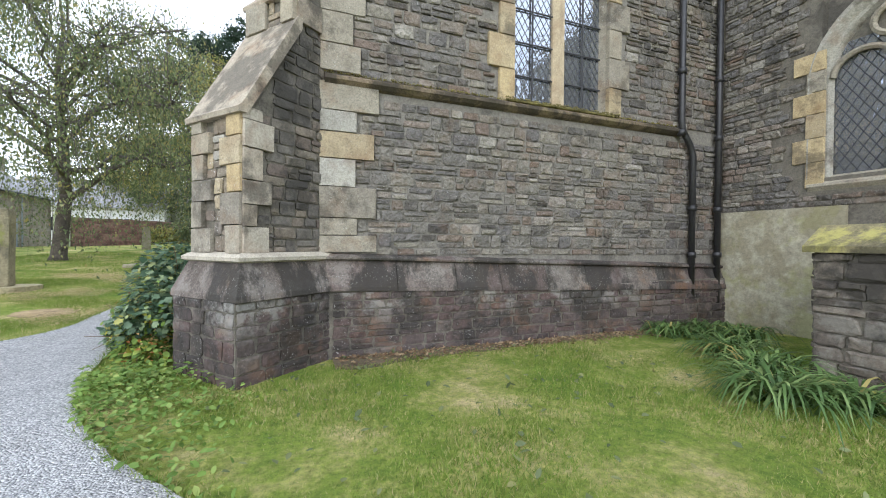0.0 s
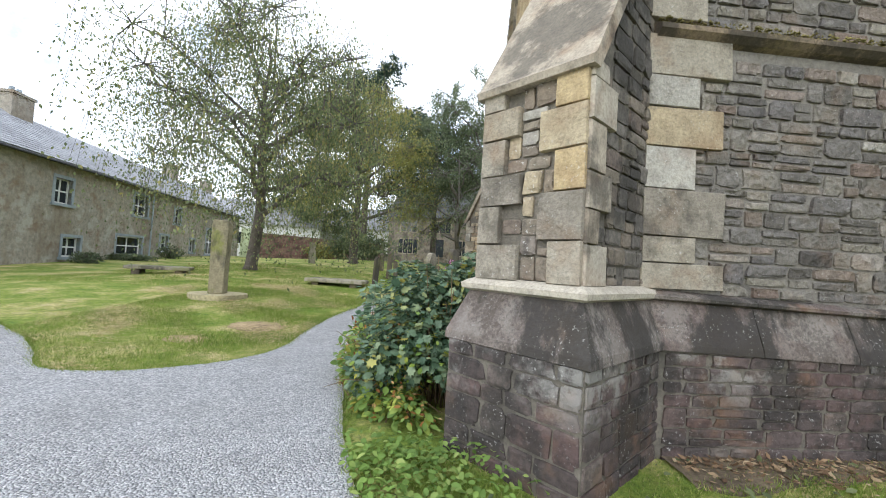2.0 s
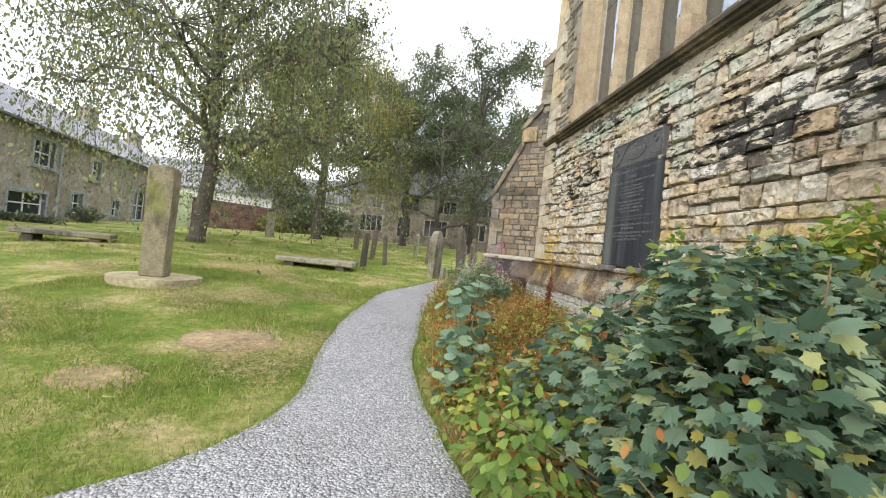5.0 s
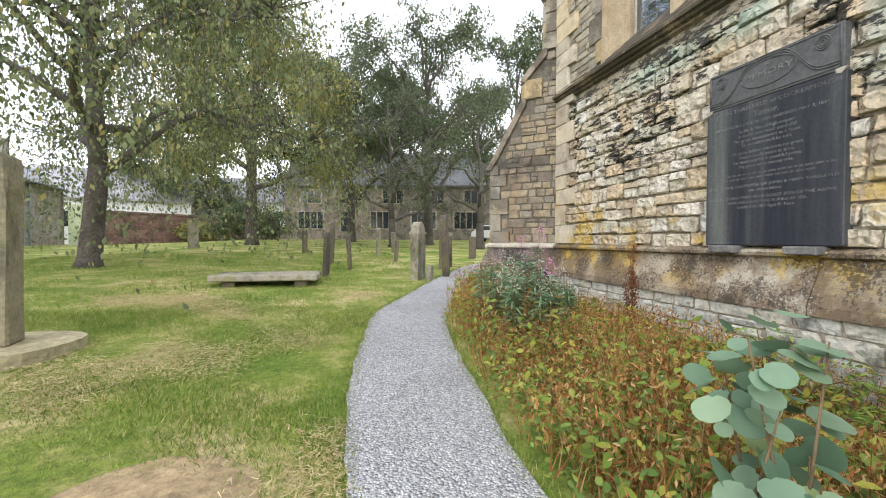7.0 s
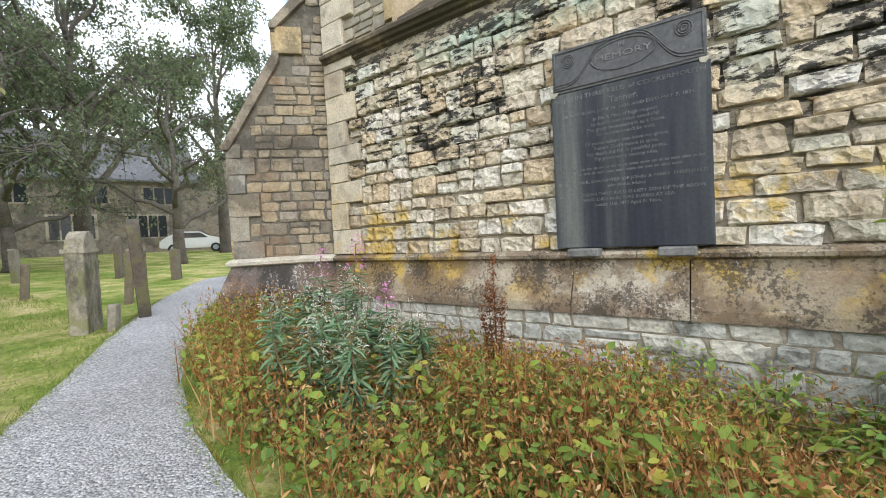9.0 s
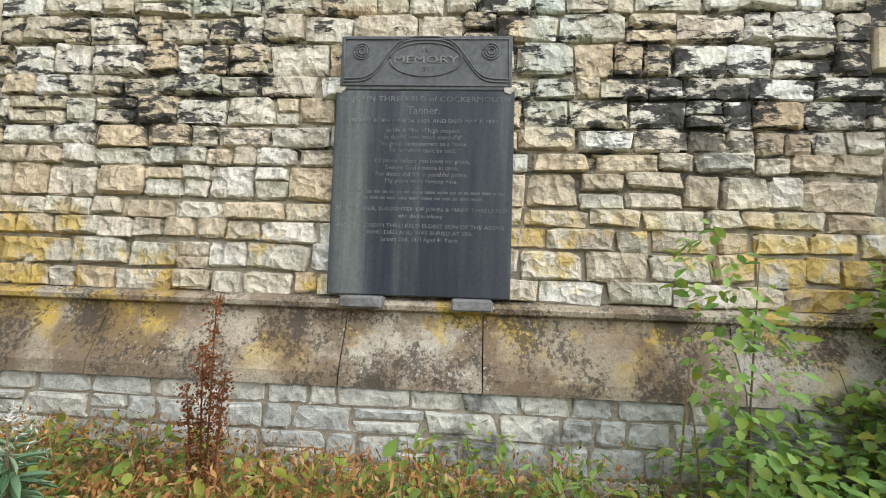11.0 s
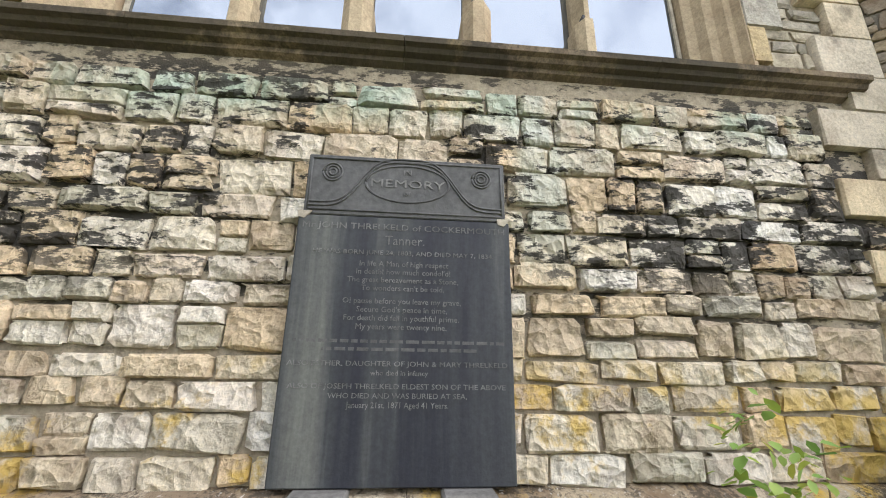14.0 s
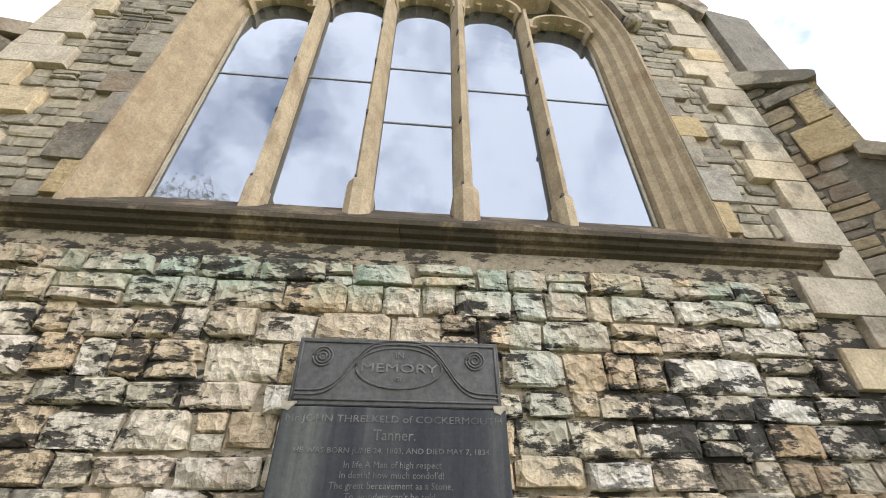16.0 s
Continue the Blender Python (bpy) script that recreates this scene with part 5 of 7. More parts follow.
    pos = pos + g.normal(0, 1, (leaves, 3)) * np.array([0.2, 0.2, 0.17]) * spread * 0.17 * flat
    hang = g.random((leaves, 1)) ** 3 * droop * 1.5
    pos[:, 2:3] -= hang
    out = g.normal(0, 1, (leaves, 3)) + np.array([0, 0, -0.5 - droop])
    up = g.normal(0, 0.7, (leaves, 3)) + np.array([0, 0, 1])
    me = leaf_cloud("crown", pos, out, up, g.uniform(0.6, 1.3, leaves) * leaf, 1.0, leaf_m, LEAF4, LEAF4_F)
    obj("crown", me, t)
    return t


M_LBIRCH = leaf_mat("grey_green_leaves", [(0, (0.1, 0.13, 0.062)), (0.5, (0.175, 0.21, 0.1)), (0.85, (0.26, 0.28, 0.13)), (1, (0.36, 0.31, 0.11))])
M_LYEL = leaf_mat("yellowing_leaves", [(0, (0.19, 0.21, 0.07)), (0.5, (0.28, 0.29, 0.095)), (0.9, (0.37, 0.33, 0.1)), (1, (0.4, 0.29, 0.08))])
M_LDARK = leaf_mat("dark_leaves", [(0, (0.085, 0.115, 0.065)), (0.6, (0.14, 0.175, 0.095)), (1, (0.2, 0.225, 0.12))])
M_LPINE = leaf_mat("pine_needles", [(0, (0.025, 0.045, 0.03)), (1, (0.05, 0.08, 0.05))])

tree(-10.1, 18.8, "spreading birch with drooping grey-green foliage on the lawn", 11.8, 2.6, 6.0, 0.24, M_LBIRCH, 52000, 0.12, 1.7, 3, flat=1.6, limbs=19, crown_low=0.12, lean=(0.25, 0), twigs=8)
tree(-8.6, 30.3, "broad tree with yellowing autumn leaves and straight trunk", 13.5, 3.4, 5.6, 0.3, M_LYEL, 42000, 0.14, 0.7, 5, limbs=14, crown_low=0.1, twigs=7)
tree(-3.2, 36.0, "leafy tree with dark trunk behind the graves", 15.0, 3.2, 5.0, 0.28, M_LDARK, 27000, 0.18, 0.5, 8, limbs=11, crown_low=0.15)
tree(1.6, 32.5, "round-crowned dark tree with many bare lower branches", 15.5, 2.6, 5.8, 0.34, M_LDARK, 32000, 0.17, 0.25, 11, limbs=14, crown_low=0.3, twigs=6)
tree(-1.2, 29.0, "thin tree with bare grey branches near the graves", 9.0, 1.6, 4.2, 0.2, M_LDARK, 5000, 0.14, 0.4, 13, limbs=12, crown_low=0.1, twigs=5)
tree(3.4, 27.5, "twisted tree with mostly bare branches beside the path", 9.5, 1.5, 4.0, 0.22, M_LDARK, 6000, 0.14, 0.35, 17, limbs=12, crown_low=0.12, twigs=5)
tree(9.5, 36.0, "tall leafy tree beyond the far buttress", 17.0, 4.0, 5.0, 0.32, M_LDARK, 26000, 0.2, 0.35, 19, limbs=11, crown_low=0.2)
tree(-12.5, 50.0, "tall dark pine rising behind the other trees", 25.0, 9.0, 6.0, 0.4, M_LPINE, 30000, 0.3, 0.1, 23, limbs=14, crown_low=0.05, flat=1.3)
tree(-5.5, 52.0, "dark conifer with rounded head beyond the graveyard", 19.0, 5.0, 6.5, 0.4, M_LPINE, 30000, 0.3, 0.1, 29, limbs=13, crown_low=0.05, flat=1.3)
tree(4.5, 54.0, "large dark tree with dense crown behind the hall", 20.0, 4.0, 7.5, 0.45, M_LDARK, 32000, 0.32, 0.2, 31, limbs=13, crown_low=0.1, flat=1.3)
tree(-20.0, 52.0, "leafy tree behind the white bungalow", 13.0, 3.0, 6.0, 0.35, M_LDARK, 22000, 0.3, 0.2, 37, limbs=11, crown_low=0.05, flat=1.3)
tree(-24.5, 12.0, "pale tree by the end of the terrace", 9.0, 2.5, 4.5, 0.25, M_LBIRCH, 12000, 0.2, 0.5, 41, limbs=10, crown_low=0.05)


def hedge(x, y, w, d, h, count, material, label, seed, leaf=0.12, name="shrub"):
    g = np.random.default_rng(seed)
    z0 = ground_z(x, y)
    t = thing(name, (x, y, z0), label, "shrub")
    bm = bmesh.new()
    for k in range(14):
        a, q = g.uniform(-w / 2, w / 2) * 0.5, g.uniform(-d / 2, d / 2) * 0.5
        tube(bm, [(a * 0.3, q * 0.3, -0.03), (a, q, h * 0.5), (a * 1.5, q * 1.5, h * 0.85)], [0.035, 0.022, 0.008], 5)
    obj("branchwork", done(bm, "branchwork", M_TWIG), t, kind="stuff")
    u = g.normal(0, 1, (count, 3))
    u /= np.linalg.norm(u, axis=1, keepdims=True)
    rr = g.random((count, 1)) ** 0.4
    lump = 1 + 0.28 * np.sin(u[:, :1] * 5 + seed) * np.cos(u[:, 1:2] * 4) + 0.15 * np.sin(u[:, 2:3] * 9 + u[:, :1] * 7)
    pos = u * rr * lump * np.array([w / 2, d / 2, h / 2]) + np.array([0, 0, h / 2])
    pos[:, 2] = np.maximum(pos[:, 2], 0.02)
    me = leaf_cloud("foliage", pos, u + g.normal(0, 0.7, (count, 3)) + np.array([0, 0, -0.3]), g.normal(0, 0.6, (count, 3)) + np.array([0, 0, 1]) + u, g.uniform(0.6, 1.3, count) * leaf, 1.0, material)
    obj("foliage", me, t)
    return t


hedge(-10.5, 40.0, 6.5, 3.0, 2.6, 5000, M_LDARK, "dense dark evergreen shrub by the boundary wall", 3, 0.2)
hedge(-15.0, 41.5, 5.0, 2.0, 1.6, 2600, M_LYEL, "loose shrub with reddish tips on the boundary wall", 4, 0.18)
hedge(-18.3, 19.9, 1.6, 0.7, 0.5, 900, M_LDARK, "low shrub at the foot of the terrace wall", 5, 0.1)
hedge(-19.0, 23.2, 3.6, 0.7, 0.35, 1300, M_LDARK, "low shrub at the foot of the terrace wall", 6, 0.1)
hedge(-19.6, 27.2, 1.8, 0.8, 0.8, 1000, M_LDARK, "low shrub at the foot of the terrace wall", 7, 0.1)

# ---- churchyard stones ----
M_GRAVE = stone_mat("weathered_gravestone", [(0, (0.22, 0.2, 0.16)), (0.5, (0.3, 0.27, 0.21)), (1, (0.36, 0.33, 0.27))], stain=0.65, stain_lo=0.52, lichen=0.6, lichen_col=(0.17, 0.18, 0.06), lichen_z=(-1, 9), streak=True, bump_d=0.015)
M_GRAVED = stone_mat("dark_gravestone", [(0, (0.12, 0.1, 0.08)), (1, (0.2, 0.165, 0.12))], stain=0.6, stain_lo=0.5, lichen=0.5, lichen_col=(0.15, 0.15, 0.05), lichen_z=(-1, 9), streak=True, bump_d=0.015)


def headstone(x, y, w, h, d, rz, tilt, form, material, label):
    z0 = ground_z(x, y) - 0.05
    t = thing("gravestone", (x, y, z0), label, "gravestone", "gravestones in the churchyard")
    t.matrix_world = pose(x, y, z0, tilt, tilt * 0.5, rz)
    h += 0.05
    bm = bmesh.new()
    if form == "round":
        o = [(-w / 2, 0), (-w / 2, h - w * 0.38)] + [(-w / 2 * math.cos(a), h - w * 0.38 + w * 0.38 * math.sin(a)) for a in [math.pi * i / 8 for i in range(1, 8)]] + [(w / 2, h - w * 0.38), (w / 2, 0)]
    elif form == "shoulder":
        o = [(-w / 2, 0), (-w / 2, h * 0.8), (-w * 0.42, h * 0.86)] + [(-w * 0.38 * math.cos(a), h * 0.86 + h * 0.14 * math.sin(a)) for a in [math.pi * i / 7 for i in range(8)]] + [(w * 0.42, h * 0.86), (w / 2, h * 0.8), (w / 2, 0)]
    else:
        o = [(-w / 2, 0), (-w * 0.48, h * 0.97), (-w * 0.35, h), (w * 0.4, h * 0.985), (w * 0.47, h * 0.95), (w / 2, 0)]
    prism(bm, o, lambda p, q, e: (p, e, q), -d / 2, d / 2)
    bmesh.ops.bevel(bm, geom=bm.edges[:], offset=0.012, segments=1, affect="EDGES")
    for v in bm.verts:
        v.co += Vector((1, 1, 0)) * 0.012 * noise.noise(v.co * 6 + Vector((x, y, 0)))
    part("stone_slab", bm, material, t)
    if form == "shoulder":
        bm = bmesh.new()
        prism(bm, [(-w * 0.53, h * 0.79), (-w * 0.53, h * 0.83), (w * 0.53, h * 0.83), (w * 0.53, h * 0.79)], lambda p, q, e: (p, e, q), -d * 0.62, d * 0.62)
        part("cornice", bm, material, t)
    return t


headstone(-2.25, 16.2, 0.5, 1.36, 0.2, 58, 0, "shoulder", M_GRAVE, "pale shouldered gravestone with rounded cap beside the path")
headstone(-2.02, 16.0, 0.2, 0.36, 0.1, 58, 3, "plain", M_GRAVE, "small weathered foot stone beside a larger headstone")
headstone(-1.4, 16.75, 0.62, 1.55, 0.17, 72, -3, "round", M_GRAVED, "tall leaning round-topped gravestone of brown stone")
headstone(-1.15, 18.3, 0.5, 1.0, 0.12, 70, 4, "plain", M_GRAVED, "dark leaning slab gravestone among others")
headstone(-0.7, 18.9, 0.45, 1.05, 0.12, 75, 0, "round", M_GRAVED, "dark round-topped gravestone among others")
headstone(0.95, 21.6, 0.55, 0.85, 0.14, 55, 0, "plain", M_GRAVED, "short dark square gravestone")
headstone(-4.36, 16.9, 0.42, 1.05, 0.09, 80, 2, "round", M_GRAVED, "narrow dark gravestone seen edge on")
headstone(-3.76, 18.2, 0.4, 0.95, 0.09, 82, -3, "plain", M_GRAVED, "narrow dark gravestone seen edge on")
headstone(-4.3, 19.6, 0.42, 1.15, 0.1, 80, 3, "round", M_GRAVED, "narrow dark gravestone seen edge on")
headstone(-10.2, 26.5, 0.42, 1.3, 0.16, 20, 0, "plain", M_GRAVE, "solitary brownish gravestone by the tree")
headstone(-2.6, 22.5, 0.45, 1.1, 0.1, 75, 2, "round", M_GRAVE, "mossy gravestone under the trees")
headstone(-1.7, 24.5, 0.5, 0.9, 0.12, 70, -2, "plain", M_GRAVE, "mossy gravestone under the trees")
headstone(-5.4, 24.0, 0.45, 1.0, 0.1, 78, 0, "round", M_GRAVED, "narrow dark gravestone seen edge on")
headstone(-2.2, 20.4, 0.4, 0.7, 0.1, 75, 4, "plain", M_GRAVED, "small dark gravestone among others")
headstone(0.2, 23.4, 0.5, 1.2, 0.12, 60, 0, "round", M_GRAVED, "dark gravestone below bare branches")
headstone(1.9, 19.6, 0.5, 0.95, 0.14, 60, 0, "plain", M_GRAVED, "dark gravestone beside the path's bend")

M_GRAVEM = stone_mat("mossy_pillar_stone", [(0, (0.2, 0.18, 0.12)), (1, (0.26, 0.23, 0.15))], stain=0.6, stain_lo=0.5, lichen=0.8, lichen_col=(0.2, 0.21, 0.06), lichen_z=(-1, 9), streak=True, bump_d=0.02)
# tall pillar on its round base
M_EARTH0 = plain("straw_covered_stone", (0.38, 0.33, 0.2), 0.95, 0.45, 14, bump_d=0.03)
px, py = -7.22, 11.65
pz = ground_z(px, py)
pil = thing("stone_pillar", (px, py, pz), "tall mossy square stone pillar on a round base", "grave pillar", rz=12)
bm = bmesh.new()
o = [(0.66 * math.cos(a) * (1 + 0.05 * math.sin(3 * a)), 0.6 * math.sin(a)) for a in [math.tau * i / 20 for i in range(20)]]
prism(bm, o, lambda p, q, e: (p, q, e), -0.05, 0.1)
bmesh.ops.bevel(bm, geom=[e for e in bm.edges if e.calc_face_angle(0) > 0.8], offset=0.025, segments=2, affect="EDGES")
part("base_slab", bm, M_EARTH0, pil, "straw-strewn low round base")
bm = bmesh.new()
prism(bm, [(-0.175, 0.1), (-0.165, 1.5), (-0.19, 1.56), (-0.185, 1.86), (-0.16, 1.9), (0.165, 1.9), (0.19, 1.84), (0.19, 1.56), (0.165, 1.5), (0.175, 0.1)], lambda p, q, e: (p, e, q), -0.17, 0.17)
bmesh.ops.bevel(bm, geom=bm.edges[:], offset=0.02, segments=1, affect="EDGES")
part("shaft", bm, M_GRAVEM, pil, "lichen-streaked square shaft")


def ledger(x, y, lx, ly, rz, lift, label):
    z0 = ground_z(x, y)
    t = thing("ledger_tomb", (x, y, z0), label, "tomb slab", "flat tomb slabs", rz=rz)
    bm = new_box((-lx / 2, -ly / 2, lift), (lx / 2, ly / 2, lift + 0.12), 0.02)
    for v in bm.verts:
        v.co += Vector((1, 1, 0.5)) * 0.02 * noise.noise(v.co * 3 + Vector((x, 0, 0)))
    part("slab", bm, M_GRAVE, t)
    for sx in (-1, 1):
        part("support", new_box((sx * lx * 0.33 - 0.12, -ly * 0.4, -0.08), (sx * lx * 0.33 + 0.12, ly * 0.4, lift), 0.02), M_GRAVED, t)


ledger(-5.45, 15.75, 2.0, 0.95, -2, 0.1, "flat weathered ledger slab lying low in the grass")
ledger(-11.7, 15.7, 1.9, 0.9, 25, 0.14, "flat grey ledger slab raised on stone blocks")

# worn earth patches, a low mound of straw
M_EARTH = plain("dry_straw_and_earth", (0.34, 0.25, 0.14), 0.95, 0.5, 18, bump_d=0.03)
for x, y, a, c, lab in ((-4.95, 9.15, 0.52, 0.42, "round worn patch of dry cut grass"), (-5.5, 8.0, 0.35, 0.25, "small worn patch of dry cut grass")):
    bm = bmesh.new()
    c0 = bm.verts.new((x, y, ground_z(x, y) + 0.035))
    last = None
    ringv = []
    for i in range(26):
        t = math.tau * i / 26
        k = 1 + 0.18 * noise.noise((math.cos(t) * 2 + x, math.sin(t) * 2 + y, 0))
        qx, qy = x + a * k * math.cos(t), y + c * k * math.sin(t)
        ringv.append(bm.verts.new((qx, qy, ground_z(qx, qy) + 0.004)))
    for i in range(26):
        bm.faces.new((c0, ringv[i], ringv[(i + 1) % 26]))
    obj("bare_patch", done(bm, "bare_patch", M_EARTH, True), None, lab, "bare ground", kind="stuff")

# ---- grass blades ----
M_BLADE = leaf_mat("grass_blades", [(0, (0.13, 0.21, 0.03)), (0.5, (0.2, 0.28, 0.05)), (0.8, (0.29, 0.33, 0.08)), (1, (0.5, 0.42, 0.22))], 0.3)
g = np.random.default_rng(5)


def blades(name, count, region, h, label, material=None, keep_fn=None):
    xs, ys = g.uniform(region[0], region[1], count), g.uniform(region[2], region[3], count)
    ok = ~in_path(xs, ys)
    if keep_fn is not None:
        ok &= keep_fn(xs, ys)
    xs, ys = xs[ok], ys[ok]
    c = len(xs)
    clump = 0.5 + 0.25 * (np.sin(xs * 2.3 + 1.7 * np.sin(ys * 1.9)) + np.sin(ys * 3.1 + 2.2 * np.cos(xs * 1.3)))
    pos = np.stack([xs, ys, ground_zs(xs, ys) - 0.004], 1)
    out = g.normal(0, 0.55, (c, 3))
    out[:, 2] = 1
    me = leaf_cloud(name, pos, out, g.normal(0, 1, (c, 3)), g.uniform(0.5, 1.2, c) * h * (0.45 + 0.9 * clump), 0.16, material or M_BLADE, BLADE, BLADE_F)
    obj(name, me, None, label, "grass", kind="stuff")


def off_walls(x, y):
    ua = (x - FA.o.x) * AN.x + (y - FA.o.y) * AN.y
    s = (x + 0.99) * AX[0] + (y - 4.856) * AX[1]
    d = (x + 0.99) * LT[0] + (y - 4.856) * LT[1]
    return (ua > 0.16) & ~((s > -0.17) & (np.abs(d) < 0.6))


blades("grass", 130000, (-2.6, 4.8, 0.8, 5.9), 0.05, "short green lawn grass below the side wall", keep_fn=off_walls)
blades("grass", 150000, (-8.2, -2.5, 5.5, 13.5), 0.05, "short patchy lawn grass beside the gravel path", keep_fn=lambda x, y: x < -3.4)
blades("grass", 60000, (-14, -2, 12.5, 24), 0.07, "longer lawn grass among the graves", keep_fn=lambda x, y: y > 12.5)
# taller fringe along the path's edge
pe, ph = [], []
for i in range(len(PATH_LOOP)):
    a, q = PATH_LOOP[i], PATH_LOOP[(i + 1) % len(PATH_LOOP)]
    if -9 < a.x < 1 and 0 < a.y < 18:
        k = int((q - a).length * 420)
        for j in range(k):
            p = a.lerp(q, rnd.random()) + Vector((rnd.gauss(0, 0.035), rnd.gauss(0, 0.035)))
            pe.append((p.x, p.y, ground_z(p.x, p.y)))
c = len(pe)
out = g.normal(0, 0.6, (c, 3))
out[:, 2] = 1
obj("grass_fringe", leaf_cloud("grass_fringe", pe, out, g.normal(0, 1, (c, 3)), g.uniform(0.025, 0.075, c), 0.14, M_BLADE, BLADE, BLADE_F), None, "ragged grass fringe along the gravel path", "grass", kind="stuff")


def straw(count, region, keep_fn=None):
    """Cut grass left lying in swathes."""
    xs, ys = g.uniform(region[0], region[1], count), g.uniform(region[2], region[3], count)
    f = np.sin(xs * 1.7 + 2.0 * np.sin(ys * 0.9)) + np.sin(ys * 2.3 + 1.5 * np.cos(xs * 1.1)) + 0.6 * np.sin(xs * 5.1 + ys * 3.7)
    ok = ~in_path(xs, ys) & (f + g.normal(0, 0.5, count) > 0.9)
    if keep_fn is not None:
        ok &= keep_fn(xs, ys)
    xs, ys = xs[ok], ys[ok]
    c = len(xs)
    out = g.normal(0, 1, (c, 3)) * np.array([1, 1, 0.12])
    obj("cut_straw", leaf_cloud("cut_straw", np.stack([xs, ys, ground_zs(xs, ys) + g.uniform(0.015, 0.05, c)], 1), out, np.tile([0, 0, 1.0], (c, 1)) + g.normal(0, 0.3, (c, 3)), g.uniform(0.03, 0.085, c), 0.09, M_STRAW, BLADE, BLADE_F), None, "dry cut grass lying in pale swathes on the lawn", "cut grass", kind="stuff")


M_STRAW = leaf_mat("dry_straw", [(0, (0.36, 0.27, 0.13)), (0.6, (0.52, 0.42, 0.23)), (1, (0.62, 0.53, 0.32))], 0.2, 0.9)
straw(150000, (-9, -3.3, 6.0, 14.5))
straw(40000, (-14, -2, 13.0, 22))

# fallen leaves and dandelion-like weeds in the lawn
c = 260
xs, ys = g.uniform(-1.8, 4.4, c), g.uniform(1.2, 5.4, c)
ok = off_walls(xs, ys) & ~in_path(xs, ys)
xs, ys = xs[ok], ys[ok]
c = len(xs)
obj("lawn_weeds", leaf_cloud("lawn_weeds", np.stack([xs, ys, ground_zs(xs, ys) + 0.03], 1), g.normal(0, 1, (c, 3)) * np.array([1, 1, 0.3]), np.tile([0, 0, 1.0], (c, 1)) + g.normal(0, 0.3, (c, 3)), g.uniform(0.04, 0.1, c), 0.8, M_LBIRCH), None, "small broad-leaved weeds and fallen leaves in the lawn", "weeds", kind="stuff")

M_LOWW = leaf_mat("low_weed_leaves", [(0, (0.12, 0.2, 0.045)), (0.6, (0.2, 0.31, 0.07)), (1, (0.33, 0.4, 0.12))])
c = 16000
xs, ys = g.uniform(-2.5, 0.5, c), g.uniform(2.2, 5.6, c)
ok = off_walls(xs, ys) & ~in_path(xs + 0.02, ys + 0.02)
ok &= g.random(c) < np.clip(1.15 - 0.9 * ((xs + 1.75) * 0.68 + (ys - 4.0) * 0.1 + 0.35), 0, 1) ** 1.5
xs, ys = xs[ok], ys[ok]
c = len(xs)
hz = (0.03 + 0.16 * g.random(c)) * (0.4 + 0.6 * np.clip((ys - 3.2) / 1.5, 0, 1))
obj("low_weeds", leaf_cloud("low_weeds", np.stack([xs, ys, ground_zs(xs, ys) + hz], 1), g.normal(0, 1, (c, 3)) * np.array([1, 1, 0.4]), np.tile([0, 0, 1.0], (c, 1)) + g.normal(0, 0.35, (c, 3)), g.uniform(0.035, 0.075, c), 0.95, M_LOWW), None, "low broad-leaved weeds between the path and the buttress foot", "weeds", kind="stuff")

M_LITTER = leaf_mat("dead_leaf_litter", [(0, (0.12, 0.07, 0.04)), (0.6, (0.26, 0.17, 0.1)), (1, (0.42, 0.32, 0.2))], 0.1, 0.9)
M_SOIL = plain("bare_soil", (0.13, 0.1, 0.065), 0.95, 0.5, 22, bump_d=0.03)
# litter of soil and dead leaves along the wall foot
c = 2600
u = g.uniform(0.05, 6.6, c)
d = np.abs(g.normal(0, 0.16, c)) + 0.2
xs, ys = FA.o.x + AU.x * u + AN.x * d, FA.o.y + AU.y * u + AN.y * d
obj("leaf_litter", leaf_cloud("leaf_litter", np.stack([xs, ys, ground_zs(xs, ys) + g.uniform(0.01, 0.05, c)], 1), g.normal(0, 1, (c, 3)) * np.array([1, 1, 0.3]), np.tile([0, 0, 1.0], (c, 1)) + g.normal(0, 0.4, (c, 3)), g.uniform(0.03, 0.08, c), 0.8, M_LITTER, LEAF4, LEAF4_F), None, "brown dead leaves lying along the wall foot", "leaf litter", kind="stuff")
bm = bmesh.new()
ring = [(FA.at(u, 0, 0.14), FA.at(u, 0, 0.42 + 0.12 * noise.noise((u * 1.7, 0, 0)) + 0.25 * math.exp(-(u - 0.4) ** 2))) for u in [i * 0.25 for i in range(28)]]
rows = [[bm.verts.new((p.x, p.y, ground_z(p.x, p.y) + zz)) for p, zz in ((a, 0.03), (a.lerp(q, 0.6), 0.025), (q, -0.01))] for a, q in ring]
for r0, r1 in zip(rows, rows[1:]):
    for i in range(2):
        bm.faces.new((r0[i], r1[i], r1[i + 1], r0[i + 1]))
obj("soil_strip", done(bm, "soil_strip", M_SOIL, True), None, "strip of bare brown soil along the wall foot", "soil", kind="stuff")

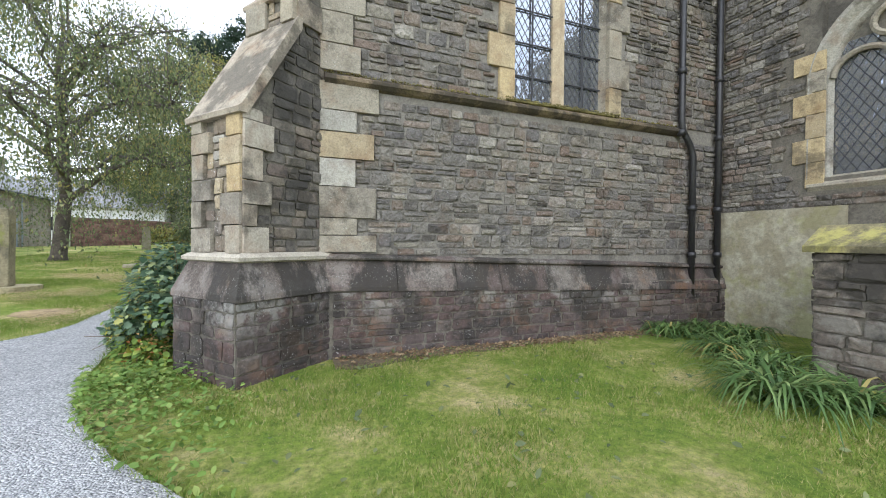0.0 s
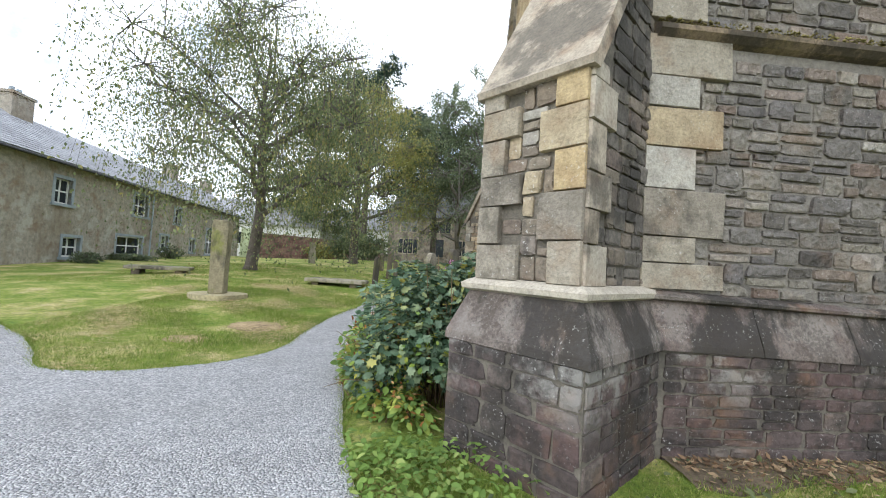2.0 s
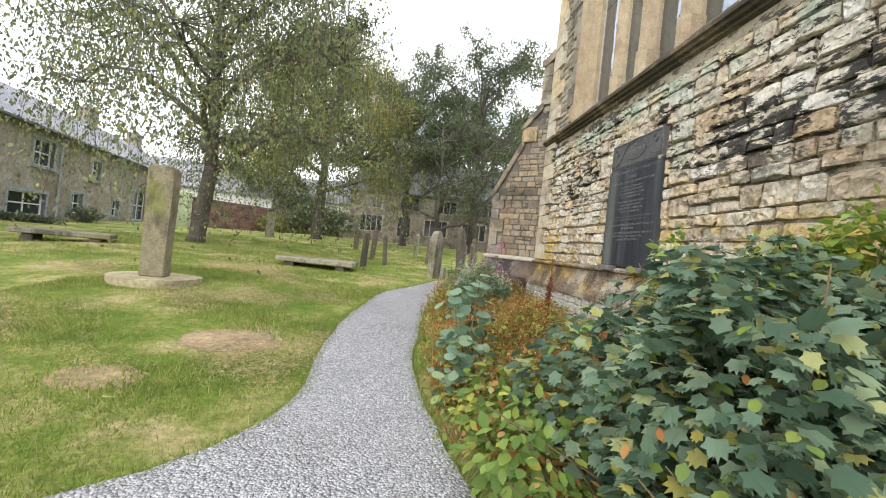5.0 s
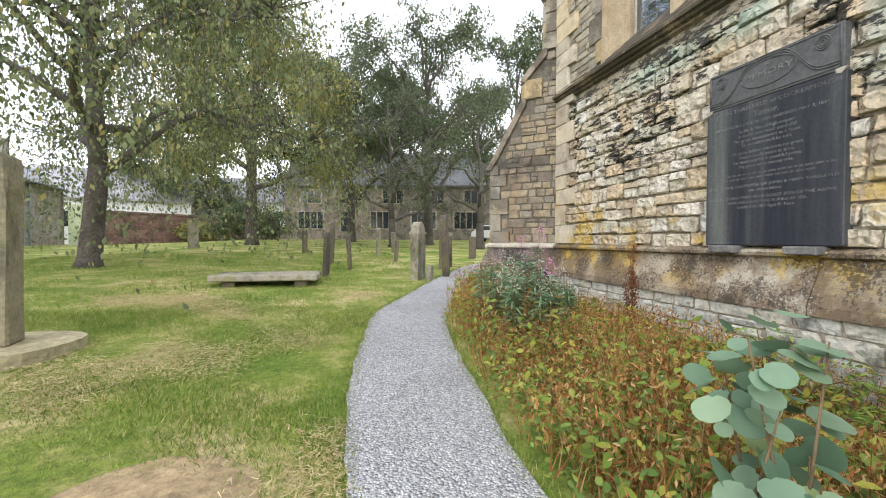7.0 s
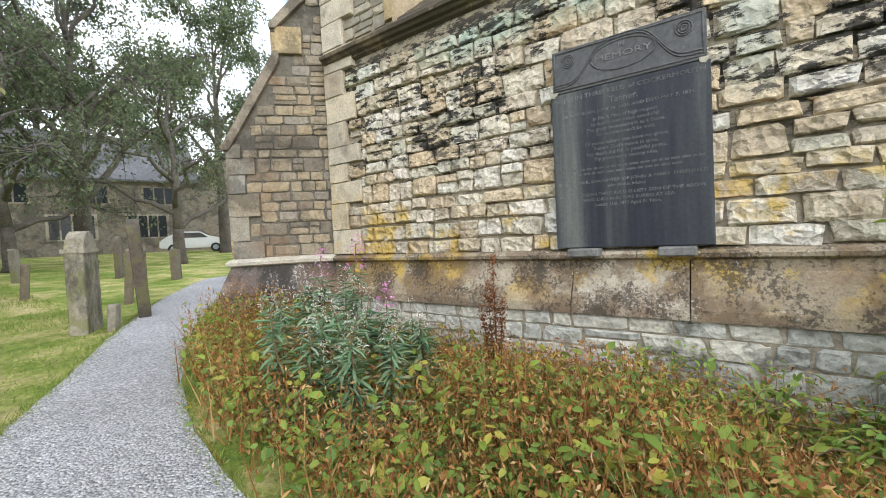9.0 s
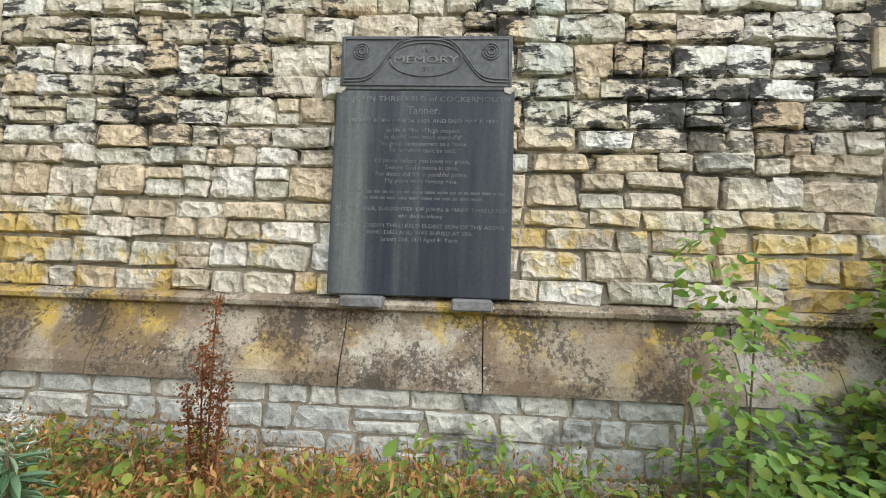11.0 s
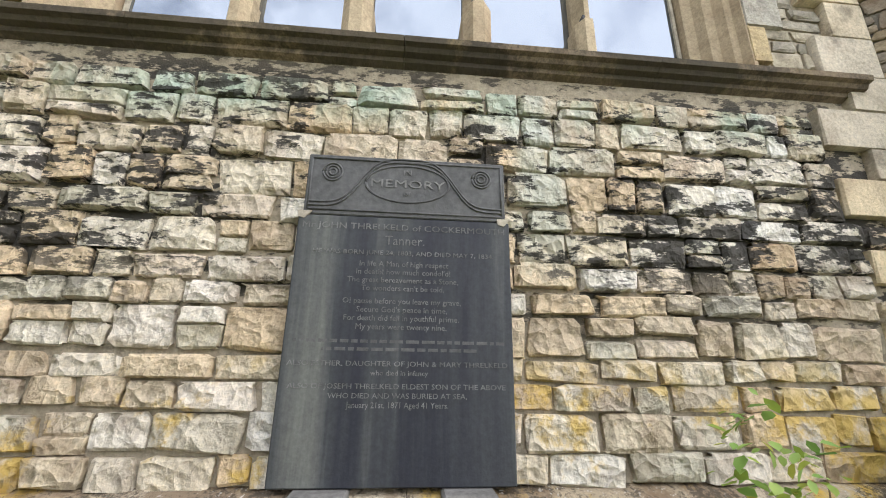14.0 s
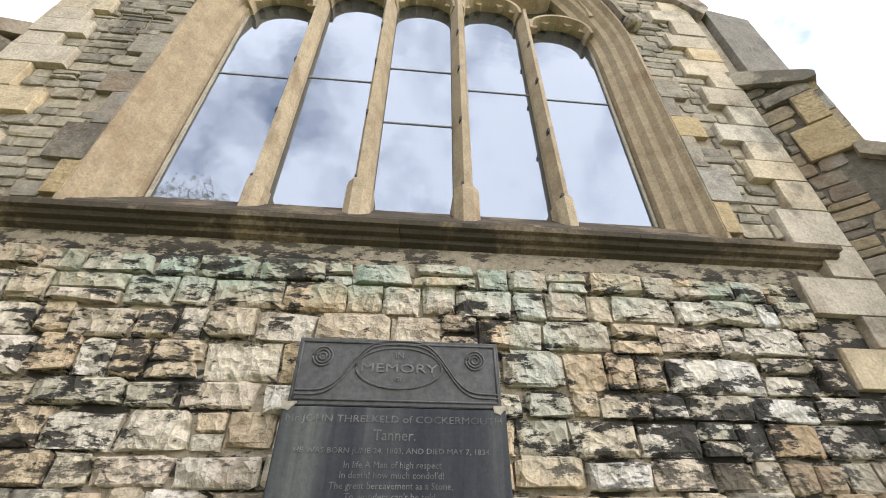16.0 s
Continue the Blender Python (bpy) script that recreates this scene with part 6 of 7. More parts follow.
# ---- flower bed along the gable wall ----
M_WDEAD = leaf_mat("dead_weeds", [(0, (0.19, 0.075, 0.028)), (0.4, (0.35, 0.155, 0.05)), (0.72, (0.46, 0.25, 0.085)), (1, (0.56, 0.41, 0.21))], 0.3, 0.9)
M_WGREEN = leaf_mat("weed_leaves", [(0, (0.11, 0.19, 0.045)), (0.5, (0.2, 0.3, 0.07)), (0.85, (0.32, 0.4, 0.09)), (1, (0.5, 0.45, 0.09))])
M_BUSH = leaf_mat("blue_green_mallow_leaves", [(0, (0.06, 0.11, 0.065)), (0.4, (0.125, 0.2, 0.125)), (0.75, (0.21, 0.29, 0.19)), (0.92, (0.3, 0.37, 0.2)), (1, (0.48, 0.42, 0.1))], 0.3, 0.42)
M_LIME = leaf_mat("lime_green_leaves", [(0, (0.18, 0.28, 0.05)), (0.6, (0.3, 0.4, 0.075)), (1, (0.48, 0.43, 0.08))], 0.45)
M_FIREW = leaf_mat("willowherb_leaves", [(0, (0.13, 0.24, 0.12)), (0.6, (0.23, 0.35, 0.2)), (0.85, (0.33, 0.42, 0.27)), (1, (0.46, 0.48, 0.36))])
M_PINK = leaf_mat("pink_petals", [(0, (0.5, 0.16, 0.42)), (1, (0.7, 0.35, 0.6))])
M_FLUFF = leaf_mat("seed_fluff", [(0, (0.6, 0.58, 0.54)), (1, (0.75, 0.73, 0.68))])
M_DOCK = leaf_mat("rust_brown_seeds", [(0, (0.12, 0.04, 0.02)), (0.6, (0.22, 0.08, 0.03)), (1, (0.33, 0.15, 0.05))])
M_STRAP = leaf_mat("strap_leaves", [(0, (0.05, 0.1, 0.03)), (0.6, (0.12, 0.2, 0.06)), (0.93, (0.24, 0.32, 0.12)), (1, (0.5, 0.3, 0.1))], 0.25, 0.45)
gb = np.random.default_rng(21)
MALLOW = np.array([(0, 0, 0), (0.3, -0.05, 0.03), (0.34, 0.22, 0.05), (0.5, 0.42, 0.0), (0.3, 0.55, 0.05), (0.26, 0.86, 0.0), (0.08, 0.74, 0.04), (0, 1.0, -0.06),
                   (-0.08, 0.74, 0.04), (-0.26, 0.86, 0.0), (-0.3, 0.55, 0.05), (-0.5, 0.42, 0.0), (-0.34, 0.22, 0.05), (-0.3, -0.05, 0.03)])
MALLOW_F = [(0, 1, 2, 3), (0, 3, 4, 5), (0, 5, 6, 7), (0, 7, 8, 9), (0, 9, 10, 11), (0, 11, 12, 13)]

ROUND = np.array([(0, 0.08, 0)] + [(0.55 * math.sin(a), 0.5 - 0.5 * math.cos(a), 0.07 * math.sin(a) ** 2 * (1 - 0.4 * math.cos(3 * a))) for a in [0.25 + i * 0.578 for i in range(11)]])
ROUND_F = [(0, i, i + 1, i + 2) for i in (1, 3, 5, 7, 9)]


def bed_points(count, lo=(-2.95, 7.3), hi=(-0.45, 14.2)):
    xs, ys = gb.uniform(lo[0], hi[0], count), gb.uniform(lo[1], hi[1], count)
    edge = np.interp(ys, [5.0, 7.2, 8.8, 10.1, 11.7, 13.2, 14.7], [-2.3, -2.75, -2.9, -2.75, -2.6, -2.2, -1.5])
    ok = (xs > edge + gb.normal(0, 0.09, count)) & ~in_path(xs + 0.08, ys)
    return xs[ok], ys[ok]


def tall(xs, ys):
    return 0.5 + 0.28 * np.sin(xs * 2.7 + 1.3 * np.sin(ys * 1.7)) + 0.22 * np.sin(ys * 2.9 + 2 * np.cos(xs * 2.1))


def stems(name, count, h, width, material, label):
    xs, ys = bed_points(count)
    c = len(xs)
    hh = h * (0.5 + 0.7 * tall(xs, ys)) * gb.uniform(0.5, 1.15, c)
    out = gb.normal(0, 0.33, (c, 3))
    out[:, 2] = 1
    obj(name, leaf_cloud(name, np.stack([xs, ys, ground_zs(xs, ys) - 0.01], 1), out, gb.normal(0, 1, (c, 3)), hh, width, material, BLADE, BLADE_F), None, label, "weeds", kind="stuff")


def scatter(name, count, h0, h1, size, wide, material, label, shape=LEAF6, faces=LEAF6_F, wild=0.6):
    xs, ys = bed_points(count)
    c = len(xs)
    z = ground_zs(xs, ys) + (h0 + (h1 - h0) * gb.random(c)) * (0.45 + 0.75 * tall(xs, ys))
    out = gb.normal(0, 1, (c, 3)) * np.array([1, 1, wild])
    up = gb.normal(0, 0.5, (c, 3)) + np.array([0, 0, 1])
    obj(name, leaf_cloud(name, np.stack([xs, ys, z], 1), out, up, gb.uniform(0.5, 1.3, c) * size, wide, material, shape, faces), None, label, "weeds", kind="stuff")


stems("dead_stalks", 7500, 0.62, 0.022, M_WDEAD, "brown dead weed stalks in the flower bed")
scatter("dead_weed_leaves", 52000, 0.1, 0.6, 0.042, 0.55, M_WDEAD, "rust-brown withered weed leaves in the bed", LEAF4, LEAF4_F, 1.2)
scatter("weed_leaves", 14000, 0.05, 0.45, 0.06, 1.0, M_WGREEN, "green and yellowing low weed leaves in the bed")
scatter("fresh_leaves", 3600, 0.12, 0.56, 0.08, 0.9, M_LIME, "fresh lime-green leaves between dead weeds")
scatter("small_weeds", 9000, 0.02, 0.25, 0.05, 0.7, M_WGREEN, "small mixed green weeds at the bed's edge", LEAF4, LEAF4_F, 1.0)


def leafy(name, x, y, label, category, lobes, stalks, leaf, material, seed, count, wide=1.1, extra=(), shape=LEAF6, faces=LEAF6_F):
    """A bushy plant: bent stalks and large leaves over uneven lobes (x, y, z, radius, flattening)."""
    g = np.random.default_rng(seed)
    z0 = ground_z(x, y)
    t = thing(name, (x, y, z0), label, category)
    lv, lf = [], []
    for k in range(stalks):
        lx, ly, lz, lr, lk = lobes[k % len(lobes)]
        e = Vector((lx, ly, lz)) + Vector((g.normal(), g.normal(), g.normal() * lk)) * lr * 0.6
        s = Vector((e.x * 0.35 + g.normal() * 0.08, e.y * 0.35 + g.normal() * 0.08, -0.03))
        tube_lists(lv, lf, [s, s.lerp(e, 0.4) + Vector((0, 0, 0.15)), e], [0.008, 0.006, 0.003], 5)
    obj("stalk_tangle", mesh("stalk_tangle", lv, lf, M_TWIG2, True), t, kind="stuff")
    vol = np.array([l[3] ** 2 for l in lobes])
    which = g.choice(len(lobes), count, p=vol / vol.sum())
    L = np.array([l for l in lobes])
    u = g.normal(0, 1, (count, 3))
    u /= np.linalg.norm(u, axis=1, keepdims=True)
    r = g.random((count, 1)) ** 0.33
    pos = L[which, :3] + u * r * L[which, 3:4] * np.concatenate([np.ones((count, 2)), L[which, 4:5]], 1)
    pos += 0.06 * np.sin(pos[:, [1, 2, 0]] * 9)
    pos[:, 2] = np.maximum(pos[:, 2], 0.03)
    out = u * np.array([1, 1, 0.3]) + g.normal(0, 0.45, (count, 3)) + np.array([0, 0, -0.35])
    up = u * 0.6 + g.normal(0, 0.3, (count, 3)) + np.array([0, 0, 1])
    obj("foliage", leaf_cloud("foliage", pos, out, up, g.uniform(0.5, 1.25, count) * leaf, wide, material, shape, faces), t)
    for mt, cnt, lo_z, hi_z, sz in extra:
        sel = np.where((pos[:, 2] > lo_z) & (pos[:, 2] < hi_z))[0]
        if len(sel):
            sel = g.choice(sel, cnt)
            obj("pale_foliage", leaf_cloud("pale_foliage", pos[sel] + g.normal(0, 0.05, (cnt, 3)), out[sel] + g.normal(0, 0.3, (cnt, 3)), up[sel], g.uniform(0.6, 1.2, cnt) * sz, wide, mt), t, "yellowing leaves among the green")
    return t


M_IVY = leaf_mat("fresh_green_leaves", [(0, (0.18, 0.32, 0.08)), (0.5, (0.28, 0.44, 0.12)), (0.85, (0.38, 0.52, 0.16)), (1, (0.5, 0.48, 0.12))], 0.45)
M_MALP = leaf_mat("pale_mallow_leaves", [(0, (0.12, 0.21, 0.13)), (0.6, (0.2, 0.3, 0.2)), (0.9, (0.28, 0.38, 0.24)), (1, (0.36, 0.44, 0.16))], 0.3, 0.5)
M_TWIG2 = plain("weed_stalks", (0.16, 0.11, 0.06), 0.9, 0.4, 20, bump_d=0)
leafy("mallow_bush", -1.55, 6.35, "large bush of lobed blue-green leaves beside the buttress", "bush",
      [(-0.35, -0.3, 0.75, 0.5, 1.0), (0.15, -0.15, 0.85, 0.55, 0.95), (0.5, 0.25, 0.95, 0.48, 1.0), (-0.55, 0.35, 0.65, 0.45, 0.95), (0.0, 0.45, 1.0, 0.48, 0.95), (-0.6, -0.45, 0.4, 0.36, 0.9), (0.3, -0.5, 0.5, 0.42, 0.95), (-0.25, 0.05, 1.2, 0.34, 0.8), (0.25, 0.2, 1.32, 0.28, 0.8), (-0.1, -0.55, 0.75, 0.3, 0.9), (0.55, -0.1, 1.15, 0.26, 0.9)],
      90, 0.085, M_BUSH, 51, 8200, 1.0, ((M_LIME, 420, 0.0, 0.7, 0.065), (M_WGREEN, 700, 0.0, 1.0, 0.07), (M_LIME, 160, 1.0, 1.8, 0.06), (M_WDEAD, 260, 0.0, 1.3, 0.05)), MALLOW, MALLOW_F)
leafy("climbing_vine", -0.75, 6.75, "tuft of lime-green climbing leaves above the bush", "vine",
      [(-0.1, 0.15, 1.5, 0.28, 0.7), (0.12, -0.1, 1.62, 0.26, 0.8), (-0.05, 0.1, 1.1, 0.3, 1.2), (0.2, 0.2, 1.35, 0.25, 1.0), (0.1, 0.3, 0.6, 0.35, 1.2)], 20, 0.075, M_LIME, 52, 1300, 1.1, ((M_IVY, 320, 0.6, 1.9, 0.08),))
leafy("low_weeds", -2.05, 5.75, "low yellow-green weeds below the bush by the path", "weeds",
      [(0, 0, 0.16, 0.3, 0.6), (-0.25, 0.4, 0.2, 0.32, 0.7), (-0.45, 0.95, 0.3, 0.36, 0.8), (-0.45, 1.5, 0.35, 0.36, 0.8), (0.25, -0.3, 0.12, 0.25, 0.5)], 16, 0.085, M_WGREEN, 53, 1500, 1.0, ((M_WDEAD, 400, 0, 0.7, 0.06),))
leafy("mallow_stalk", -2.72, 7.95, "single tall stalk of large pale mallow leaves", "plant",
      [(0, 0, 0.95, 0.17, 0.9), (0.03, 0.05, 0.7, 0.2, 0.9), (0.05, -0.05, 0.45, 0.24, 0.9), (0.1, 0, 0.2, 0.25, 0.7)], 9, 0.1, M_MALP, 54, 170, 1.0, (), ROUND, ROUND_F)
leafy("rose_shoot", -0.78, 8.17, "tall leafy green shoot against the wall", "plant",
      [(0, 0.02, 1.62, 0.14, 1.1), (0.02, -0.05, 1.35, 0.2, 1.0), (0, -0.08, 1.05, 0.22, 1.0), (-0.02, -0.15, 0.7, 0.3, 0.9), (0.0, -0.35, 0.45, 0.4, 0.8), (0.0, 0.1, 0.35, 0.35, 0.8)], 6, 0.075, M_IVY, 55, 700, 0.95, ((M_LIME, 220, 0.2, 1.8, 0.08),))
leafy("ivy_tangle", -0.6, 7.15, "tangle of dark ivy and yellow leaves by the buttress", "plant",
      [(0, -0.1, 1.3, 0.12, 2.2), (0.0, 0.0, 0.72, 0.26, 0.9), (-0.05, 0.15, 0.5, 0.36, 0.9), (-0.1, 0.55, 0.38, 0.34, 0.8), (-0.15, -0.3, 0.4, 0.4, 0.9), (-0.15, 0.95, 0.28, 0.26, 0.8)], 8, 0.07, M_IVY, 56, 1300, 1.1, ((M_LIME, 330, 0.1, 1.8, 0.08),))
leafy("leafy_weed", -0.85, 9.35, "patch of bright green nettle leaves in the bed", "weeds",
      [(0, 0, 0.42, 0.24, 0.9), (0.05, 0.35, 0.36, 0.22, 0.9), (0, -0.4, 0.34, 0.24, 0.9), (-0.1, -0.9, 0.28, 0.22, 0.9), (-0.3, 0.1, 0.3, 0.3, 0.8)], 14, 0.07, M_LIME, 57, 620, 0.55, ((M_IVY, 300, 0.1, 0.8, 0.07),))


def spire(x, y, h, label, flower, seed, leaf_n=90):
    """Willowherb: upright stem, whorled narrow leaves and a loose head of blossom or fluff."""
    g = np.random.default_rng(seed)
    z0 = ground_z(x, y)
    t = thing("willowherb", (x, y, z0), label, "wildflower", "willowherb stems in the bed")
    bm = bmesh.new()
    lean = Vector((g.normal() * 0.1, g.normal() * 0.1, h))
    tube(bm, [(0, 0, -0.03), tuple(lean * 0.5), tuple(lean)], [0.009, 0.007, 0.003], 5)
    part("stem", bm, M_TWIG2, t, smooth=True)
    s = g.uniform(0.12, 0.86, leaf_n)
    a = np.arange(leaf_n) * 2.4
    pos = np.stack([lean.x * s, lean.y * s, h * s], 1)
    out = np.stack([np.cos(a), np.sin(a), 0.35 - 0.9 * g.random(leaf_n)], 1)
    obj("foliage", leaf_cloud("foliage", pos, out, np.tile([0, 0, 1.0], (leaf_n, 1)) + g.normal(0, 0.3, (leaf_n, 3)), g.uniform(0.09, 0.2, leaf_n) * (1.15 - 0.5 * s), 0.26, M_FIREW), t)
    c = 70 if flower is M_PINK else 75
    s = g.uniform(0.82, 1.06, c)
    r = 0.07 * (1.1 - s) / 0.25 + 0.015
    a = g.uniform(0, 6.28, c)
    pos = np.stack([lean.x * s + r * np.cos(a), lean.y * s + r * np.sin(a), h * s], 1)
    obj("blossom", leaf_cloud("blossom", pos, g.normal(0, 1, (c, 3)), g.normal(0, 1, (c, 3)), g.uniform(0.015, 0.032, c), 1.3 if flower is M_PINK else 0.4, flower, LEAF4, LEAF4_F), t, "pink blossom head" if flower is M_PINK else "white seed fluff")


k = 0
for x, y, h, f in ((-0.95, 13.75, 1.55, M_PINK), (-1.2, 13.4, 1.2, M_FLUFF), (-0.85, 12.9, 1.0, M_PINK), (-1.5, 13.55, 1.15, M_FLUFF), (-1.35, 13.1, 0.95, M_FLUFF), (-0.75, 12.55, 0.85, M_FLUFF), (-1.0, 12.75, 0.8, M_FLUFF), (-1.7, 13.2, 1.0, M_FLUFF),
                   (-1.55, 12.85, 0.9, M_FLUFF), (-1.15, 12.5, 0.75, M_FLUFF), (-1.8, 13.7, 1.0, M_FLUFF), (-1.3, 14.1, 1.25, M_FLUFF), (-0.9, 13.2, 1.05, M_FLUFF), (-1.6, 14.2, 1.1, M_FLUFF), (-2.0, 12.9, 0.75, M_FLUFF), (-1.25, 12.9, 1.0, M_FLUFF), (-1.75, 12.4, 0.8, M_FLUFF), (-1.45, 12.2, 0.7, M_FLUFF), (-1.9, 12.7, 0.9, M_FLUFF), (-1.0, 12.2, 0.7, M_FLUFF), (-2.0, 13.3, 1.0, M_FLUFF), (-1.1, 13.9, 1.4, M_PINK), (-1.45, 13.8, 1.2, M_FLUFF), (-1.7, 12.1, 0.6, M_FLUFF), (-0.8, 12.3, 0.75, M_FLUFF)):
    k += 1
    spire(-1.85 + (x + 1.35) * 0.7, 11.45 + (y - 13.1) * 0.55, 0.32 + h * 0.62, "willowherb with pink blossom at the edge of the bed" if f is M_PINK else "willowherb gone to white seed fluff", f, 300 + k, 120)

dk = thing("dock_spike", (-0.9, 10.7, ground_z(-0.9, 10.7)), "rust-brown dock spike gone to seed against the wall", "weed")
for q, (dx, dy, hh) in enumerate(((0, 0, 1.22), (0.05, 0.09, 0.95), (-0.05, -0.1, 0.85), (0.02, 0.14, 0.75))):
    bm = bmesh.new()
    tube(bm, [(dx * 0.2, dy * 0.2, -0.03), (dx, dy, hh)], [0.007, 0.003], 5)
    st = part("stem", bm, M_DOCK, dk)
    c = 420
    s = gb.random(c) ** 0.8
    pos = np.stack([dx * (0.3 + 0.7 * s), dy * (0.3 + 0.7 * s), hh * (0.3 + 0.7 * s)], 1) + gb.normal(0, 0.02, (c, 3))
    obj("seed_head", leaf_cloud("seed_head", pos, gb.normal(0, 1, (c, 3)), gb.normal(0, 1, (c, 3)), gb.uniform(0.012, 0.028, c), 1.2, M_DOCK, LEAF4, LEAF4_F), st, kind="stuff")


# ---- strap-leaved clumps in the corner ----
def strap_clump(x, y, r, count, label, seed):
    g = random.Random(seed)
    z0 = ground_z(x, y)
    t = thing("lily_clump", (x, y, z0), label, "plant", "strap-leaved clumps in the corner")
    vs, fs = [], []
    for k in range(count):
        a, ln, w = g.uniform(0, 6.28), r * g.uniform(0.8, 1.5), g.uniform(0.011, 0.02)
        d, sd = Vector((math.cos(a), math.sin(a), 0)), Vector((-math.sin(a), math.cos(a), 0))
        o = Vector((g.gauss(0, 0.1), g.gauss(0, 0.1), -0.01))
        hgt, i = r * g.uniform(0.5, 1.0), len(vs)
        for s in range(6):
            q = s / 5
            c = o + d * ln * q + Vector((0, 0, hgt * (2.1 * q - 2.0 * q * q) + 0.01))
            ww = w * (1 - q) ** 0.6 + 0.001
            vs += [c - sd * ww, c + sd * ww]
        for s in range(5):
            fs.append((i + 2 * s, i + 2 * s + 1, i + 2 * s + 3, i + 2 * s + 2))
    obj("strap_leaves", mesh("strap_leaves", vs, fs, M_STRAP, True), t)


for i, (x, y, r, c, lab) in enumerate(((4.25, 2.85, 0.55, 150, "arching strap-leaved clump with some orange leaves"), (4.85, 3.35, 0.55, 130, "dense dark green strap-leaved clump"), (5.3, 4.1, 0.5, 120, "dense dark green strap-leaved clump"),
                                       (5.5, 5.35, 0.42, 100, "arching strap-leaved clump at the wall foot"), (6.1, 5.2, 0.45, 100, "dense dark green strap-leaved clump"), (4.75, 2.5, 0.5, 110, "arching strap-leaved clump with some orange leaves"), (6.2, 4.6, 0.5, 110, "dense dark green strap-leaved clump"))):
    strap_clump(x, y, r, c, lab, 80 + i)

# ---- terrace house ----
M_REND = stone_mat("stained_grey_render", [(0, (0.34, 0.31, 0.26)), (1, (0.34, 0.31, 0.26))], stain=0.45, stain_lo=0.5, stain_col=(0.2, 0.15, 0.1), stain_scale=0.5, grain=6, streak=True, brown=0.5, lichen=0.5, lichen_col=(0.5, 0.48, 0.43), lichen_z=(0, 3.2), bump_d=0.01)
M_SLATER = plain("weathered_roof_slates", (0.33, 0.33, 0.34), 0.7, 0.35, 5, bump_d=0.01)
M_TRIM = plain("grey_painted_surround", (0.3, 0.34, 0.37), 0.7, 0.2, 8)
M_WHITE = plain("white_paint", (0.75, 0.75, 0.73), 0.5, 0.1, 8, bump_d=0)
M_GLASSD = plain("dark_window_glass", (0.03, 0.035, 0.04), 0.08, 0.2, 2, bump_d=0, spec=0.6)
HU = Vector((-0.18, 0.984, 0)).normalized()
HN = Vector((HU.y, -HU.x, 0))
FH = Face((-18.9, 16.7, 0), HU, HN)
house = thing("terrace_house", (-18.9, 16.7, 0), "long grey rendered terrace house with slate roof", "house")
house.matrix_world = Matrix.Identity(4)


def slot(f, u0, u1, z0, z1, d0, d1):
    bm = bmesh.new()
    prism(bm, [(u0, z0), (u1, z0), (u1, z1), (u0, z1)], lambda p, q, e: tuple(f.at(p, q, e)), d0, d1)
    return bm


H0, H1, EAVE = -9.0, 26.0, 4.95
HOLES = [(2.5, 3.5, 3.15, 4.3), (8.3, 9.7, 3.25, 4.5), (3.2, 4.3, 0.72, 1.65), (7.0, 9.4, 0.88, 1.95), (11.4, 12.4, 1.17, 2.25), (13.0, 13.9, 3.2, 4.3), (18.4, 20.4, 1.1, 3.2), (15.6, 16.4, 1.2, 2.2), (-4.0, -3.0, 3.15, 4.3)]
us = sorted({H0, H1, *[h[0] for h in HOLES], *[h[1] for h in HOLES]})
bm = bmesh.new()
for a, c in zip(us, us[1:]):
    mid = (a + c) / 2
    cuts = sorted([(h[2], h[3]) for h in HOLES if h[0] < mid < h[1]])
    z = -0.3
    for z0, z1 in cuts + [(EAVE, EAVE)]:
        prism(bm, [(a, z), (c, z), (c, z0), (a, z0)], lambda p, q, e: tuple(FH.at(p, q, e)), 0, -0.45)
        z = z1
part("wall", bm, M_REND, house)
bm = bmesh.new()
prism(bm, [(0.25, EAVE - 0.02), (0.25, EAVE + 0.06), (-3.2, 7.4), (-6.6, EAVE + 0.06), (-6.6, EAVE - 0.02), (-3.2, 7.25)], lambda p, q, e: tuple(FH.at(e, q, p)), H0 - 0.1, H1 + 0.1)
roof = part("roof", bm, M_SLATER, house)
rl = Vector((3.45, 2.94)).normalized()
for k in range(17):
    s = k / 17
    bm = bmesh.new()
    o, zz = 0.27 - 3.45 * s, EAVE + 0.06 + 2.34 * s
    prism(bm, [(o, zz + 0.004), (o + 0.02, zz + 0.03), (o - 0.26, zz + 0.2), (o - 0.26, zz + 0.18)], lambda p, q, e: tuple(FH.at(e, q, p)), H0 - 0.1, H1 + 0.1)
    part("slate_course", bm, M_SLATER, roof)
for uc, w in ((4.1, 1.2), (18.5, 1.0), (25.4, 0.9)):
    bm = slot(FH, uc - w / 2, uc + w / 2, 6.6, 8.2, -2.8, -3.6)
    ch = part("chimney", bm, M_REND, house, "rough stone chimney stack")
    part("chimney_cap", slot(FH, uc - w / 2 - 0.06, uc + w / 2 + 0.06, 8.2, 8.32, -2.74, -3.66), M_REND, ch)
    for dx in (-0.2, 0.2):
        bm = bmesh.new()
        tube(bm, [FH.at(uc + dx, 8.31, -3.2), FH.at(uc + dx, 8.6, -3.2)], [0.12, 0.1], 10)
        part("chimney_pot", bm, M_TRIM, ch)
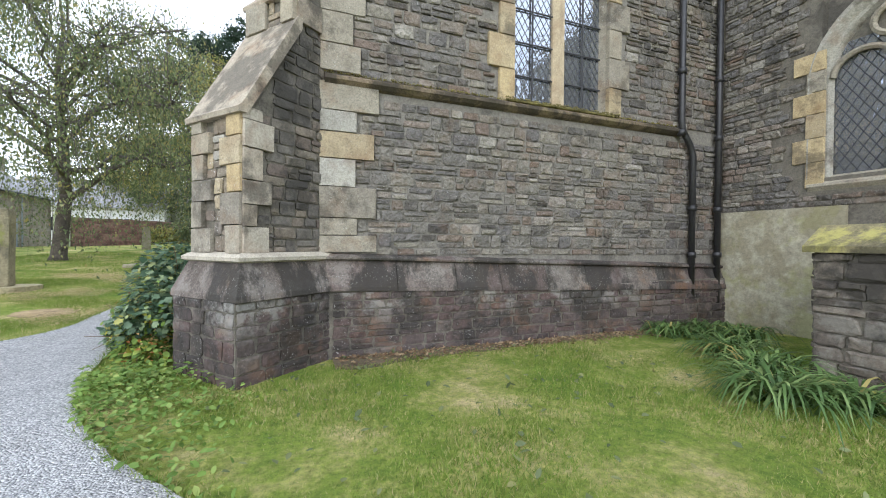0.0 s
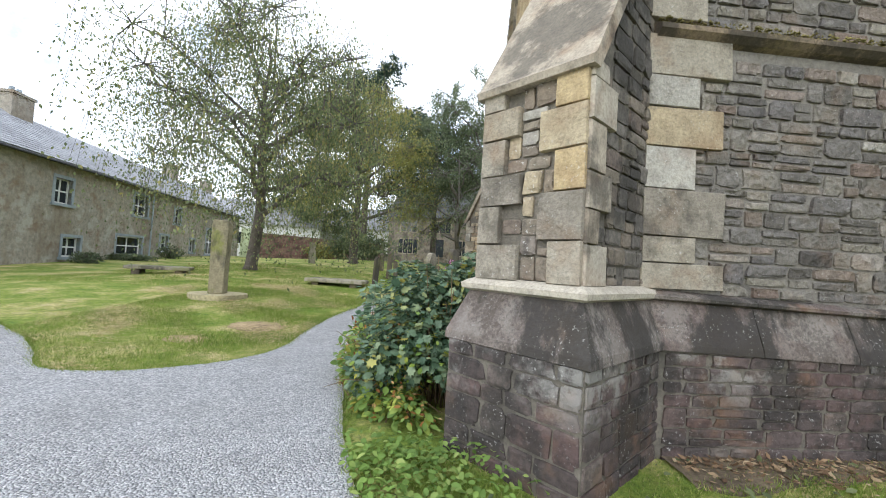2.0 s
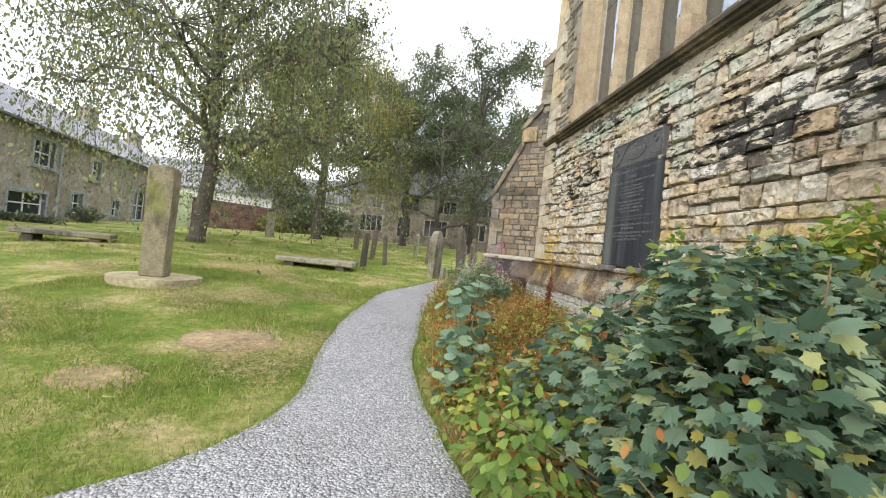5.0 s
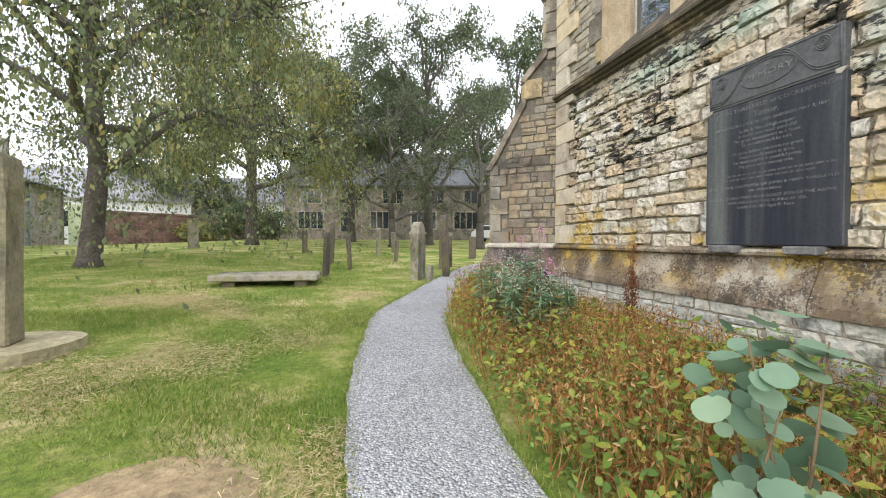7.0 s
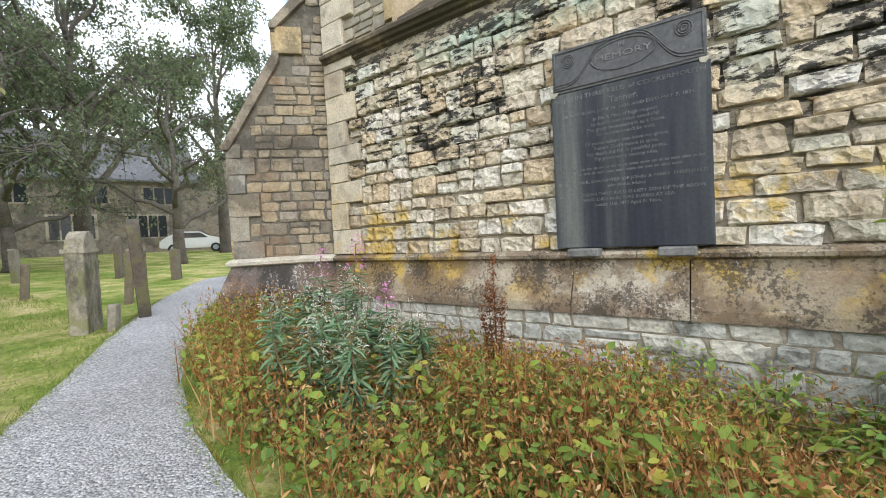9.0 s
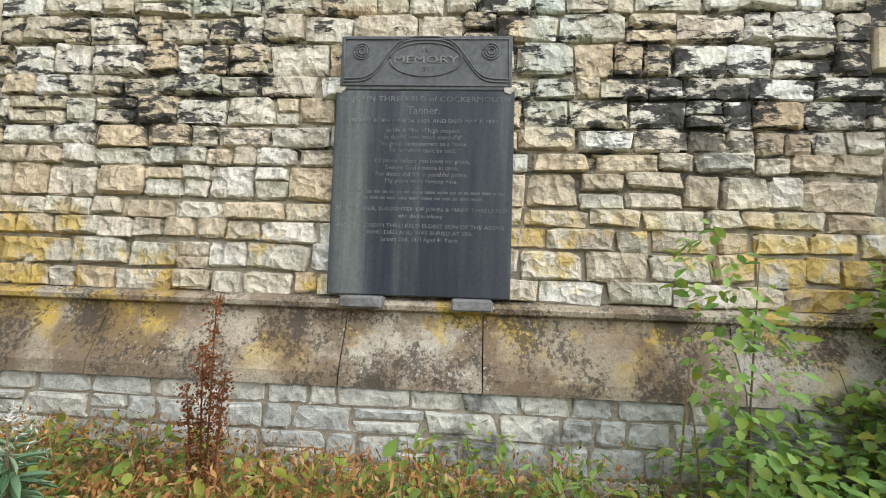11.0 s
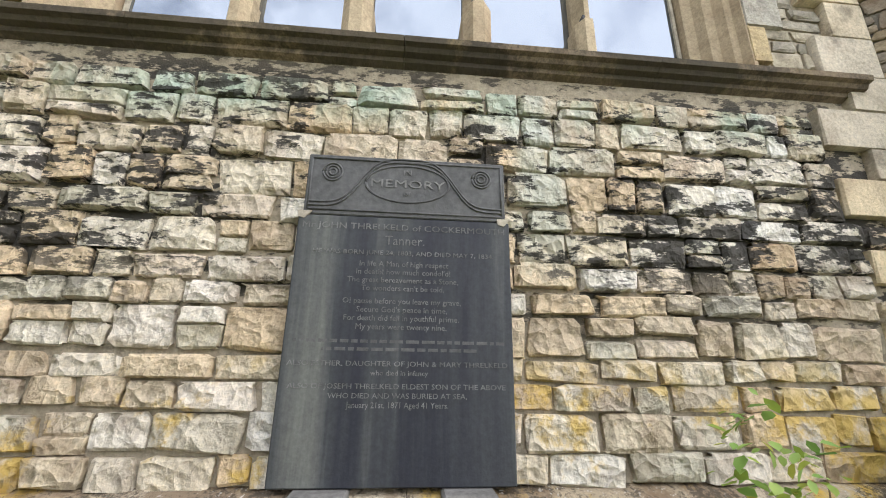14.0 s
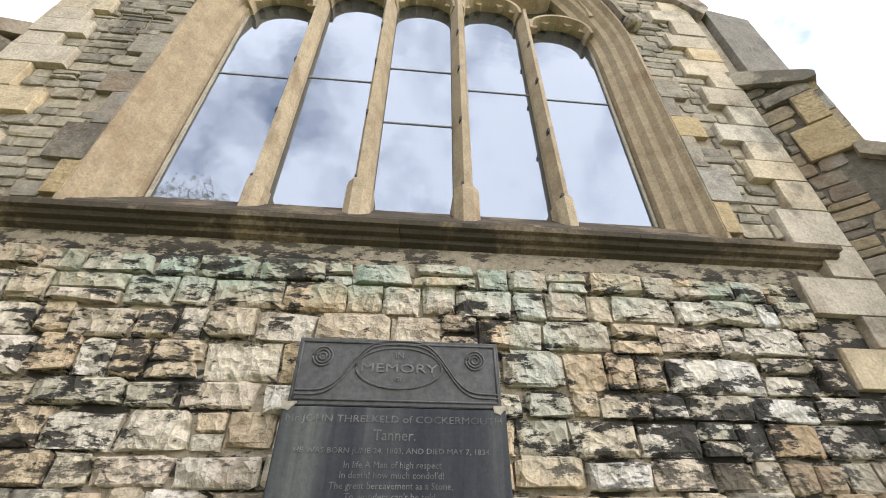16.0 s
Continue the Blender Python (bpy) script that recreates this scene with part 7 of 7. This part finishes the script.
for u0, u1, z0, z1 in HOLES:
    bm = bmesh.new()
    for a, c, p, q in ((u0 - 0.14, u0, z0 - 0.12, z1 + 0.14), (u1, u1 + 0.14, z0 - 0.12, z1 + 0.14), (u0, u1, z1, z1 + 0.14)):
        prism(bm, [(a, p), (c, p), (c, q), (a, q)], lambda p, q, e: tuple(FH.at(p, q, e)), 0.03, -0.2)
    wd = part("window", bm, M_TRIM, house, "sash window with grey painted surround")
    part("sill", slot(FH, u0 - 0.2, u1 + 0.2, z0 - 0.12, z0, 0.09, -0.2), M_TRIM, wd)
    part("pane", slot(FH, u0, u1, z0, z1, -0.2, -0.22), M_GLASSD, wd)
    bm = bmesh.new()
    zm, um = (z0 + z1) / 2, (u0 + u1) / 2
    for a, c, p, q in ((u0, u0 + 0.06, z0, z1), (u1 - 0.06, u1, z0, z1), (u0 + 0.06, u1 - 0.06, z0, z0 + 0.07), (u0 + 0.06, u1 - 0.06, z1 - 0.06, z1), (u0 + 0.06, u1 - 0.06, zm - 0.03, zm + 0.03), (um - 0.02, um + 0.02, z0 + 0.07, zm - 0.03), (um - 0.02, um + 0.02, zm + 0.03, z1 - 0.06)):
        prism(bm, [(a, p), (c, p), (c, q), (a, q)], lambda p, q, e: tuple(FH.at(p, q, e)), -0.15, -0.2)
    part("sash_frame", bm, M_WHITE, wd, "white painted sash bars")
for uc in (10.1, 21.0):
    bm = bmesh.new()
    tube(bm, [FH.at(uc, 0.5, 0.1), FH.at(uc, EAVE - 0.1, 0.1)], [0.05, 0.05], 8)
    part("downpipe", bm, M_TRIM, house)
bm = bmesh.new()
tube(bm, [FH.at(H0, EAVE - 0.03, 0.3), FH.at(H1, EAVE - 0.03, 0.3)], [0.06, 0.06], 8)
part("gutter", bm, M_LEAD, house)
bm = bmesh.new()
for uu, s in ((H0, -1), (H1, 1)):
    prism(bm, [(-0.0, -0.3), (-6.3, -0.3), (-6.3, EAVE), (-3.2, 7.2), (0, EAVE)], lambda p, q, e: tuple(FH.at(e, q, p)), uu, uu - s * 0.4)
part("gable_wall", bm, M_REND, house)

# ---- white bungalow, boundary wall, hall ----
def gabled(name, x, y, rz, lx, ly, eave, ridge, m_wall, m_roof, label, openings):
    t = thing(name, (x, y, ground_z(x, y) - 0.1), label, "building", rz=rz)
    inv = t.matrix_world.copy()
    bm = bmesh.new()
    prism(bm, [(-ly / 2, 0), (ly / 2, 0), (ly / 2, eave), (0, ridge), (-ly / 2, eave)], lambda p, q, e: (e, p, q), -lx / 2, lx / 2)
    part("wall", bm, m_wall, t)
    bm = bmesh.new()
    k = (ridge - eave) / (ly / 2)
    o = 0.35
    prism(bm, [(-ly / 2 - o, eave - k * o + 0.01), (0, ridge + 0.01), (ly / 2 + o, eave - k * o + 0.01), (ly / 2 + o, eave - k * o + 0.16), (0, ridge + 0.18), (-ly / 2 - o, eave - k * o + 0.16)], lambda p, q, e: (e, p, q), -lx / 2 - 0.25, lx / 2 + 0.25)
    part("roof", bm, m_roof, t)
    for u, z0, w, h, lights in openings:
        bm = new_box((u - w / 2 - 0.12, -ly / 2 - 0.05, z0 - 0.12), (u + w / 2 + 0.12, -ly / 2 + 0.02, z0 + h + 0.12), 0.02)
        wd = part("window", bm, M_QD if m_wall is M_HALL else M_WHITE, t)
        for j in range(lights):
            a = u - w / 2 + j * w / lights
            part("pane", new_box((a + 0.05, -ly / 2 - 0.06, z0), (a + w / lights - 0.05, -ly / 2 - 0.045, z0 + h)), M_GLASSD, wd)
    return t


M_HALL = stone_mat("hall_stone", [(0, (0.24, 0.21, 0.17)), (1, (0.24, 0.21, 0.17))], stain=0.5, stain_lo=0.5, grain=5, brown=0.4)
M_DSLATE = plain("dark_roof_slates", (0.13, 0.13, 0.135), 0.7, 0.35, 5, bump_d=0.01)
M_PINKW = plain("white_roughcast", (0.72, 0.72, 0.7), 0.9, 0.12, 3)
gabled("bungalow", -24.5, 52.0, 15, 12, 8, 4.2, 7.0, M_PINKW, M_SLATER, "white rendered bungalow with grey slate roof", [(-2.5, 1.6, 1.6, 1.3, 2), (2.5, 1.6, 1.6, 1.3, 2)])
gabled("bungalow", -14.5, 60.0, -10, 14, 8, 4.6, 7.6, M_PINKW, M_SLATER, "white rendered house with grey slate roof", [(-4, 1.6, 1.4, 1.3, 2), (0, 1.6, 1.4, 1.3, 2), (4, 1.6, 1.4, 1.3, 2)])
gabled("hall", 2.0, 50.0, -13, 21, 8, 5.6, 9.2, M_HALL, M_DSLATE, "long old stone hall with mullioned windows", [(-8, 1.2, 2.4, 1.6, 4), (-4.4, 0.9, 1.4, 2.0, 1), (-1, 1.2, 2.4, 1.6, 4), (3, 1.2, 2.4, 1.6, 4), (7.2, 1.2, 2.4, 1.6, 4), (-8, 3.7, 2.0, 1.2, 3), (-4, 3.7, 2.0, 1.2, 3), (0, 3.7, 2.0, 1.2, 3), (4, 3.7, 2.0, 1.2, 3), (8, 3.7, 2.0, 1.2, 3)])
gabled("hall_wing", 15.0, 47.0, 77, 8, 6, 5.4, 8.6, M_HALL, M_DSLATE, "stone gabled wing of the old hall", [(-2, 3.4, 0.8, 1.1, 2), (1, 3.4, 0.8, 1.1, 2)])

M_REDW = stone_mat("red_brown_wall_stone", [(0, (0.17, 0.1, 0.085)), (0.5, (0.22, 0.13, 0.11)), (1, (0.26, 0.17, 0.14))], stain=0.5, stain_lo=0.5, grain=8)
bw = thing("boundary_wall", (0, 0, 0), "low red-brown stone boundary wall with coping", "boundary wall", kind="structure")
p0, p1 = Vector((-19.5, 37.5, 0)), Vector((-9.5, 47.5, 0))
FW = Face(p0, p1 - p0, Vector(((p1 - p0).y, -(p1 - p0).x, 0)))
ln = (p1 - p0).length
bm = slot(FW, 0, ln, 0.8, 3.2, 0, -0.45)
part("masonry_core", bm, M_REDW, bw)
part("coping", slot(FW, -0.05, ln + 0.05, 3.2, 3.34, 0.06, -0.51), M_REDW, bw)
lay(bw, FW, courses(0, ln, 1.0, 3.18, (0.2, 0.32), (0.4, 0.8)), "rubble", [M_REDW], limit=220, depth=(0.02, 0.05))
fence = thing("boundary_wall", (0, 0, 0), "long low stone wall closing the churchyard", "boundary wall", kind="structure")
FW2 = Face((-9.5, 47.4, 0), Vector((1, 0.05, 0)), Vector((0.05, -1, 0)))
part("masonry_core", slot(FW2, 0, 40, 0.8, 2.3, 0, -0.45), M_HALL, fence)
gp = obj("gate_post", done(new_box((-20.3, 36.7, 0.8), (-19.6, 37.4, 3.6), 0.03), "gate_post", plain("lime_washed_post", (0.5, 0.55, 0.35), 0.9, 0.2, 5)), None, "tall pale green washed pier by the wall", "gate pier")

# ---- parked car ----
M_CAR = plain("white_car_paint", (0.75, 0.76, 0.77), 0.25, 0.05, 4, bump_d=0, spec=0.6)
M_TYRE = plain("black_rubber", (0.02, 0.02, 0.02), 0.8, 0.3, 20)
cx, cy = 9.0, 39.0
car = thing("car", (cx, cy, ground_z(cx, cy)), "small white hatchback parked before the hall", "car", rz=150)
bm = bmesh.new()
prism(bm, [(-1.95, 0.3), (-2.0, 0.7), (-1.85, 0.92), (-1.0, 1.0), (-0.4, 1.42), (0.9, 1.45), (1.6, 1.0), (1.95, 0.9), (2.0, 0.35)], lambda p, q, e: (p, e, q), -0.82, 0.82)
bmesh.ops.bevel(bm, geom=bm.edges[:], offset=0.07, segments=2, affect="EDGES")
body = part("body", bm, M_CAR, car, smooth=False)
for sd in (-1, 1):
    bm = bmesh.new()
    prism(bm, [(-0.85, 1.0), (-0.35, 1.34), (0.85, 1.36), (1.3, 1.02)], lambda p, q, e: (p, e, q), sd * 0.80, sd * 0.835)
    part("side_window", bm, M_GLASSD, car)
    for xx in (-1.25, 1.2):
        bm = bmesh.new()
        tube(bm, [(xx, sd * 0.68, 0.31), (xx, sd * 0.86, 0.31)], [0.31, 0.31], 16)
        wh = part("wheel", bm, M_TYRE, car)
        bm = bmesh.new()
        tube(bm, [(xx, sd * 0.85, 0.31), (xx, sd * 0.875, 0.31)], [0.19, 0.17], 12)
        part("rim", bm, M_TRIM, wh)
for xx, nm in ((-2.0, "headlight"), (1.98, "tail_light")):
    for sd in (-1, 1):
        part(nm, new_box((xx - 0.03, sd * 0.6 - 0.14, 0.7), (xx + 0.03, sd * 0.6 + 0.14, 0.84), 0.02), M_WHITE if nm == "headlight" else plain("red_lens", (0.4, 0.02, 0.02), 0.3, 0.1, 3, bump_d=0), car)
bm = bmesh.new()
prism(bm, [(-1.02, 1.03), (-0.44, 1.42), (-0.4, 1.38), (-0.98, 1.0)], lambda p, q, e: (p - 0.03, e, q + 0.01), -0.66, 0.66)
part("windscreen", bm, M_GLASSD, car)

# ---- roof and the rest of the church, closing the place ----
church = thing("roof", (0, 0, 0), "steep slate church roof with stone gable coping", "roof", kind="structure")
for sg in (-1, 1):
    bm = bmesh.new()
    a, c = (YC + sg * 3.55, 7.75), (YC, 12.2)
    prism(bm, [a, c, (c[0], c[1] + 0.25), (a[0] + sg * 0.12, a[1] + 0.1)], b3, 0.5, 14.0)
    part("roof_slope", bm, M_SLATER, church)
    bm = bmesh.new()
    prism(bm, [(a[0] + sg * 0.05, a[1] - 0.1), (a[0] + sg * 0.2, a[1] + 0.1), (a[0] + sg * 0.1, a[1] + 0.4), (c[0], c[1] + 0.5), (c[0], c[1] + 0.1)], b3, -0.12, 0.55)
    part("gable_coping", bm, M_QD, church)
bm = bmesh.new()
prism(bm, [(YC - 3.4, 7.9), (YC + 3.4, 7.9), (YC, 12.1)], b3, 13.4, 14.0)
prism(bm, [(YC + 2.8, -0.3), (YC + 3.4, -0.3), (YC + 3.4, 7.9), (YC + 2.8, 7.9)], b3, 0.7, 14.0)
part("nave_wall", bm, M_MORT, church)
